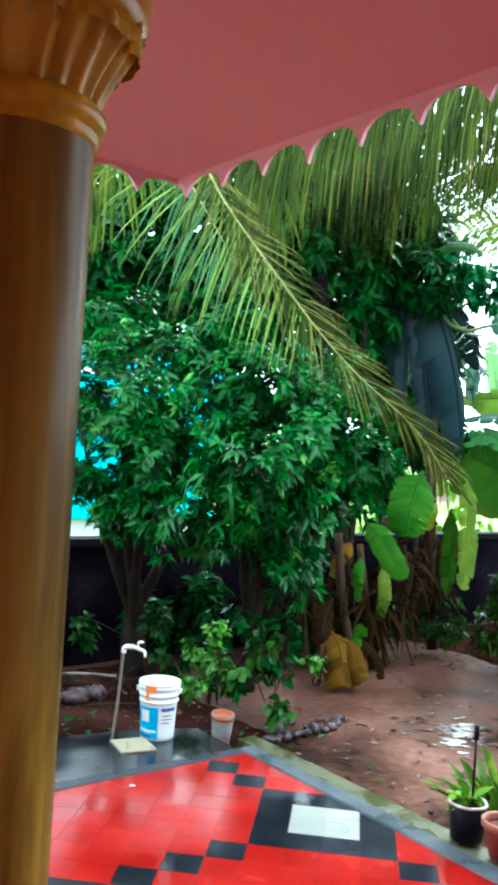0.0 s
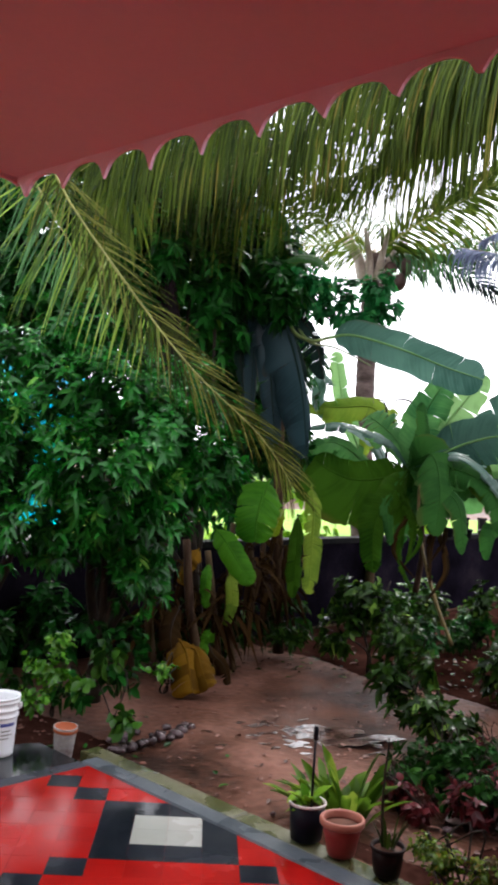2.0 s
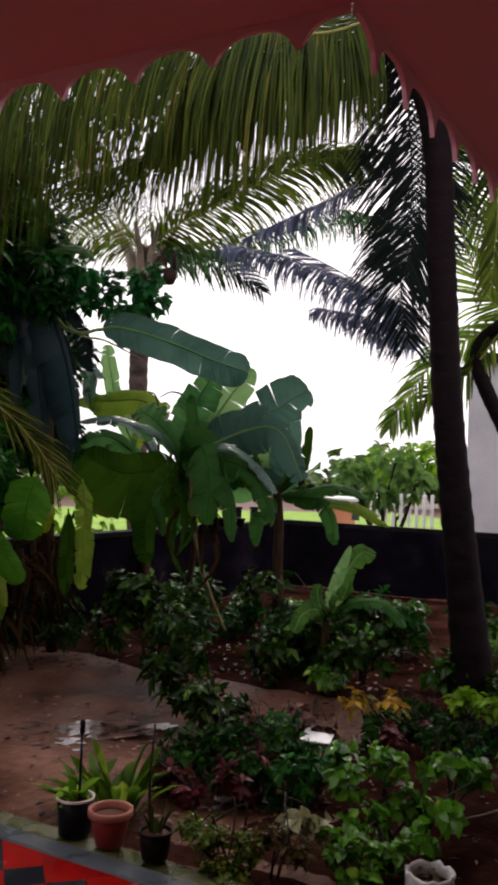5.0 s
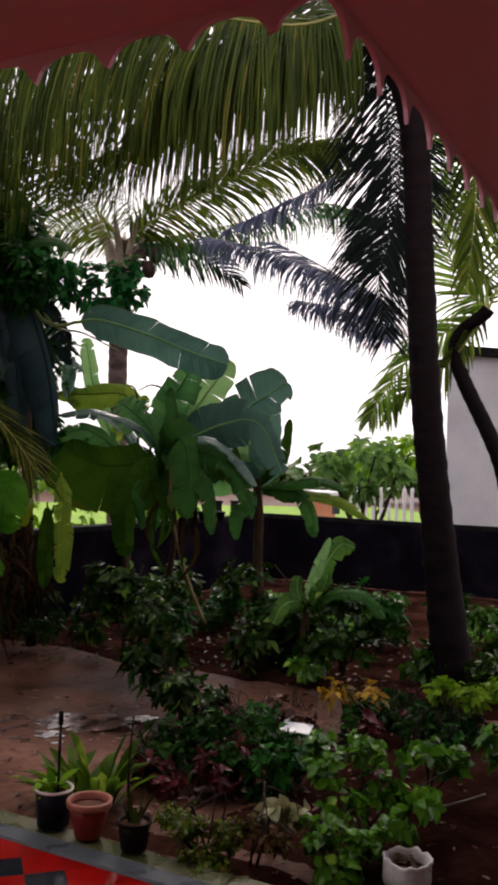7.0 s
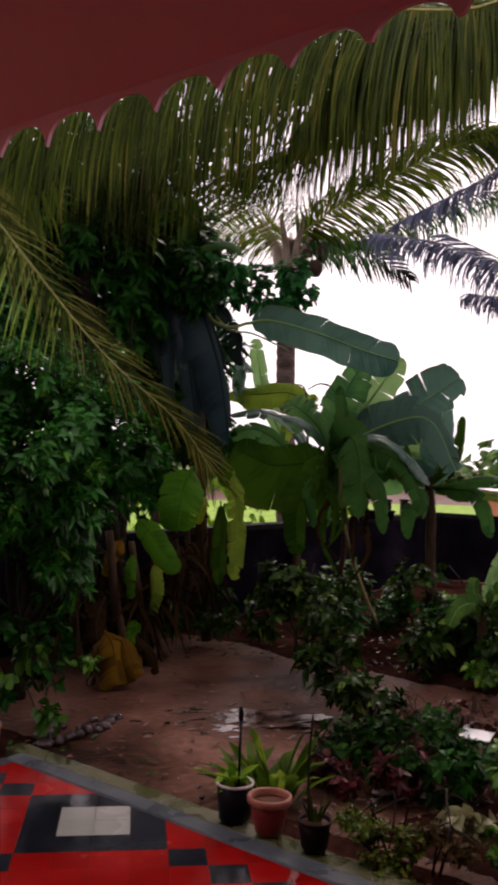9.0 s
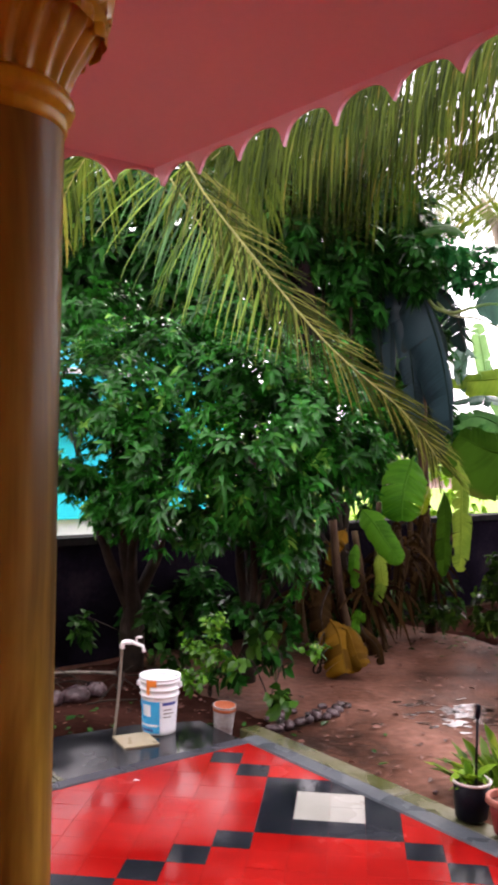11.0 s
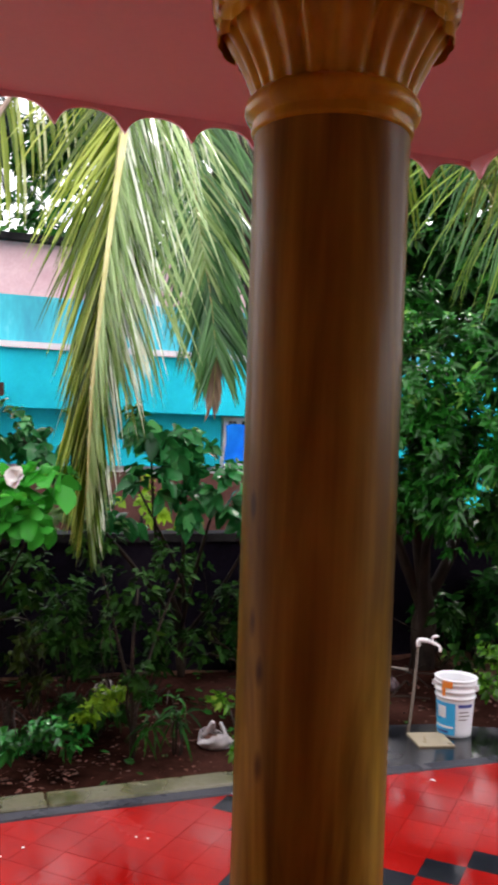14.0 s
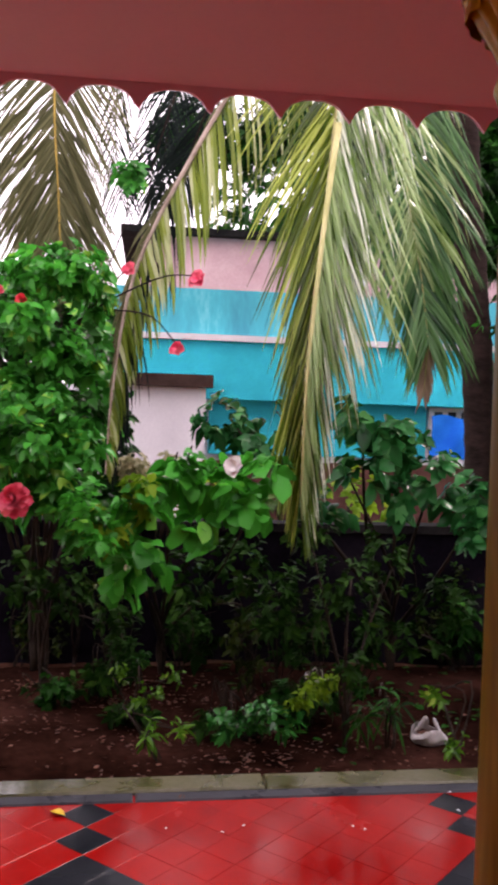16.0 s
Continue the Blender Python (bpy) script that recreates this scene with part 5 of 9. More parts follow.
glossy_tree((-0.62, 6.35, -0.09), [((-0.571, 5.865, 2.062), B, 119), ((-0.597, 5.665, 1.572), B, 119), ((-0.214, 5.805, 1.780), C, 102), ((0.095, 6.040, 1.612), C, 93), ((-0.337, 5.896, 1.285), C, 85), ((-0.834, 6.236, 2.519), C, 85), ((-0.125, 6.214, 2.072), C, 68), ((-0.608, 6.464, 2.146), C, 60), ((-0.401, 6.093, 0.879), (0.3, 0.28, 0.25), 57), ((-0.829, 5.945, 1.134), (0.3, 0.28, 0.25), 51)],
            [(-0.573, 5.966, 1.955), (-0.614, 5.864, 1.532), (-0.140, 5.913, 1.750), (0.098, 6.041, 1.574), (-0.829, 6.237, 2.439), (-0.411, 6.091, 1.034)], 102, M_MANGO, "glossy green broad-leaved tree with leaves in whorls", 0.088, 0.03, r=0.06)
glossy_tree((0.05, 7.6, -0.09), [((-0.553, 7.365, 3.499), B, 102), ((-0.148, 7.607, 3.817), B, 102), ((0.076, 7.635, 3.296), C, 85), ((-0.306, 7.595, 3.224), C, 68), ((-1.037, 7.516, 3.325), B, 85), ((-1.567, 7.259, 3.153), B, 85), ((-1.994, 7.213, 3.221), B, 85), ((0.630, 8.094, 3.569), C, 68), ((-1.388, 7.477, 3.547), B, 85), ((-2.209, 7.193, 2.877), B, 85), ((-2.233, 7.634, 3.659), B, 90), ((-1.896, 7.663, 3.879), B, 90), ((-1.604, 7.707, 3.951), B, 90), ((0.078, 8.617, 2.793), C, 80), ((0.362, 8.633, 2.589), C, 80), ((0.443, 8.665, 2.158), C, 80), ((0.108, 8.667, 2.305), C, 80), ((-0.352, 8.628, 2.663), C, 80), ((0.777, 8.649, 1.957), C, 80), ((0.316, 8.259, 3.911), B, 90), ((-0.449, 8.375, 4.402), B, 90), ((0.083, 8.432, 4.435), B, 90), ((-0.949, 8.123, 4.148), B, 80), ((-0.722, 7.553, 2.907), B, 80), ((0.056, 7.837, 2.889), B, 80), ((-1.776, 7.240, 2.714), B, 80), ((-1.272, 7.293, 2.934), B, 80), ((0.588, 8.938, 3.317), B, 90), ((0.747, 8.943, 2.637), B, 90), ((0.620, 8.977, 1.939), B, 90), ((0.302, 8.625, 1.358), C, 60)],
            [(-0.542, 7.368, 3.310), (-0.131, 7.611, 3.527), (0.085, 7.637, 3.151), (-1.579, 7.360, 3.030), (-1.028, 7.518, 3.180)], 103, M_DARKL, "tall dark-leaved tree behind the glossy trees", 0.14, 0.044, 0.06)
glossy_tree((-3.0, 6.9, -0.09), [((-2.513, 7.894, 3.475), B, 102), ((-2.728, 7.809, 4.096), B, 102), ((-2.254, 7.999, 2.962), B, 85), ((-3.463, 8.038, 3.888), B, 190), ((-3.696, 8.099, 3.441), B, 150), ((-3.900, 8.226, 4.208), B, 170), ((-3.521, 8.267, 4.491), B, 150), ((-4.098, 8.182, 3.606), C, 80), ((-3.185, 7.966, 3.109), C, 68), ((-6.281, 7.034, 4.544), B, 100), ((-5.873, 7.377, 4.513), B, 100), ((-5.46, 7.598, 4.711), B, 100), ((-5.017, 7.883, 4.717), B, 100), ((-4.571, 8.158, 4.662), B, 100), ((-4.246, 8.258, 4.835), B, 100)],
            [(-2.505, 7.894, 3.266), (-2.251, 8.000, 2.857), (-3.404, 8.068, 3.514)], 104, M_DARKL, "dark small-leaved tree behind the garden wall", 0.11, 0.035, 0.06)

# ---- bananas ----
def banana_leaf(name, dark, light, through_light=0.5, rough=0.5, spec=0.06, dry=0.35):
    """Banana blade: fine cross veins, paler and darker bands between tears, browned along the edge."""
    m, n, l, b = material(name, dark, rough, 0, spec)
    tc = n.new("ShaderNodeUVMap")
    tc.uv_map = "along"
    mp = n.new("ShaderNodeMapping")
    mp.inputs["Scale"].default_value = (55, 0.8, 1)
    l.new(tc.outputs[0], mp.inputs[0])
    vein = n.new("ShaderNodeTexNoise")
    vein.inputs["Scale"].default_value, vein.inputs["Detail"].default_value = 1.0, 3
    l.new(mp.outputs[0], vein.inputs["Vector"])
    g = n.new("ShaderNodeNewGeometry")
    broad = noise_tex(n, l, 2.2, 4)
    s1 = n.new("ShaderNodeMath")
    s1.operation = "MULTIPLY_ADD"
    s1.inputs[1].default_value = 0.35
    l.new(g.outputs["Random Per Island"], s1.inputs[0])
    s2 = n.new("ShaderNodeMath")
    s2.operation = "MULTIPLY_ADD"
    s2.inputs[1].default_value = 0.5
    l.new(vein.outputs[0], s2.inputs[0])
    l.new(broad.outputs[0], s2.inputs[2])
    l.new(s2.outputs[0], s1.inputs[2])
    r = ramp(n, [(0.55, dark), (1.0, light)])
    l.new(s1.outputs[0], r.inputs[0])
    # dry brown margin
    sep = n.new("ShaderNodeSeparateXYZ")
    l.new(tc.outputs[0], sep.inputs[0])
    ab = n.new("ShaderNodeMath")
    ab.operation = "ABSOLUTE"
    l.new(sep.outputs[1], ab.inputs[0])
    ad = n.new("ShaderNodeMath")
    l.new(ab.outputs[0], ad.inputs[0])
    l.new(broad.outputs[0], ad.inputs[1])
    ed = n.new("ShaderNodeMapRange")
    ed.inputs[1].default_value, ed.inputs[2].default_value, ed.inputs[3].default_value, ed.inputs[4].default_value = 1.42, 1.6, 0.0, dry
    l.new(ad.outputs[0], ed.inputs[0])
    mx = n.new("ShaderNodeMixRGB")
    mx.inputs[2].default_value = (0.11, 0.07, 0.02, 1)
    l.new(ed.outputs[0], mx.inputs[0])
    l.new(r.outputs[0], mx.inputs[1])
    l.new(mx.outputs[0], b.inputs["Base Color"])
    bump(n, l, vein.outputs[0], b, 0.35, 0.006)
    t = n.new("ShaderNodeBsdfTranslucent")
    l.new(mx.outputs[0], t.inputs[0])
    x = n.new("ShaderNodeMixShader")
    x.inputs[0].default_value = through_light
    l.new(b.outputs[0], x.inputs[1])
    l.new(t.outputs[0], x.inputs[2])
    l.new(x.outputs[0], n["Material Output"].inputs[0])
    return m


# olive of the front leaves has their shade put into the colour
M_BANOL = banana_leaf("olive_banana_blade", (0.006, 0.024, 0.001), (0.026, 0.07, 0.005), 0.35, 0.6, 0.02)
M_BANDG = banana_leaf("deep_green_banana_blade", (0.006, 0.036, 0.007), (0.034, 0.12, 0.022), 0.45)
M_BANANA = banana_leaf("green_banana_blade", (0.02, 0.1, 0.03), (0.1, 0.26, 0.075), 0.6)
M_BANP = banana_leaf("pale_banana_blade", (0.09, 0.22, 0.07), (0.24, 0.42, 0.16), 0.6)
# blue-green holds the haze and glare of the sky behind the leaves
M_BANB = banana_leaf("blue_green_banana_blade", (0.016, 0.06, 0.045), (0.075, 0.165, 0.125), 0.55)
M_BANYG = banana_leaf("yellow_green_banana_blade", (0.055, 0.12, 0.01), (0.18, 0.26, 0.028), 0.5)
M_BANSH = banana_leaf("wet_shining_banana_blade", (0.02, 0.06, 0.04), (0.07, 0.14, 0.1), 0.3, 0.16, 0.5)
M_BANBR = banana_leaf("bright_banana_blade", (0.013, 0.072, 0.0035), (0.055, 0.18, 0.009), 0.42)
# shadow among the hanging leaves is painted into these two blade colours
M_BANDK = banana_leaf("shadow_dark_banana_blade", (0.0016, 0.0045, 0.004), (0.008, 0.02, 0.016), 0.18, 0.55, 0.05, 0.2)
M_BANBK = banana_leaf("shadow_blue_grey_banana_blade", (0.0025, 0.008, 0.01), (0.016, 0.034, 0.04), 0.25, 0.4, 0.15, 0.2)
M_YOUNGB = banana_leaf("young_banana_blade", (0.012, 0.05, 0.01), (0.075, 0.18, 0.03), 0.5)
M_BANDRY = leafy("withered_orange_blade", (0.05, 0.022, 0.002), (0.19, 0.095, 0.006), 0.6, 0.35, None, 0.05)
YB = [M_BANP, M_YOUNGB]
BANK, BANY, BAND = [M_TWIG, M_BANDK], [M_RACHIS, M_BANY], [M_TWIG, M_BAND]
OL, DG, GR, PG, YG, SH = ([k, k] for k in (M_BANOL, M_BANDG, M_BANANA, M_BANP, M_BANYG, M_BANSH))
BL = [M_BANP, M_BANB]
BRB = [M_BANBR, M_BANBR]
BANSHADOW = [M_BANDK, M_BANBK]


def banana_leaves(host, seed, leaves):
    """Leaves given as midrib places, half width, materials, facing, widths of the halves, droop, tears and tip."""
    for k, (pts, half, mt, face, asym, sag, tears, tip) in enumerate(leaves):
        blade(host, pts, half, mt, seed + k, face=face, sag=sag, tears=tears, tip=tip, asym=asym)


h = thing("banana_plant", (2.394, 7.897, 0.193), "banana plant with a pale leaning stem and broad leaves", "banana plant", "banana plants")
stem(h, [(2.410, 7.894, 0.152), (2.282, 7.924, 0.451), (2.150, 7.952, 0.838), (2.063, 7.966, 1.228), (2.045, 7.958, 1.646)], 0.018, 0.014, M_TAN, "pseudostem")
stem(h, [(2.124, 8.179, 0.575), (2.159, 8.155, 0.951), (2.105, 8.056, 1.276)], 0.03, 0.025, M_STEMG, "pseudostem")
banana_leaves(h, 200, (
        ([(1.937, 7.962, 1.694), (1.717, 7.856, 1.625), (1.378, 7.817, 1.594), (1.051, 7.914, 1.737)], 0.4, OL, (0.15, -1, 0.1), (0.5, 1.2), 0.15, 0.1, 0.3),
        ([(1.936, 7.962, 1.72), (1.74, 7.697, 1.487), (1.583, 7.616, 1.214), (1.583, 7.582, 0.8)], 0.17, OL, (0.2, -1, 0.1), (1, 1), 0.25, 0.4, 0.5),
        ([(1.936, 7.962, 1.72), (1.765, 7.892, 1.92), (1.525, 7.884, 2.026), (1.286, 7.971, 2.089)], 0.076, SH, (0.0, -0.6, 0.8), (1, 1), 0.3, 0.2, 0.5),
        ([(1.936, 7.962, 1.72), (2.061, 7.671, 1.851), (2.111, 7.506, 1.577), (2.081, 7.447, 1.159)], 0.22, DG, (0.1, -1, 0.1), (1, 0.9), 0.35, 0.5, 0.4),
        ([(1.936, 7.962, 1.72), (1.997, 8.042, 2.013), (2.143, 8.087, 2.343), (2.323, 8.115, 2.627)], 0.21, GR, (-0.3, -1, 0.2), (1, 1), 0.3, 0.35, 0.35),
        ([(1.936, 7.962, 1.72), (2.245, 8.079, 2.08), (2.454, 8.105, 2.363), (2.653, 8.121, 2.639)], 0.196, PG, (-0.3, -1, 0.2), (1, 1), 0.3, 0.35, 0.35),
        ([(1.936, 7.962, 1.72), (1.856, 8.076, 1.955), (1.714, 8.2, 2.112), (1.603, 8.318, 2.198)], 0.224, GR, (0.2, -1, 0.2), (1, 1), 0.3, 0.5, 0.4),
        ([(1.936, 7.962, 1.72), (2.421, 8.036, 1.953), (2.8, 8.011, 2.187), (3.182, 7.957, 2.451)], 0.28, BL, (-0.2, -1, 0.3), (0.8, 1.2), 0.3, 0.35, 0.2),
        ([(1.936, 7.962, 1.72), (2.518, 7.901, 2.007), (2.811, 7.699, 2.015), (2.993, 7.534, 1.579)], 0.266, BL, (0.2, -0.9, 0.4), (1, 1), 0.35, 0.5, 0.4),
        ([(1.936, 7.962, 1.72), (2.24, 7.675, 1.859), (2.459, 7.508, 1.755), (2.675, 7.329, 1.45)], 0.085, SH, (0.0, -0.6, 0.8), (1, 1), 0.3, 0.4, 0.4),
        ([(1.936, 7.962, 1.72), (2.295, 7.662, 1.734), (2.522, 7.436, 1.567), (2.633, 7.333, 1.201)], 0.15, DG, (0.1, -0.9, 0.4), (1, 1), 0.35, 0.5, 0.5),
        ([(1.936, 7.962, 1.72), (2.102, 7.612, 1.6), (2.274, 7.457, 1.41), (2.315, 7.422, 1.017)], 0.13, DG, (0.3, -1, 0.2), (1, 1), 0.35, 0.5, 0.5),
        ([(1.936, 7.962, 1.72), (1.778, 7.74, 1.537), (1.694, 7.652, 1.387), (1.742, 7.623, 1.043)], 0.1, DG, (0.3, -1, 0.2), (1, 1), 0.3, 0.5, 0.5),
        ([(1.936, 7.962, 1.72), (2.302, 8.119, 2.031), (2.57, 8.087, 2.151), (2.755, 7.933, 1.939)], 0.252, GR, (0.1, -0.8, 0.5), (1, 1), 0.35, 0.5, 0.4),
        ([(1.936, 7.962, 1.72), (1.968, 7.849, 1.85), (2.034, 7.825, 2.059), (2.018, 7.913, 2.323)], 0.1, DG, (0.5, -1, 0.1), (1, 1), 0.3, 0.4, 0.4),
))
for k, pts in enumerate((
    [(1.944, 7.774, 1.416), (1.86, 7.743, 1.455), (2.015, 7.639, 1.111), (1.815, 7.66, 0.796)],
    [(2.164, 7.705, 1.148), (2.157, 7.658, 1.191), (2.228, 7.56, 0.858), (2.051, 7.572, 0.554)],
    [(2.112, 7.728, 1.305), (2.138, 7.67, 1.349), (2.082, 7.614, 1.005), (2.096, 7.58, 0.705)],
    [(1.873, 7.79, 1.403), (1.859, 7.743, 1.444), (1.943, 7.66, 1.155), (1.888, 7.653, 0.901)],
    [(1.917, 7.776, 1.288), (1.908, 7.728, 1.33), (1.778, 7.688, 1.005), (1.994, 7.609, 0.733)],
    [(2.167, 7.716, 1.394), (2.136, 7.673, 1.435), (2.212, 7.588, 1.155), (2.091, 7.603, 0.909)],
    [(1.952, 7.765, 1.245), (1.88, 7.733, 1.285), (1.838, 7.668, 0.929), (1.966, 7.603, 0.621)],
)):
    blade(h, pts, 0.03 + 0.008 * (k % 4), [M_TWIG, M_BAND] if k % 3 else OL, 1010 + k, face=(0.4 - 0.2 * (k % 5), -1, 0.1), sag=0.6, tears=0.7, name="dead_leaf", label="withered brown leaf hanging down")
h = thing("banana_plant", (3.215, 8.683, 0.331), "banana plant with upright blue-green leaves against the sky", "banana plant", "banana plants")
stem(h, [(3.209, 8.689, 0.213), (3.186, 8.679, 0.741), (3.179, 8.667, 1.152), (3.141, 8.667, 1.503)], 0.06, 0.045, M_STEMG, "pseudostem")
banana_leaves(h, 220, (
        ([(3.146, 8.669, 1.385), (3.232, 8.638, 1.648), (3.254, 8.623, 1.965), (3.252, 8.604, 2.291)], 0.27, BL, (0.2, -1, 0.1), (1, 0.9), 0.3, 0.2, 0.25),
        ([(3.146, 8.669, 1.385), (3.322, 8.497, 1.623), (3.399, 8.465, 1.823), (3.42, 8.444, 2.117)], 0.16, OL, (0.8, -1, 0.0), (1, 1), 0.3, 0.2, 0.4),
        ([(3.146, 8.669, 1.385), (3.382, 8.24, 1.487), (3.601, 8.041, 1.51), (3.798, 7.84, 1.412)], 0.1, DG, (0.1, -0.7, 0.7), (1, 1), 0.3, 0.2, 0.5),
        ([(3.146, 8.669, 1.385), (3.515, 8.182, 1.357), (3.782, 7.953, 1.29), (3.985, 7.736, 1.143)], 0.09, YG, (0.1, -0.8, 0.6), (1, 1), 0.3, 0.2, 0.5),
        ([(3.146, 8.669, 1.385), (3.411, 8.226, 1.381), (3.504, 8.073, 1.222), (3.537, 7.986, 0.953)], 0.13, DG, (0.1, -1, 0.3), (1, 1), 0.3, 0.3, 0.5),
        ([(3.146, 8.669, 1.385), (3.008, 8.496, 1.222), (2.888, 8.427, 1.139), (2.857, 8.419, 0.89)], 0.12, DG, (0.2, -1, 0.2), (1, 1), 0.3, 0.3, 0.5),
        ([(3.146, 8.669, 1.385), (3.014, 8.715, 1.642), (2.821, 8.776, 1.752), (2.648, 8.83, 1.661)], 0.26, GR, (0.0, -0.8, 0.6), (1, 1), 0.3, 0.4, 0.5),
        ([(3.146, 8.669, 1.385), (3.095, 8.79, 1.819), (3.007, 8.813, 2.021), (2.959, 8.823, 2.136)], 0.24, PG, (0.3, -1, 0.3), (1, 1), 0.3, 0.4, 0.5),
))
h = thing("banana_plant", (2.111, 10.296, 0.103), "banana plant half hidden behind the others near the wall", "banana plant", "banana plants")
stem(h, [(2.111, 10.296, 0.103), (2.123, 10.268, 0.834), (2.135, 10.244, 1.432)], 0.06, 0.045, M_STEMG, "pseudostem")
banana_leaves(h, 320, (
        ([(2.189, 8.61, 1.222), (2.137, 8.622, 2.035), (2.108, 8.633, 1.949), (1.866, 8.58, 2.054)], 0.18, DG, (0.02, -1, 0.18), (1, 1), 0.3, 0.43, 0.5),
        ([(2.222, 9.003, 1.392), (2.494, 8.93, 1.956), (2.779, 8.85, 1.876), (2.669, 8.78, 1.409)], 0.19, GR, (-0.41, -1, 0.3), (1, 1), 0.3, 0.4, 0.5),
        ([(2.378, 8.622, 1.33), (2.369, 8.621, 1.996), (2.38, 8.622, 1.911), (2.539, 8.476, 1.466)], 0.17, GR, (0.35, -1, 0.25), (1, 1), 0.3, 0.32, 0.5),
        ([(2.012, 8.492, 1.466), (2.208, 8.443, 1.83), (2.413, 8.39, 1.753), (2.189, 8.337, 2.034)], 0.15, OL, (0.2, -1, 0.07), (1, 1), 0.3, 0.4, 0.5),
        ([(2.241, 8.773, 1.309), (2.115, 8.809, 1.529), (1.995, 8.835, 1.439), (1.92, 8.75, 1.683)], 0.14, GR, (-0.4, -1, 0.03), (1, 1), 0.3, 0.27, 0.5),
        ([(2.18, 8.506, 1.47), (2.379, 8.455, 1.723), (2.584, 8.397, 1.646), (2.428, 8.335, 1.85)], 0.19, GR, (0.23, -1, 0.48), (1, 1), 0.3, 0.21, 0.5),
        ([(2.338, 8.848, 1.242), (2.284, 8.869, 1.498), (2.236, 8.879, 1.41), (2.081, 8.79, 0.951)], 0.16, DG, (-0.25, -1, 0.3), (1, 1), 0.3, 0.25, 0.5),
        ([(2.424, 8.596, 1.325), (2.426, 8.596, 1.881), (2.443, 8.594, 1.797), (2.301, 8.526, 1.346)], 0.19, DG, (-0.44, -1, 0.03), (1, 1), 0.3, 0.25, 0.5),
        ([(2.345, 8.32, 1.457), (2.392, 8.3, 2.002), (2.456, 8.285, 1.922), (2.411, 8.182, 2.163)], 0.18, OL, (0.15, -1, 0.1), (1, 1), 0.3, 0.26, 0.5),
        ([(2.166, 8.495, 1.422), (2.216, 8.483, 1.794), (2.277, 8.469, 1.712), (2.064, 8.412, 1.267)], 0.15, DG, (0.27, -1, 0.21), (1, 1), 0.3, 0.28, 0.5),
        ([(2.386, 8.504, 1.305), (2.286, 8.536, 1.551), (2.192, 8.559, 1.465), (1.867, 8.532, 1.591)], 0.18, DG, (-0.01, -1, 0.05), (1, 1), 0.3, 0.26, 0.5),
        ([(2.434, 8.933, 1.291), (2.63, 8.884, 1.549), (2.83, 8.823, 1.468), (2.638, 8.777, 1.761)], 0.17, GR, (-0.16, -1, 0.2), (1, 1), 0.3, 0.35, 0.5),
        ([(2.312, 8.749, 1.261), (2.521, 8.694, 1.939), (2.745, 8.63, 1.859), (2.875, 8.484, 1.411)], 0.19, OL, (0.07, -1, 0.37), (1, 1), 0.3, 0.48, 0.5),
        ([(1.849, 9.737, 1.794), (1.613, 9.751, 2.355), (1.523, 9.73, 2.728), (1.474, 9.706, 2.975)], 0.16, PG, (0.3, -1, 0.1), (1, 0.8), 0.3, 0.4, 0.4),
        ([(2.136, 9.464, 2.107), (1.866, 9.402, 2.352), (1.49, 9.366, 2.336), (1.131, 9.415, 2.314)], 0.2, YG, (0.0, -0.9, 0.4), (0.8, 1), 0.3, 0.4, 0.5),
        ([(2.087, 9.18, 1.555), (1.852, 9.121, 1.964), (1.525, 9.17, 2.145), (1.145, 9.226, 2.093)], 0.15, SH, (0.0, -0.5, 0.9), (1, 1), 0.3, 0.4, 0.5),
        ([(1.975, 9.201, 1.372), (1.712, 9.152, 1.783), (1.399, 9.097, 1.949), (1.112, 9.139, 1.824)], 0.18, GR, (0.0, -0.8, 0.6), (1, 1), 0.3, 0.5, 0.5),
        ([(1.817, 9.334, 1.364), (1.628, 9.37, 1.783), (1.325, 9.413, 1.896), (1.096, 9.343, 1.527)], 0.14, DG, (0.1, -1, 0.3), (1, 1), 0.3, 0.5, 0.5),
        ([(1.829, 9.738, 1.352), (1.817, 9.741, 1.856), (2.082, 9.673, 2.241), (2.169, 9.645, 2.368)], 0.12, YG, (0.1, -1, 0.2), (1, 1), 0.3, 0.5, 0.5),
        ([(2.604, 9.255, 1.385), (2.74, 9.323, 1.753), (2.674, 9.335, 1.997), (2.37, 9.402, 2.236)], 0.2, GR, (0.0, -1, 0.2), (1, 1), 0.3, 0.5, 0.5),
        ([(1.435, 9.455, 2.572), (1.299, 9.367, 2.619), (1.278, 9.392, 2.378), (1.375, 9.392, 2.2)], 0.11, SH, (0.2, -1, 0.2), (1, 1), 0.3, 0.5, 0.5),
))
for pts in ([(1.923, 8.799, 1.269), (1.902, 8.799, 2.07), (1.863, 8.788, 2.355), (1.777, 8.801, 2.41)], [(2.059, 8.775, 1.445), (1.984, 8.779, 2.129), (1.813, 8.809, 2.211), (1.738, 8.837, 1.952)], [(2.08, 8.771, 1.731), (2.144, 8.73, 2.304), (2.028, 8.748, 2.415), (1.891, 8.783, 2.355)]):
    stem(h, pts, 0.016, 0.006, M_TWIG, "dry_stalk", 7, "withered brown leaf stalk", 0.15)
h = thing("banana_plant", (2.861, 6.549, 0.024), "young banana plant with a furled pale leaf", "banana plant", "banana plants")
stem(h, [(2.849, 6.552, 0.001), (2.846, 6.541, 0.332), (2.855, 6.530, 0.597)], 0.04, 0.025, M_STEMG, "pseudostem")
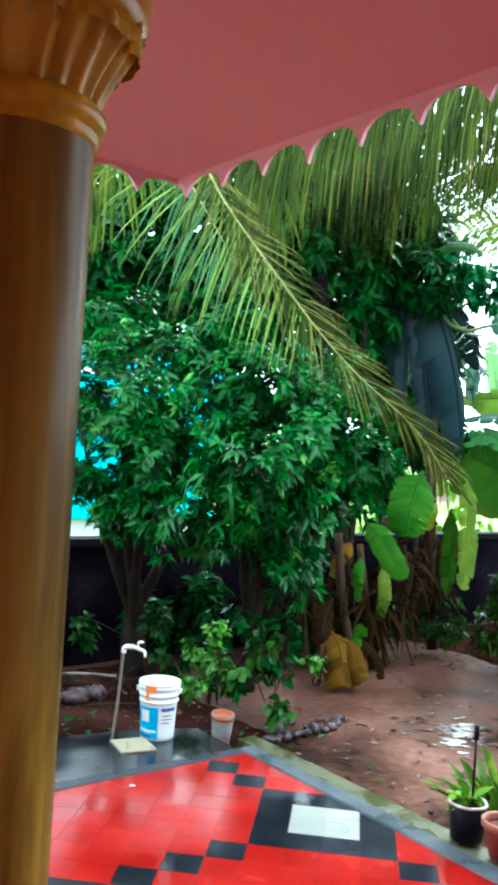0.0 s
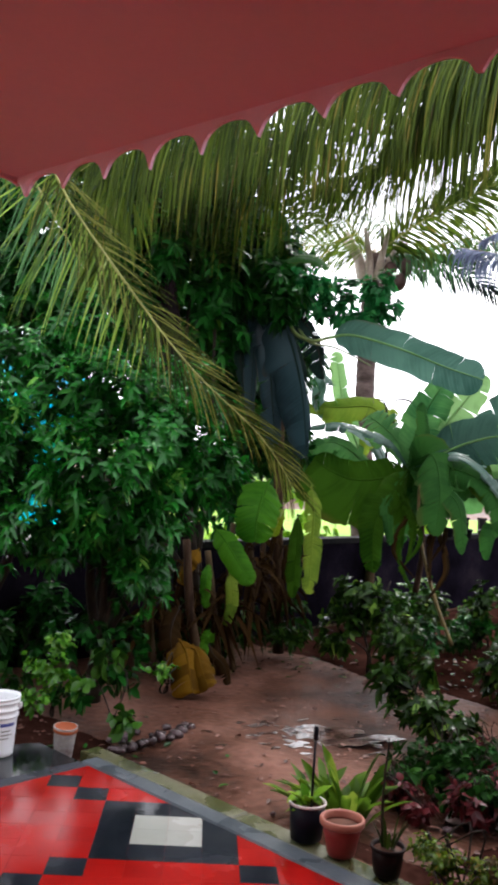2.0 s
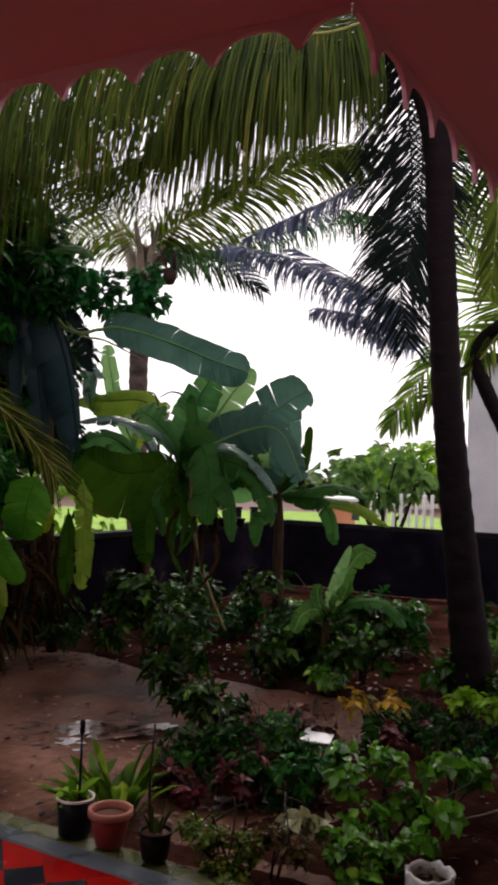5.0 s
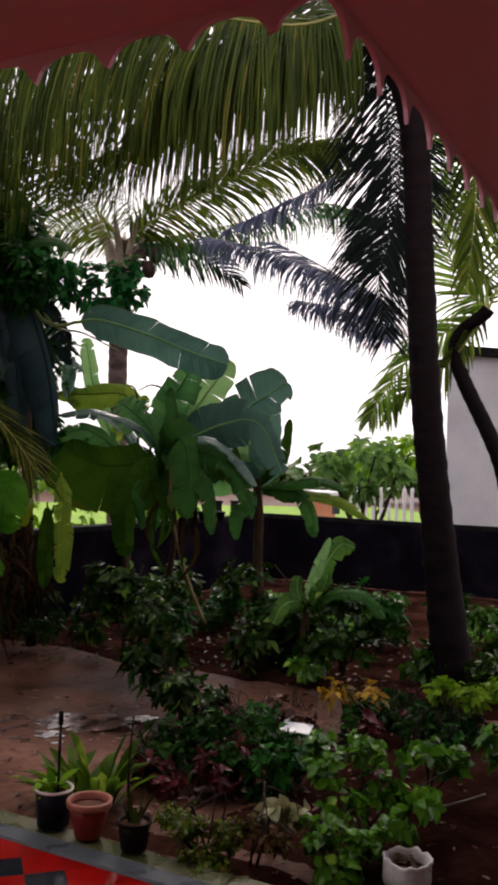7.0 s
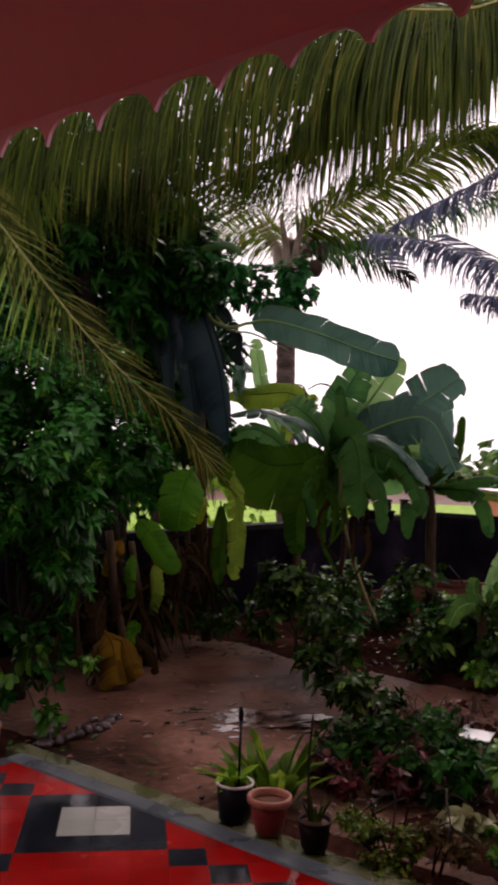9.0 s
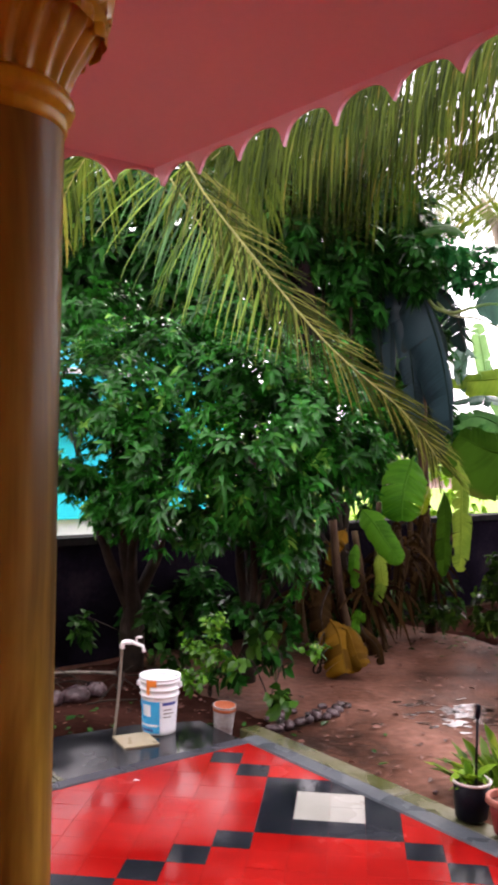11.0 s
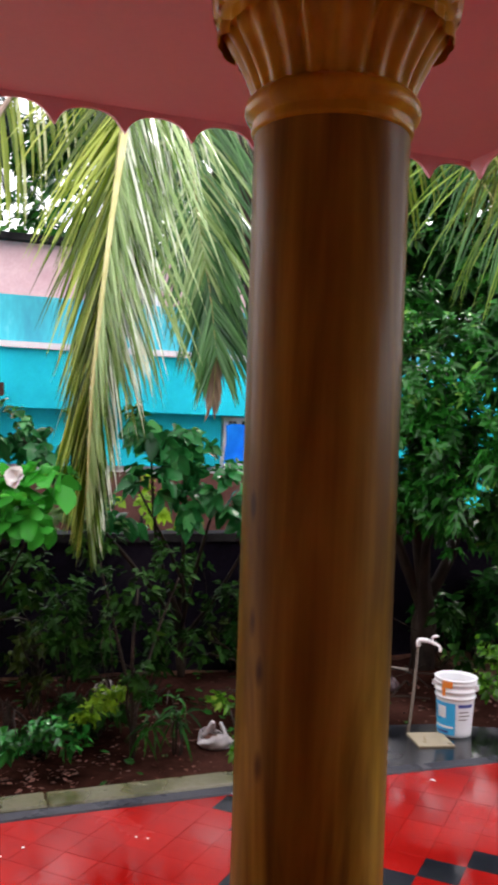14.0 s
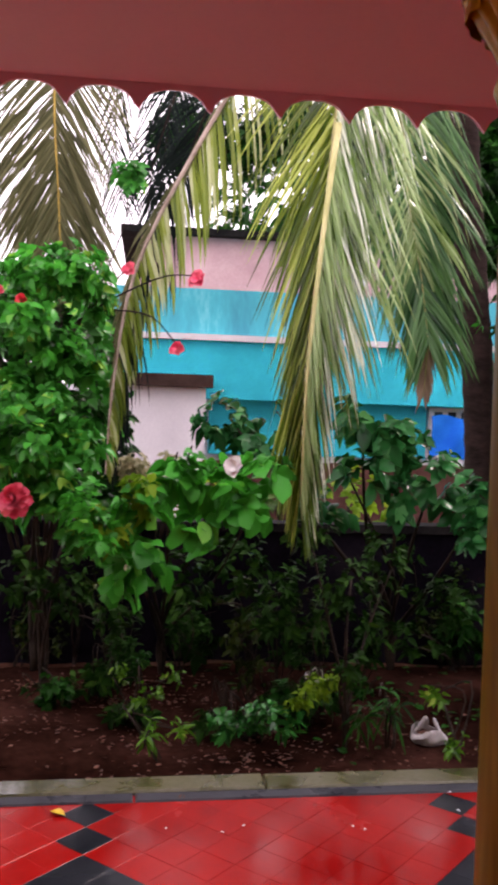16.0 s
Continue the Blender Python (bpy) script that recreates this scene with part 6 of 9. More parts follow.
banana_leaves(h, 240, (
        ([(2.85, 6.477, 0.548), (2.874, 6.491, 0.701), (2.943, 6.486, 0.889), (3.018, 6.471, 1.071)], 0.065, PG, (-0.2, -1, 0.2), (1, 0.8), 0.4, 0.5, 0.4),
        ([(2.857, 6.471, 0.527), (2.921, 6.458, 0.617), (2.972, 6.449, 0.707), (2.999, 6.45, 0.796)], 0.09, YB, (0.2, -1, 0.2), (1, 1), 0.3, 0.2, 0.5),
        ([(2.836, 6.476, 0.504), (2.789, 6.509, 0.588), (2.767, 6.532, 0.674), (2.785, 6.537, 0.763)], 0.09, YB, (0.3, -1, 0.2), (1, 1), 0.3, 0.2, 0.5),
        ([(2.857, 6.467, 0.505), (2.981, 6.271, 0.653), (3.132, 6.088, 0.663), (3.245, 5.948, 0.515)], 0.09, DG, (0.0, -0.7, 0.7), (1, 1), 0.3, 0.3, 0.5),
        ([(2.844, 6.47, 0.492), (2.7, 6.382, 0.587), (2.579, 6.369, 0.548), (2.498, 6.324, 0.428)], 0.1, YB, (0.0, -0.8, 0.6), (1, 1), 0.3, 0.3, 0.5),
        ([(2.92, 6.609, 0.526), (3.067, 6.696, 0.81), (3.238, 6.749, 0.991), (3.343, 6.698, 0.973)], 0.11, YB, (0.0, -0.8, 0.5), (1, 1), 0.3, 0.3, 0.5),
))
h = thing("banana_plant", (0.878, 8.005, 0.036), "tall dark banana plant with long hanging leaves among the trees", "banana plant", "banana plants")
stem(h, [(0.856, 8.008, -0.017), (0.770, 7.976, 1.307), (0.730, 7.949, 2.327), (0.708, 7.917, 3.451)], 0.05, 0.035, M_STEMG, "pseudostem")
banana_leaves(h, 260, (
        ([(1.06, 7.395, 2.775), (1.25, 7.305, 2.795), (1.612, 7.158, 2.69), (1.954, 6.991, 2.545), (2.242, 6.917, 2.457)], 0.19, BL, (0, -1, 0.3), (1.1, 1.0), 0.2, 0.05, 0.1),
        ([(0.708, 7.917, 3.4), (0.705, 7.751, 3.498), (0.891, 7.629, 3.501), (1.053, 7.631, 3.412)], 0.11, DG, (0.1, -0.7, 0.7), (1, 1), 0.3, 0.2, 0.5),
        ([(0.708, 7.917, 3.4), (0.191, 7.721, 3.292), (0.085, 7.664, 3.078), (0.08, 7.739, 2.6)], 0.15, OL, (0.1, -1, 0.2), (1, 1), 0.3, 0.3, 0.5),
        ([(0.708, 7.917, 3.4), (0.561, 7.854, 3.544), (0.659, 7.894, 3.764), (0.606, 7.941, 3.978)], 0.14, DG, (0.3, -1, 0.1), (1, 1), 0.3, 0.5, 0.5),
))
stem(h, [(0.72, 7.93, 3.2), (0.765, 7.668, 2.869), (0.918, 7.468, 2.749), (1.076, 7.392, 2.783)], 0.02, 0.014, M_GSTEM, "leaf_stalk", 8)
stem(h, [(0.72, 7.93, 3.1), (0.916, 7.667, 2.777), (1.163, 7.643, 2.726), (1.472, 7.611, 2.588)], 0.014, 0.006, M_GSTEM, "leaf_stalk", 7)
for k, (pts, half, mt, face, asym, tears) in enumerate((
        ([(0.514, 7.771, 3.205), (0.686, 7.701, 2.955), (0.839, 7.646, 2.509), (0.92, 7.669, 2.13), (0.973, 7.726, 1.748)], 0.21, BANSHADOW, (-0.5, -1, 0.1), (1.7, 0.3), 0.3),
        ([(0.554, 7.824, 3.182), (0.576, 7.791, 2.758), (0.643, 7.839, 2.272), (0.704, 7.906, 1.832)], 0.17, BANSHADOW, (0.2, -1, 0.1), (1, 1), 0.25),
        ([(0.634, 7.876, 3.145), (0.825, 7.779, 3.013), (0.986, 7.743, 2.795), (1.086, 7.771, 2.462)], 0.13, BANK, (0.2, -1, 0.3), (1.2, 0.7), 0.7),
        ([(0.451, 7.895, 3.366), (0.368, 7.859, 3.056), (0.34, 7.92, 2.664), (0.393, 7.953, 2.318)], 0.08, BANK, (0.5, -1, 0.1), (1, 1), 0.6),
        ([(0.496, 7.843, 3.357), (0.46, 7.858, 2.911), (0.457, 7.91, 2.518), (0.471, 7.968, 2.021)], 0.1, BANSHADOW, (0.0, -1, 0.1), (1, 0.7), 0.4),
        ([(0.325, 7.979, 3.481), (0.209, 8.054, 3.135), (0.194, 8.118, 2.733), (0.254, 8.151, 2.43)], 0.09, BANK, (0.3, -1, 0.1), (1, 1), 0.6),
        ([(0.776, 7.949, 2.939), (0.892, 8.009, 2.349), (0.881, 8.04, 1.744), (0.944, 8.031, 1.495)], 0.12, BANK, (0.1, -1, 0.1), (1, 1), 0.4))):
    blade(h, pts, half, mt, 940 + k, face=face, sag=0.35, tears=tears, name="shadowed_leaf", label="hanging leaf coloured blue-black for the shadow in the clump", tip=0.6, asym=asym)
blade(h, [(0.148, 8.453, 2.452), (0.111, 8.404, 2.873), (0.05, 8.354, 3.183), (-0.123, 8.207, 3.411)], 0.13, BRB, 955, face=(0.1, -1, 0.1), sag=0.2, tears=0.15)
crown(h, np.random.default_rng(908), [(p, (0.14, 0.14, 0.12), 20) for p in ((0.265, 7.776, 3.482), (0.456, 7.678, 3.418), (0.597, 7.59, 3.307), (0.72, 7.558, 3.162), (0.665, 7.639, 3.03), (0.33, 7.824, 3.247), (0.453, 7.737, 3.137), (0.155, 7.91, 3.358))],
      (5, 8), 0.12, 0.055, M_DARKL, name="climber_foliage", label="dark climber leaves over the old stalks", droop=0.5, widest=0.5)
crown(h, np.random.default_rng(907), [(p, (0.14, 0.14, 0.11), 15) for p in ((1.001, 7.668, 3.278), (1.249, 7.642, 3.237), (1.46, 7.609, 3.194), (1.185, 7.686, 3.067), (1.42, 7.649, 3.04), (1.56, 7.603, 3.101), (0.962, 7.712, 3.085), (0.803, 7.681, 3.319), (1.5, 7.561, 3.3))],
      (4, 7), 0.1, 0.06, M_LEATHER, name="climber_foliage", label="blue-green climber over the leaf stalks", droop=0.4, widest=0.5)
h = thing("banana_plant", (0.416, 7.248, -0.009), "clump of banana stems with yellowing and dead brown leaves", "banana plant", "banana plants")
for k, (pts, r0) in enumerate((
        ([(0.305, 7.260, -0.062), (0.239, 7.253, 0.394), (0.148, 7.245, 0.940)], 0.035),
        ([(0.422, 7.348, -0.032), (0.342, 7.341, 0.476), (0.348, 7.419, 1.169)], 0.03),
        ([(0.163, 7.072, -0.000), (0.046, 7.070, 0.417), (-0.030, 7.160, 1.030)], 0.045),
        ([(0.719, 8.018, 0.128), (0.666, 8.003, 0.790), (0.637, 7.987, 1.401)], 0.03),
        ([(-0.234, 7.010, 0.021), (-0.288, 7.001, 0.503), (-0.299, 7.078, 1.291)], 0.04),
        ([(0.566, 7.832, 0.108), (0.571, 7.815, 0.657), (0.502, 7.808, 1.101)], 0.03))):
    stem(h, pts, r0, r0 * 0.7, M_STEMG, "pseudostem")
for k, (pts, half, mt, face, asym, tears) in enumerate((
        ([(0.65, 7.661, 1.545), (0.585, 7.462, 1.404), (0.541, 7.357, 1.233), (0.534, 7.343, 1.026)], 0.21, BRB, (0.1, -1, 0.2), (1, 1), 0.05),
        ([(0.199, 7.368, 1.116), (0.282, 7.258, 1.038), (0.397, 7.186, 0.871), (0.513, 7.157, 0.698)], 0.115, BRB, (0.1, -1, 0.2), (1, 1), 0.05),
        ([(0.333, 7.228, 0.771), (0.361, 7.113, 0.675), (0.369, 7.09, 0.522), (0.323, 7.067, 0.375)], 0.075, [M_BANYG, M_BANYG], (0.1, -1, 0.2), (1, 0.8), 0.2),
        ([(1.001, 7.52, 1.523), (1.018, 7.408, 1.286), (1.017, 7.381, 0.918), (1.003, 7.347, 0.622)], 0.13, [M_BANYG, M_BANYG], (0.3, -1, 0.1), (0.7, 1), 0.6),
        ([(0.908, 7.624, 1.265), (0.914, 7.557, 1.033), (0.906, 7.535, 0.798), (0.898, 7.504, 0.557)], 0.09, OL, (0.3, -1, 0.1), (1, 1), 0.3),
        ([(0.79, 7.639, 1.305), (0.751, 7.539, 1.236), (0.727, 7.537, 1.164), (0.704, 7.533, 1.068)], 0.06, BANY, (0.2, -1, 0.2), (1, 1), 0.2),
        ([(0.077, 7.257, 0.955), (0.036, 7.149, 0.881), (-0.013, 7.139, 0.788), (-0.06, 7.124, 0.677)], 0.08, [M_BANDRY, M_BANDRY], (0.1, -1, 0.2), (1, 1), 0.5),
        ([(0.166, 7.244, 0.848), (0.152, 7.131, 0.747), (0.15, 7.113, 0.614), (0.157, 7.095, 0.5)], 0.055, BRB, (0.1, -1, 0.2), (1, 1), 0.2),
        ([(-0.139, 7.16, 0.994), (-0.197, 7.048, 0.888), (-0.187, 7.029, 0.734), (-0.152, 7.012, 0.606)], 0.08, GR, (0.1, -1, 0.2), (1, 1), 0.2),
        ([(0.235, 6.847, 0.27), (0.186, 6.762, 0.348), (0.155, 6.751, 0.284), (0.168, 6.733, 0.203)], 0.05, BRB, (0.1, -1, 0.2), (1, 1), 0.2),
        ([(-0.041, 6.902, 0.543), (-0.093, 6.83, 0.42), (-0.102, 6.757, 0.304), (-0.057, 6.723, 0.144)], 0.11, BAND, (0.3, -1, 0.1), (1, 1), 0.6),
        ([(0.192, 6.848, 0.267), (0.236, 6.732, 0.209), (0.313, 6.664, 0.147), (0.352, 6.629, 0.012)], 0.06, BAND, (0.1, -1, 0.1), (1, 1), 0.6))):
    blade(h, pts, half, mt, 280 + k, face=face, sag=0.3, tears=tears, tip=0.4, asym=asym)

rd = random.Random(61)
for k in range(10):
    q = Vector((-0.165, 7.178, 0.886)).lerp(Vector((1.005, 7.861, 1.024)), rd.random()) + Vector((0, 0, rd.uniform(-0.5, 0.1)))
    e = rd.uniform(0.3, 0.75)
    sx = rd.uniform(-0.18, 0.18)
    blade(h, [q, q + Vector((sx * 0.6, -0.06, 0.02)), q + Vector((sx, -0.1, -e * 0.5)), q + Vector((sx * 1.1, -0.08, -e))], rd.uniform(0.02, 0.05), BAND, 900 + k, face=(rd.uniform(-0.5, 0.5), -1, 0.2), sag=0.4, tears=0.7, name="dead_leaf", label="withered brown leaf hanging down")

for k, (pts, half) in enumerate((
        ([(-0.034, 6.709, 0.319), (0.022, 6.594, 0.255), (0.054, 6.516, 0.138), (0.087, 6.429, -0.006)], 0.15),
        ([(0.07, 6.702, 0.287), (0.114, 6.587, 0.231), (0.153, 6.511, 0.127), (0.206, 6.436, 0.036)], 0.1),
        ([(-0.044, 6.701, 0.277), (-0.068, 6.634, 0.205), (-0.046, 6.568, 0.138), (0.001, 6.496, 0.052)], 0.09))):
    blade(h, pts, half, [M_BANDRY, M_BANDRY], 930 + k, face=(0.3 - 0.3 * k, -1, 0.15), sag=0.6, tears=0.3, name="dead_leaf", label="withered ochre leaf slumped on the ground", tip=0.3)

crown(h, np.random.default_rng(905), [((-0.062, 7.275, 0.651), (0.2, 0.15, 0.3), 22), ((0.224, 7.252, 0.485), (0.2, 0.15, 0.25), 22), ((0.505, 7.520, 0.645), (0.2, 0.15, 0.3), 20), ((0.822, 7.887, 0.760), (0.2, 0.15, 0.3), 18), ((-0.270, 7.100, 0.487), (0.15, 0.12, 0.25), 14)],
      (2, 4), 0.26, 0.04, M_BAND, name="dry_thatch", label="dry brown leaf sheaths about the stems", droop=0.9, spread=0.6)
crown(h, np.random.default_rng(906), [((-0.178, 7.399, 0.257), (0.3, 0.2, 0.25), 40), ((0.345, 7.749, 0.263), (0.3, 0.2, 0.25), 40), ((0.868, 8.097, 0.325), (0.3, 0.2, 0.2), 36)], (5, 8), 0.11, 0.045, M_SHADE, name="sucker_foliage", label="dark young shoots at the foot", droop=0.5)

# ---- shrubs with red flowers ----
rng = np.random.default_rng(300)
h = thing("hibiscus_shrub", (-4.266, 3.465, -0.090), "tall leafy shrub with red and coral-pink flowers", "shrub")
branches(h, (-4.266, 3.465, -0.090), [(-3.608, 2.777, 2.253), (-3.490, 2.857, 2.093), (-3.502, 2.708, 1.650), (-3.335, 2.817, 1.281), (-3.726, 2.677, 1.919)], 0.02, 0.004, 300)
for k, tip in enumerate(((-3.177, 3.357, 1.986), (-3.250, 3.068, 2.349), (-3.172, 3.499, 2.362), (-3.324, 3.129, 2.760))):
    stem(h, [(-3.525, 2.824, 1.872), (-3.477, 2.992, 2.108), Vector((-3.371, 3.076, 2.280)).lerp(Vector(tip), 0.5), tip], 0.006, 0.003, name="flower_stalk")
S = (0.16, 0.14, 0.14)
crown(h, rng, [((-3.610, 2.777, 2.308), S, 26), ((-3.456, 2.891, 2.314), S, 26), ((-3.563, 2.678, 2.050), S, 26), ((-3.505, 2.840, 1.928), S, 26), ((-3.593, 2.644, 1.754), S, 24), ((-3.438, 2.755, 1.653), S, 26), ((-3.457, 2.609, 1.465), S, 26), ((-3.343, 2.818, 1.469), S, 24), ((-3.400, 2.769, 1.279), S, 26),
               ((-3.631, 2.723, 1.264), S, 20), ((-3.210, 2.778, 1.109), S, 22), ((-3.327, 3.129, 2.816), (0.08, 0.07, 0.1), 12), ((-3.436, 3.026, 2.222), (0.1, 0.1, 0.1), 12), ((-3.860, 2.580, 1.969), S, 26), ((-3.839, 2.577, 1.475), S, 26),
               ((-3.467, 2.991, 1.883), (0.1, 0.08, 0.1), 12)],
      (9, 14), 0.07, 0.042, M_HIB, widest=0.4)
crown(h, rng, [((-3.532, 2.711, 2.320), S, 16), ((-3.380, 2.822, 2.299), S, 14), ((-3.505, 2.597, 2.066), S, 12), ((-3.429, 2.773, 1.948), S, 14), ((-3.505, 2.579, 1.594), S, 12), ((-3.139, 2.709, 1.198), S, 16), ((-3.372, 2.671, 1.443), S, 12), ((-3.092, 2.739, 1.047), (0.1, 0.1, 0.08), 10)],
      (6, 10), 0.065, 0.04, M_BRIGHT, name="young_foliage", widest=0.4)
for k, (p, s, mt) in enumerate((((-3.391, 2.525, 1.226), 0.2, M_PINK), ((-3.487, 2.613, 2.140), 0.075, M_RED), ((-3.163, 3.342, 1.967), 0.09, M_PINK), ((-3.235, 3.054, 2.332), 0.085, M_PINK), ((-3.158, 3.484, 2.339), 0.11, M_PINK), ((-3.656, 2.615, 2.191), 0.08, M_PINK), ((-2.712, 4.206, 2.889), 0.05, M_ORANGE))):
    blossom(h, p, s, mt, 310 + k)

rng = np.random.default_rng(320)
h = thing("broadleaf_shrub", (-4.011, 4.241, -0.090), "shrub with broad bright-green twin-lobed leaves and a white flower", "shrub")
branches(h, (-4.011, 4.241, -0.090), [(-3.104, 3.238, 1.336), (-2.899, 3.387, 1.316), (-2.757, 3.487, 1.181), (-3.160, 3.064, 1.118), (-3.194, 3.030, 0.897), (-3.084, 3.382, 1.476)], 0.018, 0.005, 320)
S = (0.13, 0.12, 0.11)
crown(h, rng, [((-3.015, 3.179, 1.344), S, 11), ((-2.837, 3.309, 1.323), S, 11), ((-2.722, 3.390, 1.218), S, 10), ((-3.072, 3.007, 1.185), S, 10), ((-3.084, 2.990, 0.970), S, 10), ((-3.153, 2.934, 0.833), (0.08, 0.08, 0.06), 5), ((-2.917, 3.243, 1.128), S, 7), ((-2.721, 3.521, 1.379), S, 7)],
      (4, 7), 0.105, 0.095, M_BRIGHT, widest=0.6, droop=0.5)
crown(h, rng, [((-3.126, 2.840, 1.112), S, 14), ((-3.054, 3.023, 1.266), S, 14)], (5, 8), 0.07, 0.04, M_LIME, name="young_foliage")
blossom(h, (-2.694, 3.231, 1.400), 0.11, M_WPETAL, 331)
blossom(h, (-3.041, 2.895, 0.917), 0.035, M_WPETAL, 332)

rng = np.random.default_rng(340)
h = thing("broadleaf_shrub", (-2.945, 5.398, -0.090), "dark spreading shrub with rounded leathery leaves before the wall", "shrub")
branches(h, (-2.945, 5.398, -0.090), [(-2.791, 4.598, 1.649), (-2.623, 4.718, 1.554), (-2.358, 4.784, 1.431), (-2.082, 4.729, 1.160), (-3.447, 4.236, 1.556), (-2.779, 4.469, 1.282)], 0.03, 0.006, 340)
S = (0.2, 0.18, 0.15)
crown(h, rng, [((-2.791, 4.598, 1.649), S, 15), ((-2.623, 4.718, 1.554), S, 16), ((-2.384, 4.765, 1.33), S, 14), ((-2.152, 4.806, 1.17), S, 12), ((-2.075, 4.728, 1.000), (0.12, 0.12, 0.12), 7), ((-2.776, 4.596, 1.311), S, 12), ((-2.525, 4.776, 1.186), S, 10), ((-3.566, 4.274, 1.604), S, 14), ((-3.387, 4.276, 1.455), S, 12), ((-3.398, 4.523, 1.631), S, 8), ((-2.853, 4.409, 1.146), S, 8)],
      (5, 8), 0.105, 0.075, M_LEATHER, widest=0.5, droop=0.4)


# ---- dense growth behind the flowering shrub ----
h = thing("leafy_shrub", (-4.708, 3.771, -0.090), "dense dark green shrub behind the flowering one", "shrub")
branches(h, (-4.708, 3.771, -0.090), [(-4.530, 3.463, 2.202), (-4.315, 3.603, 1.728), (-4.684, 3.338, 1.920), (-4.107, 3.613, 1.224)], 0.025, 0.006, 360)
S = (0.24, 0.16, 0.2)
crown(h, np.random.default_rng(360), [((-4.609, 4.226, 2.289), S, 40), ((-4.648, 4.224, 1.941), S, 40), ((-4.62, 4.263, 1.593), S, 40), ((-4.564, 4.302, 1.243), S, 40), ((-4.873, 3.657, 2.017), S, 40), ((-4.84, 3.669, 2.237), S, 40), ((-4.557, 3.442, 2.201), S, 40), ((-4.330, 3.605, 2.072), S, 36), ((-4.453, 3.501, 1.722), S, 40), ((-4.253, 3.643, 1.592), S, 36), ((-4.546, 3.417, 1.305), S, 40), ((-4.187, 3.552, 1.187), S, 40), ((-4.786, 3.256, 1.709), S, 36), ((-4.761, 3.253, 1.158), S, 36), ((-3.946, 3.601, 1.069), (0.16, 0.14, 0.12), 20)],
      (5, 9), 0.1, 0.06, M_DARKL, droop=0.4)


# ---- undergrowth in the flower bed ----
def clump(at, blobs, count, length, width, mat, seed, label, name="bedding_plant", category="plant", group="bedding plants", **kw):
    g = (at[0], at[1], ground_height(at[0], at[1]) - 0.01)
    return bush(name, g, blobs, count, length, width, mat, seed, label, category, group, **kw)


Q = (0.11, 0.1, 0.08)
clump((-3.568, 3.584, -0.080), [((-3.292, 3.303, 0.160), Q, 14), ((-3.532, 3.378, 0.244), (0.06, 0.06, 0.1), 9), ((-3.297, 3.551, 0.238), (0.07, 0.07, 0.08), 7)], (4, 7), 0.038, 0.024, M_OLIVEL, 401, "small bright green seedling in leaf litter")
clump((-3.069, 3.157, -0.080), [((-2.936, 2.944, 0.151), (0.08, 0.06, 0.07), 9), ((-2.875, 3.113, 0.147), (0.06, 0.06, 0.05), 5)], (4, 6), 0.075, 0.018, M_OLIVEL, 402, "low narrow-leaved green plant beside the kerb")
clump((-2.881, 3.726, -0.080), [((-2.824, 3.398, 0.125), Q, 9), ((-2.667, 3.515, 0.159), Q, 11), ((-2.564, 3.589, 0.121), (0.07, 0.07, 0.07), 6)], (5, 8), 0.065, 0.036, M_HIBD, 403, "low clump of glossy green leaves")
clump((-2.796, 4.210, -0.080), [((-2.638, 3.911, 0.216), Q, 16), ((-2.642, 3.782, 0.171), (0.08, 0.07, 0.07), 10), ((-2.556, 3.973, 0.265), (0.07, 0.07, 0.06), 8)], (5, 8), 0.045, 0.026, M_LIME, 404, "yellow-green small-leaved plant in leaf litter")
clump((-1.943, 4.138, -0.080), [((-1.837, 3.876, 0.108), (0.08, 0.07, 0.06), 8), ((-2.076, 4.200, 0.223), (0.1, 0.08, 0.08), 8)], (4, 7), 0.05, 0.026, M_OLIVEL, 405, "small green plant beside a crumpled bag")
clump((-2.255, 4.065, -0.080), [((-2.171, 3.881, 0.193), (0.07, 0.06, 0.12), 10), ((-2.332, 3.886, 0.156), (0.07, 0.06, 0.1), 8)], (3, 4), 0.12, 0.018, M_DARKL, 406, "tuft of dark strap leaves", droop=0.6)
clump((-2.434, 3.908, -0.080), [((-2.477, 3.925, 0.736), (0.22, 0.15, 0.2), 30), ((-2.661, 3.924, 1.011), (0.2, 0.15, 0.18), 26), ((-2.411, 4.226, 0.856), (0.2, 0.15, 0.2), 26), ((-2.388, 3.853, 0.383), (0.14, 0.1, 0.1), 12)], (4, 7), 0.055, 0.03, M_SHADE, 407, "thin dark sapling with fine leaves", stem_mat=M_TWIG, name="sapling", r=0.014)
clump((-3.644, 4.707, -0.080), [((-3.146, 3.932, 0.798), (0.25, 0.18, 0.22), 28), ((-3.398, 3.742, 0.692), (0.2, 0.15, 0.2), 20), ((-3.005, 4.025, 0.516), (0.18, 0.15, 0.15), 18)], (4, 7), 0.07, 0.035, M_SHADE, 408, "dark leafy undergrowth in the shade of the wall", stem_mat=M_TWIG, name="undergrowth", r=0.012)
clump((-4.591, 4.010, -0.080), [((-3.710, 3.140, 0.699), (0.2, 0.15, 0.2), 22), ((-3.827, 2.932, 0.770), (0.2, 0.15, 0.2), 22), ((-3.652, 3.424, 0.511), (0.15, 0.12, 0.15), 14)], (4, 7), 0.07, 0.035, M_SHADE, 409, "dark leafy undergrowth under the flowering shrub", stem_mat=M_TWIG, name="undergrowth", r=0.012)
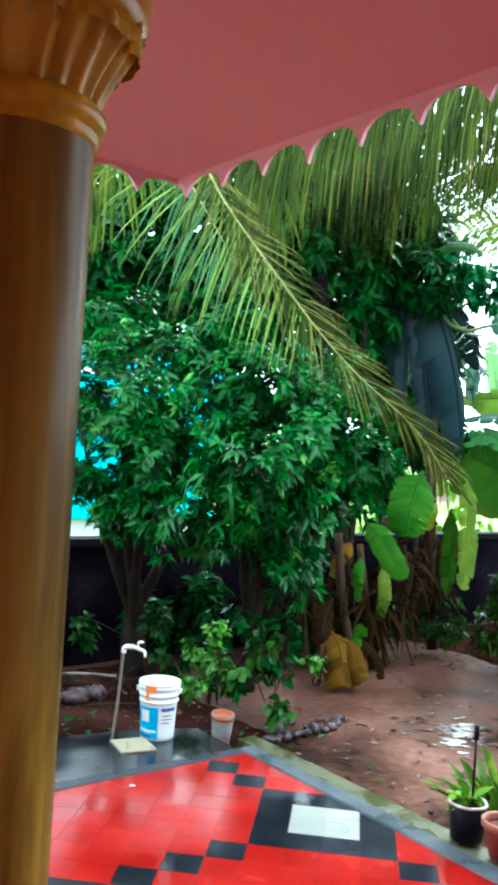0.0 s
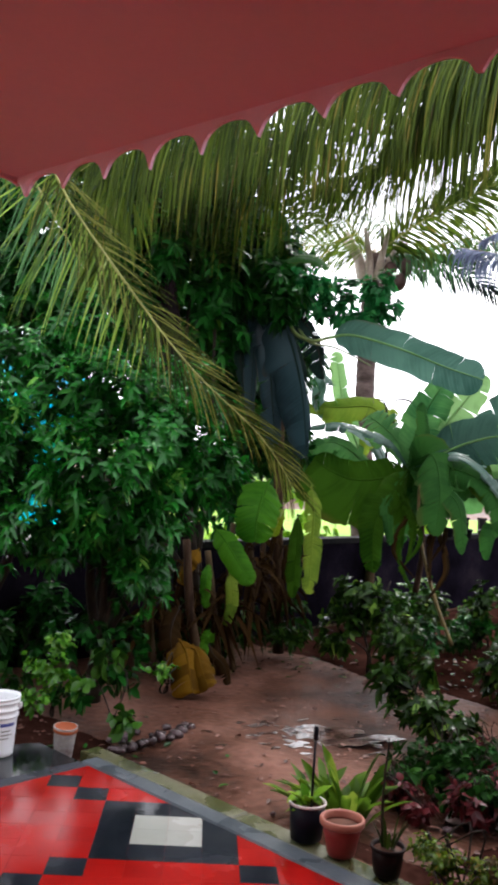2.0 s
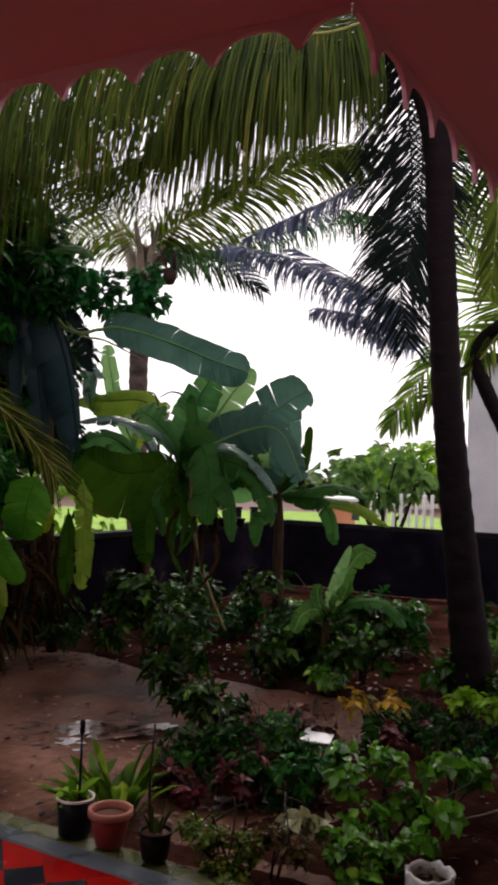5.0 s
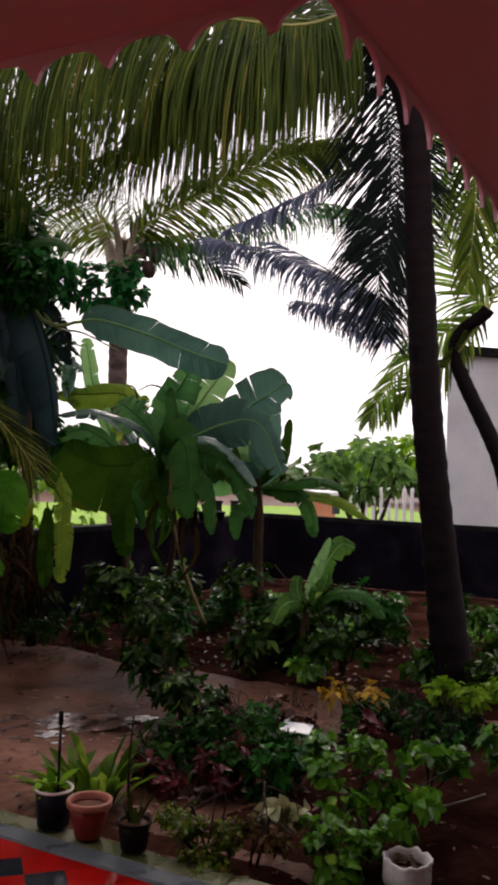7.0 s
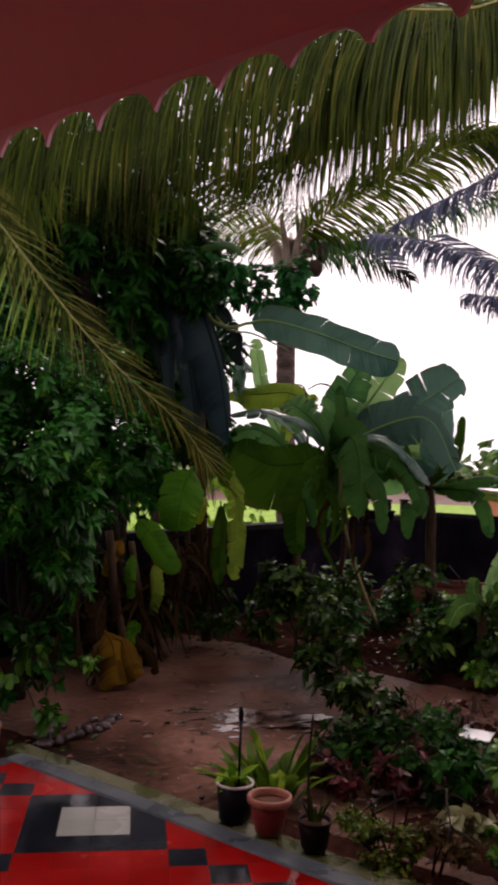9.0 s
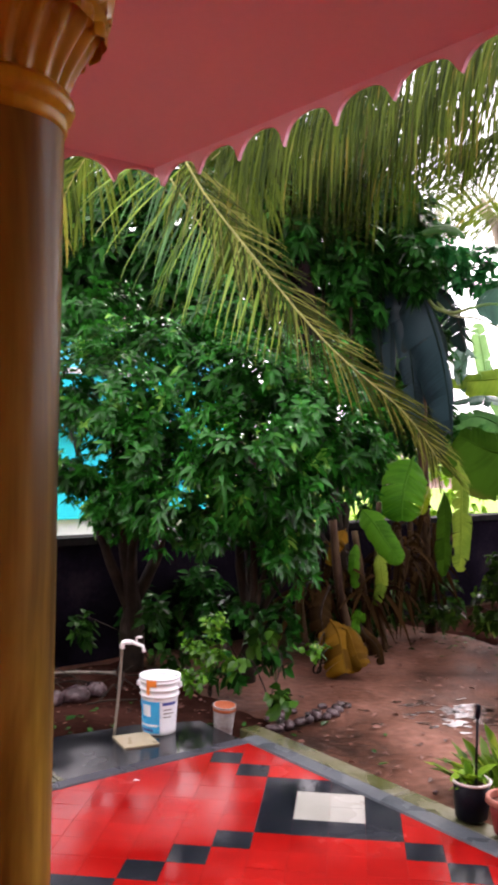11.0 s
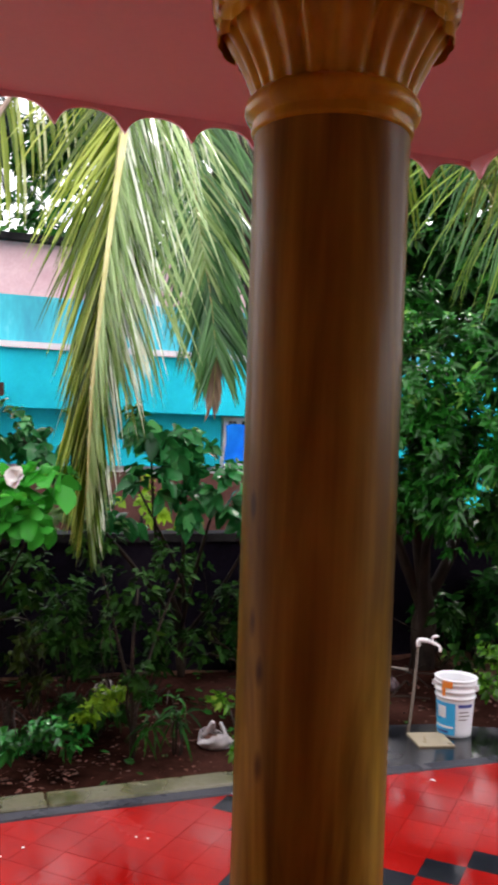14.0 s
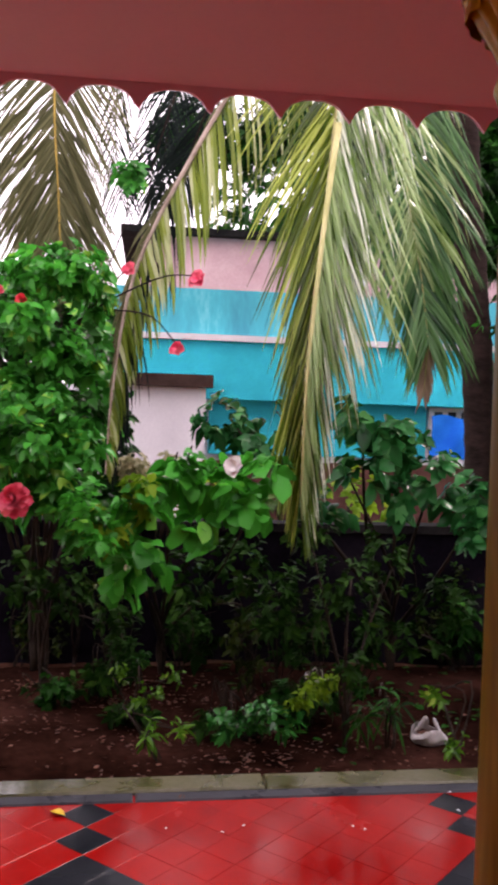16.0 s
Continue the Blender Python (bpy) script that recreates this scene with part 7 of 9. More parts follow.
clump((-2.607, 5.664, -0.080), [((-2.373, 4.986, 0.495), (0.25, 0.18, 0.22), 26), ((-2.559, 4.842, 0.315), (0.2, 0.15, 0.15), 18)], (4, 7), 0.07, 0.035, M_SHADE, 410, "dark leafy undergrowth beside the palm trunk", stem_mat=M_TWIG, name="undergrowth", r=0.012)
clump((-0.826, 5.906, -0.080), [((-0.82, 5.452, 0.36), (0.13, 0.12, 0.12), 30), ((-0.76, 5.559, 0.500), (0.1, 0.1, 0.1), 14), ((-0.846, 5.346, 0.2), (0.12, 0.1, 0.08), 18), ((-0.70, 5.474, 0.28), (0.08, 0.1, 0.1), 10)], (4, 7), 0.05, 0.032, M_OLIVEL, 411, "leafy bright green plant behind the paint bucket")
clump((-0.377, 5.549, -0.080), [((-0.318, 5.303, 0.120), (0.08, 0.08, 0.06), 6), ((-0.465, 5.788, 0.430), (0.12, 0.1, 0.12), 6), ((-0.567, 5.476, 0.240), (0.09, 0.08, 0.07), 4)], (3, 5), 0.09, 0.075, M_OLIVED, 412, "plant with large heart-shaped leaves by the stones", droop=0.4, widest=0.6)
clump((-0.710, 6.538, -0.080), [((-0.674, 5.966, 0.453), (0.2, 0.16, 0.16), 26), ((-0.461, 5.890, 0.221), (0.16, 0.14, 0.12), 18), ((-0.706, 5.764, 0.156), (0.14, 0.12, 0.1), 14), ((-0.379, 6.199, 0.392), (0.16, 0.14, 0.14), 16)], (4, 7), 0.085, 0.05, M_DARKL, 415, "dark leafy growth behind the bright plant", stem_mat=M_TWIG, name="undergrowth")
clump((-0.127, 6.657, -0.080), [((-0.137, 6.126, 0.213), (0.09, 0.08, 0.07), 10)], (4, 6), 0.07, 0.05, M_OLIVEL, 413, "small bright green plant under the banana clump")
clump((-1.374, 6.644, -0.080), [((-1.267, 6.104, 0.417), (0.12, 0.1, 0.14), 12), ((-1.781, 6.151, 0.286), (0.16, 0.12, 0.14), 12), ((-1.078, 5.925, 0.198), (0.14, 0.1, 0.1), 12)], (4, 6), 0.08, 0.045, M_SHADE, 414, "dark green plants under the trees", stem_mat=M_TWIG, name="undergrowth")

# ---- planting to the right of the tiled floor ----
M_CROTON = leafy("orange_yellow_leaf", (0.05, 0.06, 0.004), (0.34, 0.17, 0.012), 0.35, 0.4, (0.5, 0.3, 0.02), 0.2, 0.8)
clump((2.030, 3.736, -0.080), [((1.793, 3.679, 0.267), Q, 19), ((2.052, 3.806, 0.299), Q, 19), ((1.805, 3.575, 0.130), Q, 20), ((2.040, 3.604, 0.175), Q, 17), ((1.632, 3.421, 0.086), Q, 19), ((1.837, 3.358, 0.046), Q, 19), ((1.684, 3.303, -0.006), Q, 17), ((1.862, 3.971, 0.299), (0.08, 0.08, 0.06), 11), ((1.984, 3.415, 0.104), Q, 14)],
      (4, 6), 0.062, 0.046, M_OLIVEL, 421, "leafy bright green shrub with rounded leaves", widest=0.5)
clump((2.537, 4.043, -0.080), [((2.362, 3.816, 0.236), (0.12, 0.1, 0.07), 16), ((2.188, 3.559, 0.129), (0.11, 0.1, 0.07), 17), ((2.520, 3.767, 0.214), (0.1, 0.1, 0.06), 11)], (4, 6), 0.08, 0.055, M_OLIVEL, 422, "low bright green plant in wet soil")
clump((1.182, 3.542, -0.080), [((1.113, 3.583, 0.114), (0.1, 0.09, 0.08), 120), ((1.272, 3.534, 0.072), (0.1, 0.09, 0.08), 120), ((1.158, 3.468, -0.003), (0.12, 0.1, 0.08), 120), ((1.069, 3.702, 0.118), (0.07, 0.07, 0.05), 60)], (5, 9), 0.024, 0.017, M_OLIVEF, 423, "small-leaved olive-green bush beside the kerb", stems=10)
clump((1.505, 3.674, -0.080), [((1.495, 3.566, 0.158), (0.07, 0.06, 0.05), 9), ((1.578, 3.542, 0.125), (0.05, 0.05, 0.04), 6)], (3, 5), 0.08, 0.06, M_CREAML, 424, "plant with cream variegated leaves", widest=0.5)
clump((1.403, 3.533, -0.080), [((1.360, 3.505, 0.123), (0.09, 0.08, 0.06), 50), ((1.439, 3.376, 0.099), (0.08, 0.07, 0.06), 44)], (4, 6), 0.03, 0.02, M_WITHER, 425, "brownish withered bedding plant")
clump((1.166, 4.491, -0.080), [((1.151, 4.517, 0.057), (0.1, 0.08, 0.08), 22), ((1.214, 4.394, 0.008), (0.09, 0.08, 0.06), 16)], (4, 6), 0.06, 0.035, M_REDL, 426, "maroon-leaved plant behind the pots")
clump((2.906, 5.491, -0.080), [((2.691, 5.078, 0.191), (0.12, 0.1, 0.08), 16), ((2.485, 5.142, 0.201), (0.1, 0.08, 0.07), 11)], (4, 6), 0.085, 0.035, M_CROTON, 427, "orange and yellow leaved plant in wet soil", droop=0.5)
clump((2.681, 5.040, -0.080), [((2.373, 4.442, 0.216), (0.1, 0.08, 0.06), 16)], (4, 6), 0.06, 0.035, M_REDL, 428, "dark maroon plant in the bed")
clump((1.653, 5.741, -0.080), [((1.546, 6.172, 0.506), (0.2, 0.16, 0.16), 35), ((1.740, 5.936, 0.362), (0.2, 0.16, 0.16), 35), ((1.590, 5.770, 0.135), (0.2, 0.16, 0.12), 32), ((1.439, 5.997, 0.267), (0.16, 0.14, 0.14), 25), ((1.818, 5.729, 0.035), (0.16, 0.14, 0.12), 25)],
      (5, 8), 0.1, 0.045, M_WEEDY, 429, "dark green leafy shrub in the muddy yard", gaps=0.12, r=0.016, stems=10)
clump((1.587, 7.483, -0.080), [((1.418, 7.313, 0.614), (0.22, 0.18, 0.2), 38), ((1.322, 7.238, 0.390), (0.2, 0.16, 0.16), 28), ((1.588, 7.181, 0.546), (0.18, 0.16, 0.16), 25)], (5, 8), 0.11, 0.06, M_WEEDY, 430, "green leafy shrub before the dark wall", gaps=0.12, r=0.016)
clump((3.222, 6.635, -0.080), [((2.855, 6.070, 0.342), (0.2, 0.16, 0.09), 35), ((3.092, 5.891, 0.330), (0.2, 0.16, 0.1), 35), ((3.094, 6.406, 0.578), (0.25, 0.2, 0.12), 32), ((2.835, 6.703, 0.397), (0.2, 0.16, 0.14), 28), ((2.603, 7.187, 0.653), (0.3, 0.2, 0.16), 38), ((3.297, 5.930, 0.358), (0.16, 0.14, 0.1), 19)],
      (5, 8), 0.09, 0.06, M_WEEDY, 431, "spreading green undergrowth at the far end", gaps=0.12, r=0.014, stems=12)
clump((3.615, 5.645, -0.080), [((3.132, 4.937, 0.243), (0.14, 0.1, 0.09), 19), ((3.280, 4.786, 0.241), (0.14, 0.1, 0.09), 19), ((3.512, 4.712, 0.284), (0.2, 0.14, 0.1), 22)], (4, 6), 0.08, 0.04, M_LIME, 432, "yellow-green plants by the palm trunk")
clump((1.736, 5.223, -0.080), [((1.566, 4.802, 0.187), (0.16, 0.12, 0.08), 22), ((1.326, 4.880, 0.114), (0.14, 0.1, 0.1), 19), ((1.811, 4.725, 0.164), (0.16, 0.12, 0.08), 22), ((1.543, 4.393, 0.072), (0.14, 0.1, 0.06), 16)], (4, 6), 0.07, 0.035, M_SHADE, 433, "dark low plants in the bed", stem_mat=M_TWIG, name="undergrowth")
clump((0.969, 8.328, -0.080), [((0.877, 7.597, 0.217), (0.2, 0.14, 0.07), 22), ((1.347, 7.753, 0.157), (0.2, 0.14, 0.08), 22)], (4, 6), 0.1, 0.04, M_WEEDY, 434, "low weeds at the foot of the wall", gaps=0.12, name="undergrowth")
clump((3.109, 4.080, -0.080), [((2.841, 3.769, 0.275), (0.2, 0.16, 0.12), 28), ((2.953, 3.527, 0.186), (0.2, 0.16, 0.12), 28)], (4, 6), 0.09, 0.05, M_OLIVEL, 435, "green shrub beside the porch wing")


def scatter(a, b, c, d, n, seed, kinds):
    """Small plants strewn over the four-cornered piece of ground a b c d; kinds are (leaf, width, height, material, label)."""
    rng = np.random.default_rng(seed)
    a, b, c, d = (Vector(p) for p in (a, b, c, d))
    for k in range(n):
        p = a.lerp(b, rng.uniform()).lerp(d.lerp(c, rng.uniform()), rng.uniform())
        leaf, wide, tall, mt, label = kinds[int(rng.integers(len(kinds)))]
        q = rng.uniform(0.7, 1.3)
        z = ground_height(p.x, p.y)
        blobs = [((p.x + rng.normal() * 0.08, p.y + rng.normal() * 0.08, z + tall * q * rng.uniform(0.35, 0.9)), (0.12 * q, 0.11 * q, tall * q * 0.35), int(rng.integers(9, 18))) for _ in range(3)]
        clump((p.x, p.y), blobs, (4, 7), leaf * q, wide * q, mt, seed * 100 + k, label, stem_mat=M_TWIG, stems=6, r=0.006)


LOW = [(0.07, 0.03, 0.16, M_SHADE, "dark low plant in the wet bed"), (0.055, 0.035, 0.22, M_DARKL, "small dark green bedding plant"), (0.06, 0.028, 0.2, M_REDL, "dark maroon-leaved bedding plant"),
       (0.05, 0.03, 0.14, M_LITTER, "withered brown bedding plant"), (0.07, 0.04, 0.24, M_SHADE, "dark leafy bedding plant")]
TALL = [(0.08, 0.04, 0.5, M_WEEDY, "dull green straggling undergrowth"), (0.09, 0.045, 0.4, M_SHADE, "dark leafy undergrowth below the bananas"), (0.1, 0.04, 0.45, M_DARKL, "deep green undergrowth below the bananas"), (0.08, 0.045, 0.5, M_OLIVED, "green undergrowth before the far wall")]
scatter((1.037, 4.365, -0.080), (1.846, 4.191, -0.080), (2.309, 5.346, -0.080), (1.377, 5.522, -0.080), 22, 41, LOW)
scatter((2.362, 5.101, -0.080), (3.024, 4.269, -0.080), (4.002, 5.729, -0.080), (2.894, 5.922, -0.080), 12, 42, LOW)
scatter((1.162, 8.127, -0.080), (4.173, 7.230, -0.080), (4.823, 9.187, -0.080), (1.659, 9.687, -0.080), 22, 43, TALL)
scatter((-0.078, 9.079, -0.080), (1.493, 8.608, -0.080), (1.686, 9.863, -0.080), (-0.104, 10.035, -0.080), 8, 44, TALL)
scatter((-4.998, 3.456, -0.080), (-2.429, 5.829, -0.080), (-2.795, 6.761, -0.080), (-5.714, 3.974, -0.080), 16, 45, TALL[1:3])
scatter((-3.896, 2.727, -0.080), (-1.900, 4.482, -0.080), (-2.377, 5.697, -0.080), (-4.845, 3.430, -0.080), 10, 46, LOW[:2])
scatter((-2.021, 6.590, -0.080), (-0.146, 7.273, -0.080), (-0.171, 8.133, -0.080), (-2.251, 7.311, -0.080), 9, 47, TALL[1:3])

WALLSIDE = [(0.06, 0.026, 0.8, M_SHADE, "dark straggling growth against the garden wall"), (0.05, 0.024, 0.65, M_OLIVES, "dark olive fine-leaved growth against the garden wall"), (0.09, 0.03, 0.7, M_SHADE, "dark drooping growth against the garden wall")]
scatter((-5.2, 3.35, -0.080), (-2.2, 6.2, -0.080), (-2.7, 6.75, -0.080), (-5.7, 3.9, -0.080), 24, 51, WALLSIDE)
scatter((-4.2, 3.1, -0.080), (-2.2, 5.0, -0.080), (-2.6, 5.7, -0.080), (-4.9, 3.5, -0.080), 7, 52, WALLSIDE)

# foliage filling the space behind the flowering shrub
clump((-4.782, 3.833, -0.080), [((-4.536, 3.463, 2.340), (0.3, 0.2, 0.25), 60), ((-4.294, 3.756, 2.085), (0.25, 0.2, 0.25), 50), ((-4.536, 3.440, 1.719), (0.3, 0.2, 0.25), 60), ((-4.222, 3.663, 1.525), (0.25, 0.2, 0.2), 46), ((-4.350, 3.432, 1.180), (0.3, 0.2, 0.2), 46), ((-4.241, 3.909, 1.812), (0.15, 0.15, 0.2), 26)], (5, 8), 0.09, 0.05, M_HIB, 471, "tall leafy shrub behind the flowering one", name="shrub", category="shrub", group="", r=0.02)
clump((-4.810, 4.837, -0.080), [((-3.670, 3.566, 1.320), (0.12, 0.1, 0.1), 46), ((-3.571, 3.764, 1.353), (0.1, 0.1, 0.07), 26)], (4, 7), 0.05, 0.028, M_CREAML, 472, "small shrub with cream and yellow variegated leaves", name="shrub", category="shrub", group="", r=0.012)
FRESH = [(0.09, 0.06, 0.3, M_OLIVED, "green leafy plant before the far wall"), (0.1, 0.045, 0.35, M_WEEDY, "dull green straggling undergrowth"), (0.08, 0.05, 0.26, M_OLIVEL, "light green leafy plant near the trunk"), (0.09, 0.045, 0.4, M_SHADE, "dark leafy undergrowth near the trunk")]
scatter((2.262, 6.518, -0.080), (3.479, 5.978, -0.080), (5.050, 8.811, -0.080), (3.176, 9.357, -0.080), 26, 48, FRESH)
scatter((3.479, 5.978, -0.080), (4.462, 5.070, -0.080), (7.148, 8.237, -0.080), (5.050, 8.811, -0.080), 14, 49, FRESH)


# ---- potted plants and loose things ----
M_BROADG = leafy("broad_garden_leaf", (0.009, 0.035, 0.002), (0.09, 0.17, 0.012), 0.3, 0.45, (0.22, 0.3, 0.035), 0.2, 0.7, 0.6, 9.0)


def flower_pot(at, r0, r1, h, mat, rim_mat, label, rim=0.02, lip=0.008, soil=True):
    host = thing("flower_pot", at, label, "flower pot", "pots beside the floor")
    prof = [(0.0, 0.0), (r0 * 0.9, 0.0), (r0, 0.006), (r0 + (r1 - r0) * 0.5, h * 0.5), (r1 - 0.003, h - rim - 0.002), (r1 - 0.006, h - rim - 0.001), (r1 - 0.012, h - rim - 0.03), (0.0, h - rim - 0.03)]
    part("body", mesh_of("body", *lathe(at, prof, 40), mat, smooth=True), host)
    rp = [(r1 - 0.006, h - rim), (r1 + lip * 0.6, h - rim), (r1 + lip, h - rim + 0.004), (r1 + lip, h - 0.004), (r1 + lip * 0.6, h), (r1 - 0.004, h), (r1 - 0.008, h - 0.006), (r1 - 0.01, h - rim)]
    part("rim", mesh_of("rim", *lathe(at, rp, 40), rim_mat, smooth=True), host, "rolled rim")
    if soil:
        sp = [(r1 - 0.011, h - rim - 0.004), (r1 * 0.6, h - rim + 0.004), (0.0, h - rim + 0.006)]
        part("soil", mesh_of("soil", *lathe(at, sp, 28), M_SOIL, smooth=True), host, "dark wet potting soil")
    return host


KZ = 0.014
pb = uv(0.195, 1.352, KZ)
flower_pot(pb, 0.07, 0.082, 0.168, M_POTB, M_RIM, "black nursery pot with a pale rim standing on the kerb", 0.012, 0.003)
pt = uv(0.19, 1.552, KZ)
flower_pot(pt, 0.06, 0.09, 0.158, M_POTR, M_POTRIM, "terracotta-coloured pot with a rolled rim standing on the kerb", 0.03, 0.008)
pd = uv(0.19, 1.79, KZ)
flower_pot(pd, 0.055, 0.07, 0.12, M_POTD, M_POTD, "small dark brown pot on the kerb beside the terracotta one", 0.012, 0.004)


def strap_plant(at, z, n, length, width, seed, mat, label, lean=0.35, widest=0.45, name="potted_plant", group="plants in pots", wide=0.02):
    """A tuft of upright strap leaves growing from a pot."""
    rng = np.random.default_rng(seed)
    host = thing(name, (at[0], at[1], z), label, "potted plant" if group else "plant", group)
    P, W, U = [], [], []
    for k in range(n):
        a = rng.uniform(0, 6.28)
        P.append((at[0] + wide * math.cos(a), at[1] + wide * math.sin(a), z))
        W.append((math.cos(a) * rng.uniform(0.1, lean), math.sin(a) * rng.uniform(0.1, lean), 1))
        U.append((-math.cos(a), -math.sin(a), 0.3))
    L = rng.uniform(0.6, 1.1, n)
    v, f = leaf_mesh(P, W, U, L * length, width, 0.25, 0.3, widest)
    part("leaf_tuft", mesh_of("leaf_tuft", v, f, mat, smooth=True), host)
    return host


h = strap_plant(pb, KZ + 0.155, 7, 0.15, 0.045, 501, M_LIME, "tuft of bright green leaves growing in the black pot", 1.0)
v, f = rosettes(np.random.default_rng(502), np.array([pb[:2] + (KZ + 0.173,)] * 8) + np.random.default_rng(1).normal(size=(8, 3)) * (0.035, 0.035, 0.012), np.array([[0, 0, 1.0]] * 8), (7, 10), 0.075, 0.045, 1.2, 0.5)
part("low_leaves", mesh_of("low_leaves", v, f, M_LIME, smooth=True), h, "lime-green lower leaves")
for k, (du, dv) in enumerate(((0.44, -0.5), (0.46, -0.42), (0.48, -0.34), (0.46, -0.26), (0.38, -0.3))):
    q = uv(0.19 + du, 1.552 + dv)
    strap_plant(q, ground_height(q[0], q[1]) - 0.01, 13, (0.36, 0.44, 0.5, 0.46, 0.38)[k], 0.05, 503 + 20 * k, M_BROADG, "clump of upright green strap leaves behind the pots", 1.0, 0.55, "garden_plant", "", 0.035)
h = strap_plant(pd, KZ + 0.085, 9, 0.26, 0.02, 504, M_OLIVES, "thin dull green plant growing in the small dark pot", 0.4)
stem(h, [(pd[0] - 0.02, pd[1], KZ + 0.08), (pd[0] - 0.03, pd[1] + 0.01, KZ + 0.3), (pd[0] - 0.015, pd[1] + 0.02, KZ + 0.55)], 0.008, 0.004, M_TWIG, "dry_stem", 7, "dry brown stem", 0.15)
st = thing("plant_stake", (pb[0] + 0.01, pb[1] - 0.045, KZ + 0.14), "black plastic stake with a capped top standing in the black pot", "stake")
a = Vector((pb[0] + 0.01, pb[1] - 0.045, KZ + 0.13))
part("rod", mesh_of("rod", *tube([a, a + Vector((0.002, 0, 0.32))], [0.006, 0.006], 10), M_POTB, smooth=True), st)
part("cap", mesh_of("cap", *lathe(a + Vector((0.002, 0, 0.318)), [(0.0, 0.0), (0.011, 0.002), (0.012, 0.03), (0.011, 0.06), (0.0, 0.066)], 14), M_POTB, smooth=True), st)


def paint_bucket():
    at = (-0.985, 4.95, 0.001)
    host = thing("paint_bucket", at, "white plastic paint bucket with blue printed label on the wet pad", "bucket")
    h, r0, r1 = 0.318, 0.093, 0.11

    def rad(z):
        return r0 + (r1 - r0) * z / h

    prof = [(0.0, 0.0), (r0 - 0.004, 0.0), (r0, 0.005), (rad(0.2), 0.2), (rad(0.2) + 0.001, 0.21), (rad(0.215) + 0.007, 0.212), (rad(0.22) + 0.007, 0.218), (rad(0.22) + 0.001, 0.222), (rad(0.245), 0.245), (rad(0.25) + 0.008, 0.248), (rad(0.256) + 0.008, 0.256),
            (rad(0.26) + 0.001, 0.26), (rad(0.285), 0.285), (rad(0.288) + 0.008, 0.288), (rad(0.296) + 0.008, 0.296), (rad(0.3) + 0.002, 0.3), (rad(h) + 0.002, h - 0.012), (rad(h) + 0.007, h - 0.01), (rad(h) + 0.007, h), (rad(h) - 0.003, h), (rad(0.3) - 0.004, 0.3), (rad(0.06) - 0.004, 0.06), (0.0, 0.06)]
    part("body", mesh_of("body", *lathe(at, prof, 56), M_WHITEP, smooth=True), host, "white ribbed plastic body")

    def label_patch(name, a0, a1, z0, z1, mat, lift):
        vs, fs, n = [], [], 16
        for i in range(n + 1):
            a = radians(a0 + (a1 - a0) * i / n)
            for z in (z0, z1):
                r = rad(z) + lift
                vs.append((at[0] + r * math.cos(a), at[1] + r * math.sin(a), at[2] + z))
        fs = [(2 * i, 2 * i + 2, 2 * i + 3, 2 * i + 1) for i in range(n)]
        part(name, mesh_of(name, vs, fs, mat, smooth=True), host)

    label_patch("label", -168, -78, 0.012, 0.19, M_BLUEP, 0.0012)
    label_patch("label_panel", -140, -108, 0.105, 0.17, M_WHITEP, 0.0022)
    label_patch("label_panel", -160, -84, 0.05, 0.062, M_WHITEP, 0.0022)
    label_patch("label_panel", -150, -100, 0.022, 0.034, M_NAVYP, 0.0022)
    label_patch("label_side", -76, -5, 0.018, 0.19, M_SHEET, 0.0012)
    label_patch("label_bar", -70, -20, 0.168, 0.186, M_NAVYP, 0.0022)
    label_patch("label_bar", -66, -36, 0.14, 0.146, M_PIPE, 0.0022)
    label_patch("label_bar", -66, -30, 0.12, 0.126, M_PIPE, 0.0022)
    label_patch("label_bar", -66, -40, 0.1, 0.106, M_PIPE, 0.0022)
    label_patch("lid_mark", -118, -88, 0.275, 0.312, M_ORANGE, 0.009)
    label_patch("lid_mark", -118, -108, 0.228, 0.275, M_ORANGE, 0.009)
    for sgn in (-1, 1):
        a = radians(-90 + 86 * sgn)
        q = Vector((at[0] + (rad(0.27) + 0.008) * math.cos(a), at[1] + (rad(0.27) + 0.008) * math.sin(a), at[2] + 0.272))
        part("handle_lug", mesh_of("handle_lug", *box(q.x - 0.012, q.y - 0.012, q.z - 0.014, q.x + 0.012, q.y + 0.012, q.z + 0.014, 0.004), M_WHITEP), host)


paint_bucket()


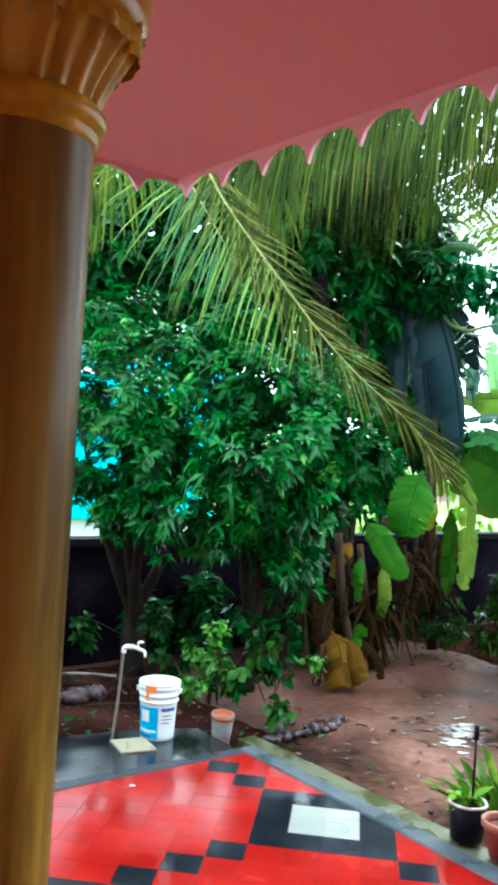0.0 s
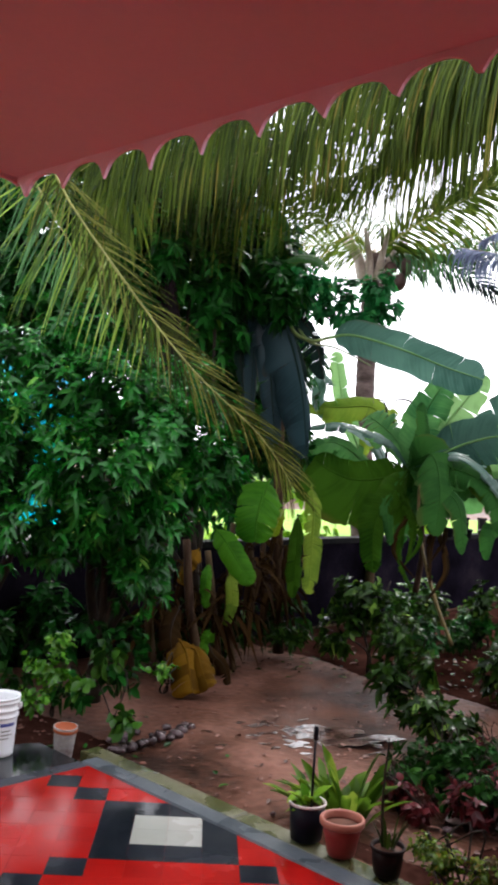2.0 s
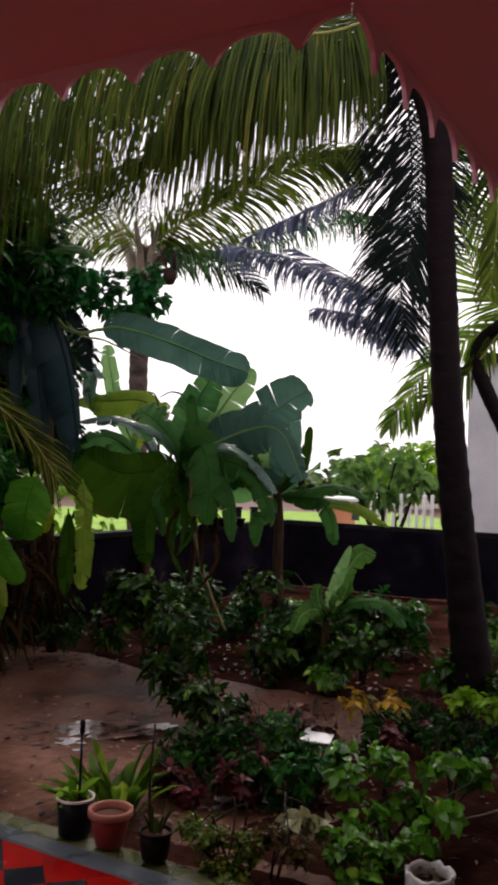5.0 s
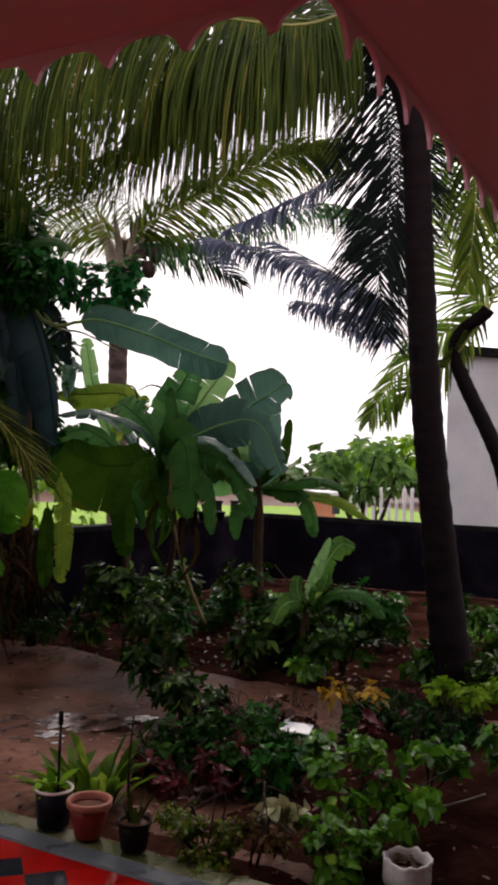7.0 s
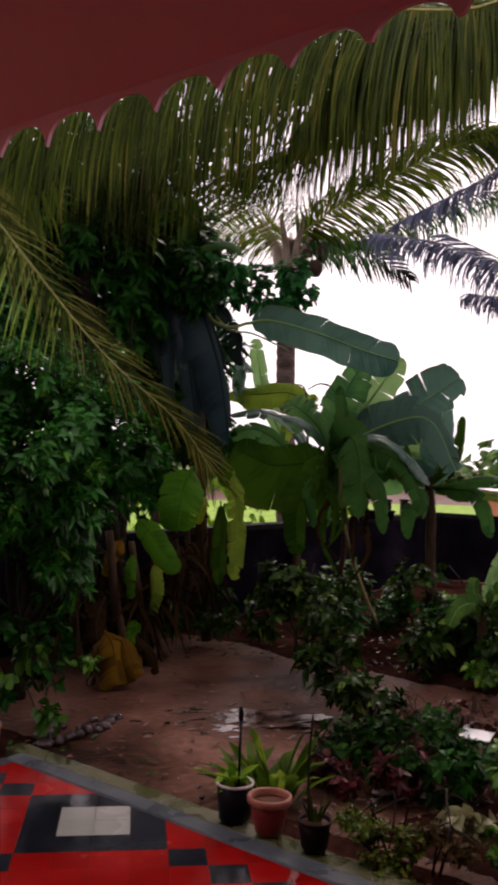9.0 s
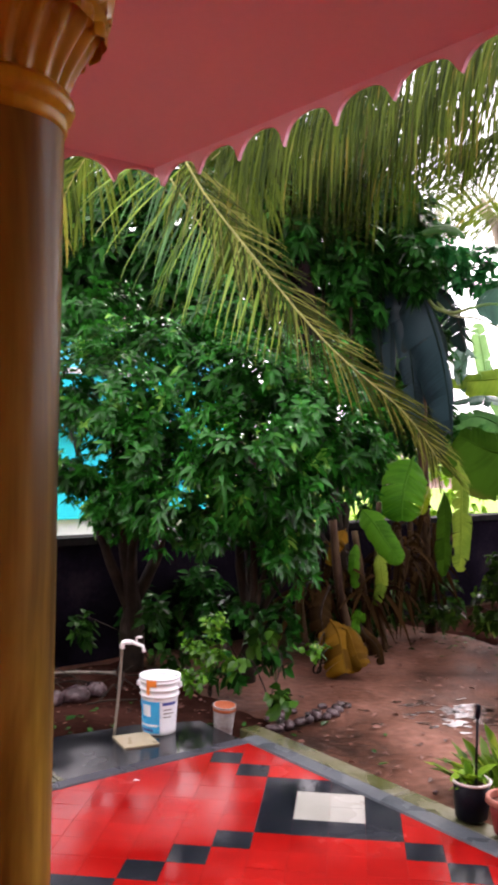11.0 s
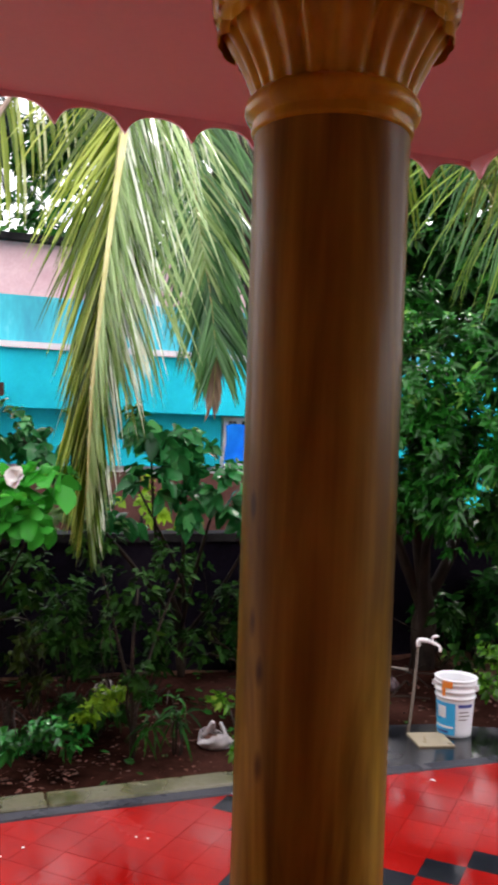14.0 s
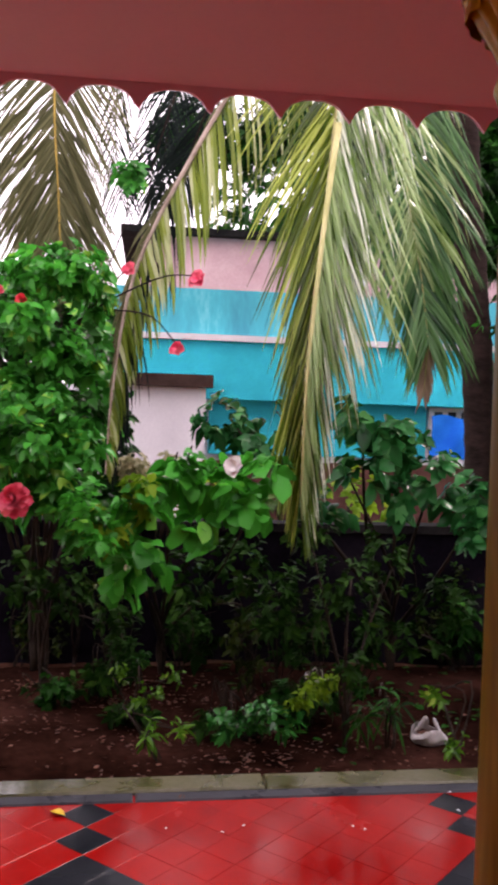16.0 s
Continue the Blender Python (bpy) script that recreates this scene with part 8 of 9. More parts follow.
def garden_tap():
    at = Vector((-1.21, 4.81, 0.0))
    host = thing("garden_tap", tuple(at), "white plastic tap on a leaning grey standpipe", "tap")
    top = at + Vector((0.035, 0.01, 0.5))
    part("standpipe", mesh_of("standpipe", *tube(spline([at, at.lerp(top, 0.5) + Vector((0.004, 0, 0)), top], 10), [0.0075] * 11, 14), M_PIPE, smooth=True), host, "grey pvc standpipe")
    el = [top - Vector((0, 0, 0.012)), top + Vector((0.003, 0, 0.014)), top + Vector((0.018, 0, 0.024)), top + Vector((0.05, 0, 0.024))]
    part("elbow", mesh_of("elbow", *tube(spline(el, 10), [0.0135] * 11, 14), M_TAP, smooth=True), host, "white elbow fitting")
    b = top + Vector((0.05, 0, 0.024))
    part("valve", mesh_of("valve", *tube([b, b + Vector((0.012, 0, 0)), b + Vector((0.014, 0, -0.002)), b + Vector((0.05, 0, -0.012))], [0.009, 0.012, 0.01, 0.009], 14), M_TAP, smooth=True), host, "white tap valve")
    c = b + Vector((0.05, 0, -0.012))
    part("spout", mesh_of("spout", *tube(spline([c - Vector((0.01, 0, 0)), c + Vector((0.016, 0, -0.008)), c + Vector((0.024, 0, -0.04))], 8), [0.0085] * 9, 12), M_TAP, smooth=True), host, "downturned spout")
    part("lever", mesh_of("lever", *tube(spline([b + Vector((0.03, 0, 0.004)), b + Vector((0.032, 0, 0.026)), b + Vector((0.062, 0, 0.032))], 8), [0.005, 0.005, 0.005, 0.006, 0.007, 0.008, 0.008, 0.007, 0.005], 10), M_TAP, smooth=True), host, "tap lever")


garden_tap()


def turned_box(at, sx, sy, h, turn, tilt, bevel=0.003):
    v, f = box(-sx / 2, -sy / 2, 0, sx / 2, sy / 2, h, bevel)
    m = pose(*at, tilt, 0, turn)
    return [tuple(m @ Vector(p)) for p in v], f


tagged(part("loose_tile", mesh_of("loose_tile", *turned_box((-1.075, 4.755, 0.001), 0.2, 0.21, 0.01, 32, 0, 0.002), M_SLAB)), "cream loose tile lying on the wet pad under the tap", "tile")
b = thing("white_board", (2.27, 5.22, -0.05), "white broken board lying tilted in the bed", "board")
part("panel", mesh_of("panel", *turned_box((2.27, 5.22, -0.03), 0.18, 0.12, 0.006, -38, 14), M_SHEET), b)
part("strip", mesh_of("strip", *turned_box((2.21, 5.29, -0.035), 0.03, 0.16, 0.02, -38, 14), M_SHEET), b, "thin pale strip along the edge")


M_POTO = surface("faded_orange_plastic", [(0.3, (0.26, 0.06, 0.02)), (0.7, (0.4, 0.11, 0.04))], 9, 60, (0.4, 0.6), 0.1, spec=0.2)
M_POTS = surface("mud_splashed_plastic", [(0.3, (0.2, 0.15, 0.13)), (0.5, (0.38, 0.35, 0.34)), (0.7, (0.5, 0.48, 0.47))], 14, 60, (0.4, 0.6), 0.1, spec=0.2)


def small_pot():
    at = (-0.64, 5.1, -0.075)
    host = thing("flower_pot", at, "whitish plastic pot with an orange inside standing by the pad", "flower pot")
    h = 0.2
    prof = [(0.0, 0.0), (0.047, 0.0), (0.05, 0.006), (0.066, h - 0.004), (0.068, h), (0.063, h), (0.058, h - 0.03), (0.05, 0.06), (0.0, 0.06)]
    lean = pose(0, 0, 0, 4, 3, 0).to_3x3()
    part("body", mesh_of("body", *lathe(at, prof, 36, lean), M_POTS, smooth=True), host)
    part("lining", mesh_of("lining", *lathe(at, [(0.0625, h + 0.001), (0.057, h - 0.028), (0.0, h - 0.032)], 30, lean), M_POTO, smooth=True), host, "orange inside")
    part("band", mesh_of("band", *lathe(at, [(0.0655, h - 0.03), (0.0675, h - 0.029), (0.0685, h - 0.012), (0.0675, h - 0.011)], 36, lean), M_POTO, smooth=True), host, "orange band under the rim")


small_pot()


def pebble(at, r, seed, name="stone", label="rounded wet stone in the bed edging", flat=0.75):
    rng = random.Random(seed)
    bm = bmesh.new()
    bmesh.ops.create_icosphere(bm, subdivisions=2, radius=1)
    sx, sy, sz, tz = r * rng.uniform(0.8, 1.3), r * rng.uniform(0.8, 1.1), r * flat * rng.uniform(0.8, 1.1), rng.uniform(0, 180)
    off = Vector((seed * 3.1, seed * 1.7, 0))
    for w in bm.verts:
        w.co *= 1 + 0.22 * noise.noise(w.co * 1.3 + off)
    m = pose(*at, rng.uniform(-15, 15), rng.uniform(-15, 15), tz) @ Matrix.Diagonal((sx, sy, sz, 1))
    bm.transform(m)
    me = bpy.data.meshes.new(name)
    bm.to_mesh(me)
    bm.free()
    me.materials.append(M_STONE)
    me.polygons.foreach_set("use_smooth", [True] * len(me.polygons))
    return tagged(part(name, me), label, "stone", "stones edging the bed")


rs = random.Random(77)
for k in range(11):
    q = k / 10
    x, y = -0.36 + 0.44 * q, 5.27 + 0.48 * q - 0.05 * math.sin(q * 3.1)
    pebble((x + rs.uniform(-0.015, 0.015), y + rs.uniform(-0.02, 0.02), -0.05 + rs.uniform(-0.012, 0.006)), rs.uniform(0.026, 0.05), 600 + k, flat=rs.uniform(0.6, 0.95))
for k in range(9):
    x, y = -0.42 + 0.062 * k + rs.uniform(-0.03, 0.03), 5.42 + 0.05 * k + rs.uniform(-0.06, 0.05)
    pebble((x, y, -0.055), rs.uniform(0.018, 0.036), 620 + k)
for k, (x, y) in enumerate(((0.47, 4.25), (0.42, 4.36), (0.5, 4.42), (0.6, 4.36), (1.35, 4.3), (1.5, 4.55), (1.7, 4.4))):
    pebble((x, y, -0.06), rs.uniform(0.014, 0.03), 640 + k, label="wet clod of earth and stone beside the kerb")


def crumpled_bag(at, r, h, seed, label):
    """An opened carrier bag slumped on the soil."""
    rng = random.Random(seed)
    vs, fs, n, rows = [], [], 36, 9
    for i in range(rows + 1):
        s = i / rows
        for k in range(n):
            a = 2 * math.pi * k / n
            w = r * (0.75 + 0.45 * math.sin(s * 2.6)) * (1 + 0.18 * noise.noise(Vector((math.cos(a) * 2, math.sin(a) * 2, s * 4 + seed))))
            z = h * s * (1 + 0.35 * math.sin(a * 2 + seed)) + 0.02 * noise.noise(Vector((a * 3, s * 6, seed)))
            vs.append((at[0] + w * math.cos(a), at[1] + 0.7 * w * math.sin(a), at[2] + max(z, 0.0)))
    for i in range(rows):
        for k in range(n):
            j = (k + 1) % n
            fs.append((i * n + k, i * n + j, (i + 1) * n + j, (i + 1) * n + k))
    fs.append(tuple(range(n))[::-1])
    host = thing("plastic_bag", at, label, "bag")
    part("pouch", mesh_of("pouch", vs, fs, M_BAG, smooth=True), host)
    inside = [(at[0] + 0.8 * r * math.cos(2 * math.pi * k / 16), at[1] + 0.56 * r * math.sin(2 * math.pi * k / 16), at[2] + h * (0.8 + 0.06 * math.sin(k * 2.3))) for k in range(16)]
    part("contents", mesh_of("contents", inside, [tuple(range(16))], M_LITTER), host, "brown rubbish inside")
    for sgn in (-1, 1):
        p = Vector((at[0] + sgn * r * 0.85, at[1], at[2] + h * 0.6))
        n = 14
        part("handle", mesh_of("handle", *tube(spline([p, p + Vector((-sgn * r * 0.25, 0.01, h * 0.6)), p + Vector((-sgn * r * 0.55, 0.01, h * 1.2)), p + Vector((-sgn * r * 0.6, 0.03, h * 0.9)), p + Vector((-sgn * r * 0.5, 0.05, h * 0.3))], n), taper(n, r * 0.14, r * 0.06), 7, 0.15, rng), M_BAG, smooth=True), host)


crumpled_bag((-2.138, 4.277, -0.075), 0.085, 0.075, 3, "crumpled dirty white carrier bag on the soil")
crumpled_bag((-3.159, 4.789, -0.075), 0.07, 0.05, 8, "torn pale plastic wrapping half buried in the bed")


def plant_bag(at, r, h, seed, label):
    """A slumped grow bag: creased wall, ragged rolled rim, dry leaves inside."""
    n, vs, fs = 48, [], []
    rows = [(0.8, 0.0), (0.98, 0.12), (1.04, 0.4), (1.0, 0.7), (1.02, 0.9), (1.06, 1.0), (1.0, 1.02), (0.93, 0.94), (0.88, 0.78), (0.86, 0.62)]
    for i, (w, z) in enumerate(rows):
        for k in range(n):
            a = 2 * math.pi * k / n
            crease = 1 + 0.09 * noise.noise(Vector((math.cos(a) * 3, math.sin(a) * 3, z * 2.5 + seed))) + 0.04 * noise.noise(Vector((math.cos(a) * 9, math.sin(a) * 9, z * 5 + seed)))
            lift = h * z + (0.028 * noise.noise(Vector((math.cos(a) * 2.5, math.sin(a) * 2.5, seed))) if z > 0.6 else 0.0)
            vs.append((at[0] + r * w * crease * math.cos(a), at[1] + r * w * crease * math.sin(a), at[2] + lift))
    for i in range(len(rows) - 1):
        for k in range(n):
            j = (k + 1) % n
            fs.append((i * n + k, i * n + j, (i + 1) * n + j, (i + 1) * n + k))
    fs.append(tuple(range(n))[::-1])
    host = thing("plant_bag", at, label, "bag")
    part("wall", mesh_of("wall", vs, fs, M_BAG, smooth=True), host)
    disc = lathe((at[0], at[1], at[2] + h * 0.6), [(0.9 * r, 0.0), (0.5 * r, 0.015), (0.0, 0.02)], 24)
    part("soil", mesh_of("soil", *disc, M_SHADESOIL, smooth=True), host, "dark soil")
    rng = np.random.default_rng(seed)
    k = 26
    q = np.array(at) + (rng.uniform(-0.6, 0.6, (k, 3)) * (r, r, 0)) + (0, 0, h * 0.66)
    v, f = leaf_mesh(q + rng.uniform(0, 0.02, (k, 1)) * (0, 0, 1), rng.normal(size=(k, 3)) * (1, 1, 0.35), np.tile((0.1, 0.0, 1.0), (k, 1)), rng.uniform(0.04, 0.07, k), 0.024)
    part("dry_leaves", mesh_of("dry_leaves", v, f, M_WITHER, smooth=True), host, "withered brown leaves")


plant_bag((1.95, 3.22, -0.08), 0.095, 0.125, 12, "torn whitish plant bag with dry leaves inside")
crumpled_bag((1.438, 4.436, -0.075), 0.05, 0.03, 5, "white scrap of plastic on the soil")
crumpled_bag((1.638, 4.338, -0.075), 0.03, 0.02, 6, "small white scrap of plastic on the soil")

# a hose lying along the bed, twigs, and a thin root
def cord(name, pts, r, mat, label, category):
    n = 24
    return tagged(part(name, mesh_of(name, *tube(spline(pts, n), [r] * (n + 1), 7), mat, smooth=True)), label, category)


cord("pipe", [(-2.089, 6.020, -0.014), (-1.815, 6.049, 0.015), (-1.495, 5.982, 0.040)], 0.012, M_PIPE, "thin grey pipe lying along the bed", "pipe")
cord("twig", [(2.450, 3.897, -0.060), (2.572, 3.838, -0.020), (2.747, 3.859, -0.000)], 0.005, M_PIPE, "bare pale twig leaning over the bed", "twig")
for k in range(14):
    x, y = -1.75 + rs.uniform(-0.3, 0.5), 5.75 + rs.uniform(-0.25, 0.3)
    a = rs.uniform(0, 3.14)
    q = Vector((x, y, -0.05))
    cord("twig", [q, q + Vector((0.15 * math.cos(a), 0.15 * math.sin(a), rs.uniform(0.02, 0.1))), q + Vector((0.33 * math.cos(a + 0.3), 0.33 * math.sin(a + 0.3), rs.uniform(0, 0.12)))], rs.uniform(0.003, 0.006), M_TWIG, "dry twig in a heap behind the pad", "twig")
for k in range(3):
    pebble((-1.78 + 0.1 * k, 5.5 + 0.13 * k, -0.02), 0.09, 660 + k, "rubble_stone", "reddish wet lump of rubble behind the pad")

# ---- litter ----
small_leaves_ground("leaf_litter", (-3.3, 3.7), (1.1, 0.5), 1900, M_LITTER, 0.034, 701, "fallen brown and pinkish leaves on dark soil")
small_leaves_ground("leaf_litter", (1.6, 4.7), (0.9, 0.8), 600, M_LITTER, 0.05, 702, "fallen brown leaves on wet soil")
small_leaves_ground("leaf_litter", (0.2, 6.6), (1.0, 0.8), 90, M_LITTER, 0.035, 703, "scattered leaves and bits on the muddy yard")
small_leaves_ground("leaf_litter", (-1.2, 5.9), (0.6, 0.4), 260, M_LITTER, 0.04, 704, "leaf litter under the trees")
small_leaves_ground("leaf_litter", (3.3, 7.2), (1.2, 1.0), 260, M_LITTER, 0.07, 705, "leaf litter by the far wall")
small_leaves_ground("weeds", (1.5, 8.0), (1.5, 0.4), 260, M_WEEDY, 0.06, 706, "low green weeds along the wall")
small_leaves_ground("weeds", (-2.6, 4.9), (1.2, 0.4), 260, M_DARKL, 0.07, 707, "low weeds in the shaded bed")
M_YLEAF = surface("yellow_leaf", [(0.3, (0.5, 0.3, 0.01)), (0.7, (0.65, 0.42, 0.02))], 20, 80, (0.4, 0.6), 0.1)
for k, (p, mt, s) in enumerate((((-2.907, 2.349, 0.004), M_YLEAF, 0.085), ((-2.572, 2.769, 0.004), M_LITTER, 0.05), ((-2.443, 2.542, 0.004), M_WPETAL, 0.016), ((-2.268, 2.654, 0.004), M_WPETAL, 0.02), ((-1.885, 3.028, 0.004), M_WPETAL, 0.016), ((-2.223, 2.761, 0.004), M_WPETAL, 0.016),
                                 ((-0.961, 4.194, 0.004), M_WPETAL, 0.035), ((-1.837, 3.038, 0.004), M_WPETAL, 0.015), ((-1.716, 3.608, 0.004), M_WPETAL, 0.02), ((-1.627, 3.449, 0.004), M_WPETAL, 0.02))):
    v, f = leaf_mesh([p], [(math.cos(k * 2.1), math.sin(k * 2.1), 0.1)], [(0.1, 0.05, 1)], s, s * 0.55, 0.2, 0.05)
    tagged(part("fallen_leaf", mesh_of("fallen_leaf", v, f, mt, smooth=True)), "yellow fallen leaf on the wet tiles" if mt is M_YLEAF else "small pale petal fallen on the wet tiles", "fallen leaf", "bits fallen on the tiles")


# ---- houses beyond the wall ----
def uvbox(host, name, u0, u1, v0, v1, z0, z1, mat, label=""):
    v, f = uv_prism([(u0, v0), (u1, v0), (u1, v1), (u0, v1)], z0, z1)
    return part(name, mesh_of(name, v, f, mat), host, label)


def blue_house():
    host = thing("house", uv(0, -10.5, -0.08), "turquoise and white painted house behind the garden wall", "house", "neighbouring houses")
    F = -8.5
    w = uvbox(host, "wall", -4.6, 5.5, F - 4, F, -0.08, 2.0, M_WHITEW, "whitewashed lower wall")
    uvbox(host, "side_wall", 2.3, 5.5, F + 0.002, F + 0.12, 0.45, 1.848, M_TURQ, "turquoise side wall")
    uvbox(host, "side_wall", -2.28, 0.8, F + 0.002, F + 0.1, 1.1, 1.848, M_TURQ, "turquoise wall below the sunshade")
    uvbox(host, "eaves_band", -3.6, 5.8, F - 4.1, F + 0.45, 1.85, 2.62, M_TURQ, "turquoise sunshade band")
    uvbox(host, "ledge", -3.7, 5.9, F - 4.15, F + 0.52, 2.622, 2.7, M_WHITEW, "white ledge over the sunshade")
    uvbox(host, "parapet", -3.6, 5.8, F - 0.35, F + 0.2, 2.702, 3.34, M_TURQD, "faded turquoise parapet")
    uvbox(host, "upper_wall", -3.3, 5.2, F - 4, F - 1.4, 2.702, 4.35, M_PINKW, "faded pink upper wall")
    uvbox(host, "roof", -3.6, 5.5, F - 4.2, F - 1.2, 4.352, 4.45, M_COPING, "cement roof slab")
    uvbox(host, "plinth", -2.25, 2.25, F + 0.125, F + 0.3, -0.08, 1.02, M_PLINTH, "weathered red-brown plinth")
    # side porch with a dark board over it
    uvbox(host, "porch_wall", -3.4, -2.38, F + 0.6, F + 0.8, -0.08, 1.98, M_WHITEW, "pale porch wall")
    uvbox(host, "porch_board", -3.5, -2.3, F + 0.55, F + 1.0, 1.982, 2.14, M_BROWN, "dark brown board over the porch")
    win = uvbox(host, "window", 0.85, 1.75, F + 0.002, F + 0.05, 1.35, 1.83, M_WHITEW, "white pierced window screen")
    for k in range(4):
        uvbox(win, "opening", 0.93 + 0.2 * k, 1.05 + 0.2 * k, F + 0.052, F + 0.058, 1.64, 1.78, M_GLASS)
    win = uvbox(host, "window", -0.6, 0.2, F - 1.398, F - 1.36, 3.45, 4.1, M_WHITEW, "upper window")
    uvbox(win, "pane", -0.5, -0.22, F - 1.358, F - 1.35, 3.52, 4.03, M_GLASS)
    uvbox(win, "pane", -0.18, 0.1, F - 1.358, F - 1.35, 3.52, 4.03, M_GLASS)
    win = uvbox(host, "window", 0.5, 1.5, F + 0.202, F + 0.22, 2.8, 3.25, M_WHITEW, "parapet grille")
    uvbox(win, "pane", 0.58, 1.42, F + 0.222, F + 0.23, 2.86, 3.19, M_GLASS)


blue_house()
tv, tf = [], []
for i in range(9):
    for j in range(7):
        p = uv(0.71 + 0.75 * i / 8, -7.9 + 0.05 * math.sin(i * 1.3 + j * 0.8), 1.71 - 0.55 * j / 6 + 0.03 * math.sin(i * 0.9))
        tv.append(p)
for i in range(8):
    for j in range(6):
        tf.append((i * 7 + j, i * 7 + j + 1, i * 7 + j + 8, i * 7 + j + 7))
tp = mesh_of("tarpaulin", tv + [(x + 0.02 * VX.x, y + 0.02 * VX.y, z) for x, y, z in tv], tf + [tuple(k + 63 for k in q)[::-1] for q in tf], M_BLUET, smooth=True)
tagged(part("tarpaulin", tp), "blue tarpaulin hung in front of the white screen", "tarpaulin")


def far_houses():
    h = thing("house", (8.468, 13.098, 0.873), "pale grey rendered house beyond the far wall", "house", "neighbouring houses")
    c = (8.091, 13.123, 3.635)
    d = (10.695, 12.824, 3.790)
    a, b = Vector(c), Vector(d)
    n = Vector((9.800, 15.719, 4.038)) - a
    n.z = 0
    v = [(p.x, p.y, z) for z in (-0.08, a.z) for p in (a, b, b + n, a + n)]
    part("wall", mesh_of("wall", v, [(3, 2, 1, 0), (4, 5, 6, 7), (0, 1, 5, 4), (1, 2, 6, 5), (2, 3, 7, 6), (3, 0, 4, 7)], M_GREYW), h)
    v = [(p.x, p.y, z) for z in (a.z + 0.002, a.z + 0.15) for p in (a - (b - a) * 0.03 - n * 0.05, b - n * 0.05, b + n, a - (b - a) * 0.03 + n)]
    part("roof", mesh_of("roof", v, [(3, 2, 1, 0), (4, 5, 6, 7), (0, 1, 5, 4), (1, 2, 6, 5), (2, 3, 7, 6), (3, 0, 4, 7)], M_COPING), h)
    h = thing("shed", (9.223, 20.211, 0.606), "small orange-red painted shed beyond the far wall", "shed")
    p = Vector((9.022, 20.274, 0.598))
    part("wall", mesh_of("wall", *turned_box((p.x + 0.3, p.y + 1, -0.08), 0.55, 1.6, 1.05, -15, 0, 0.01), M_BRICKR), h)
    part("roof", mesh_of("roof", *turned_box((p.x + 0.3, p.y + 1, 0.972), 0.8, 2.0, 0.08, -15, 0, 0.01), M_WHITEW), h)
    part("window", mesh_of("window", *turned_box((p.x + 0.38, p.y + 0.18, 0.5), 0.2, 0.06, 0.3, -15, 0, 0.005), M_GLASS), h)
    h = thing("fence", (9.305, 18.083, 0.734), "pale upright post fence beyond the far wall", "fence")
    for k in range(9):
        q = Vector((8.758, 18.256, 0.714)).lerp(Vector((10.096, 17.834, 0.764)), k / 8)
        part("post", mesh_of("post", *box(q.x - 0.03, q.y - 0.03, -0.08, q.x + 0.03, q.y + 0.03, 1.25, 0.01), M_WHITEW), h)


far_houses()
# small pots standing along the coping
for k, x in enumerate((395, 425, 452)):
    q = (3.283, 11.154, 1.057)
    p = Vector(q).lerp(Vector((3.716, 11.123, 1.067)), (x - 395) / 57)
    fp = thing("flower_pot", (p.x, p.y, 0.9), "small dark pot standing on the wall coping", "flower pot", "pots on the wall")
    part("body", mesh_of("body", *lathe((p.x, p.y, 0.9), [(0.0, 0.0), (0.05, 0.0), (0.065, 0.1), (0.075, 0.1), (0.075, 0.12), (0.06, 0.12), (0.05, 0.08), (0.0, 0.08)], 16), M_POTB, smooth=True), fp)

# ---- trees beyond the wall ----
def far_tree(at, blobs, seed, mat, label, leaf=0.2, wid=0.12, count=(5, 8), r=0.08):
    rng = np.random.default_rng(seed)
    host = thing("tree", at, label, "tree", "trees beyond the wall")
    branches(host, at, [b[0] for b in blobs], r, 0.02, seed)
    crown(host, rng, blobs, count, leaf, wid, mat, widest=0.5, droop=0.5)


q = (-10.276, 16.080, 0.916)
far_tree((q[0], q[1], -0.08), [((-11.095, 15.677, 6.221), (1.6, 1.4, 1.2), 90), ((-9.746, 16.686, 6.639), (1.6, 1.4, 1.3), 90), ((-8.549, 17.546, 6.080), (1.4, 1.2, 1.2), 80), ((-11.843, 15.097, 5.463), (1.0, 1.0, 0.7), 50)], 800, M_DARKL, "dark leafy tree behind the turquoise house", 0.3, 0.14, r=0.2)
b5 = (6.683, 13.130, 0.981)
far_tree((b5[0], b5[1], -0.08), [((6.032, 13.309, 1.743), (0.35, 0.3, 0.25), 16), ((6.733, 13.085, 1.862), (0.4, 0.3, 0.3), 18), ((7.098, 12.979, 1.598), (0.35, 0.3, 0.25), 14), ((6.489, 13.178, 1.390), (0.35, 0.3, 0.2), 12)], 801, M_PAPAYA, "papaya-like tree with lobed light-green leaves")
b5 = (11.148, 21.705, 0.553)
far_tree((b5[0], b5[1], -0.08), [((10.938, 21.722, 2.000), (0.9, 0.8, 0.45), 22), ((11.956, 21.399, 2.115), (0.9, 0.8, 0.5), 26)], 802, M_LIME, "pale yellow-green tree in the distance", 0.35, 0.14)
for k, (x, D, hgt) in enumerate(((20, 13.0, 0.55), (120, 13.0, 0.7), (-130, 12.0, 0.7), (330, 14, 0.4))):
    b5 = (0.541, 13.487, 0.968)
    q = Vector((-0.464, 13.278, 0.957)).lerp(Vector((3.385, 13.640, 1.022)), (x + 130) / 460)
    far_tree((q.x, q.y, -0.08), [((q.x, q.y, 0.95), (0.6, 0.5, hgt), 60)], 810 + k, M_LIME, "sunlit lime-green bush beyond the wall", 0.12, 0.08, r=0.03)
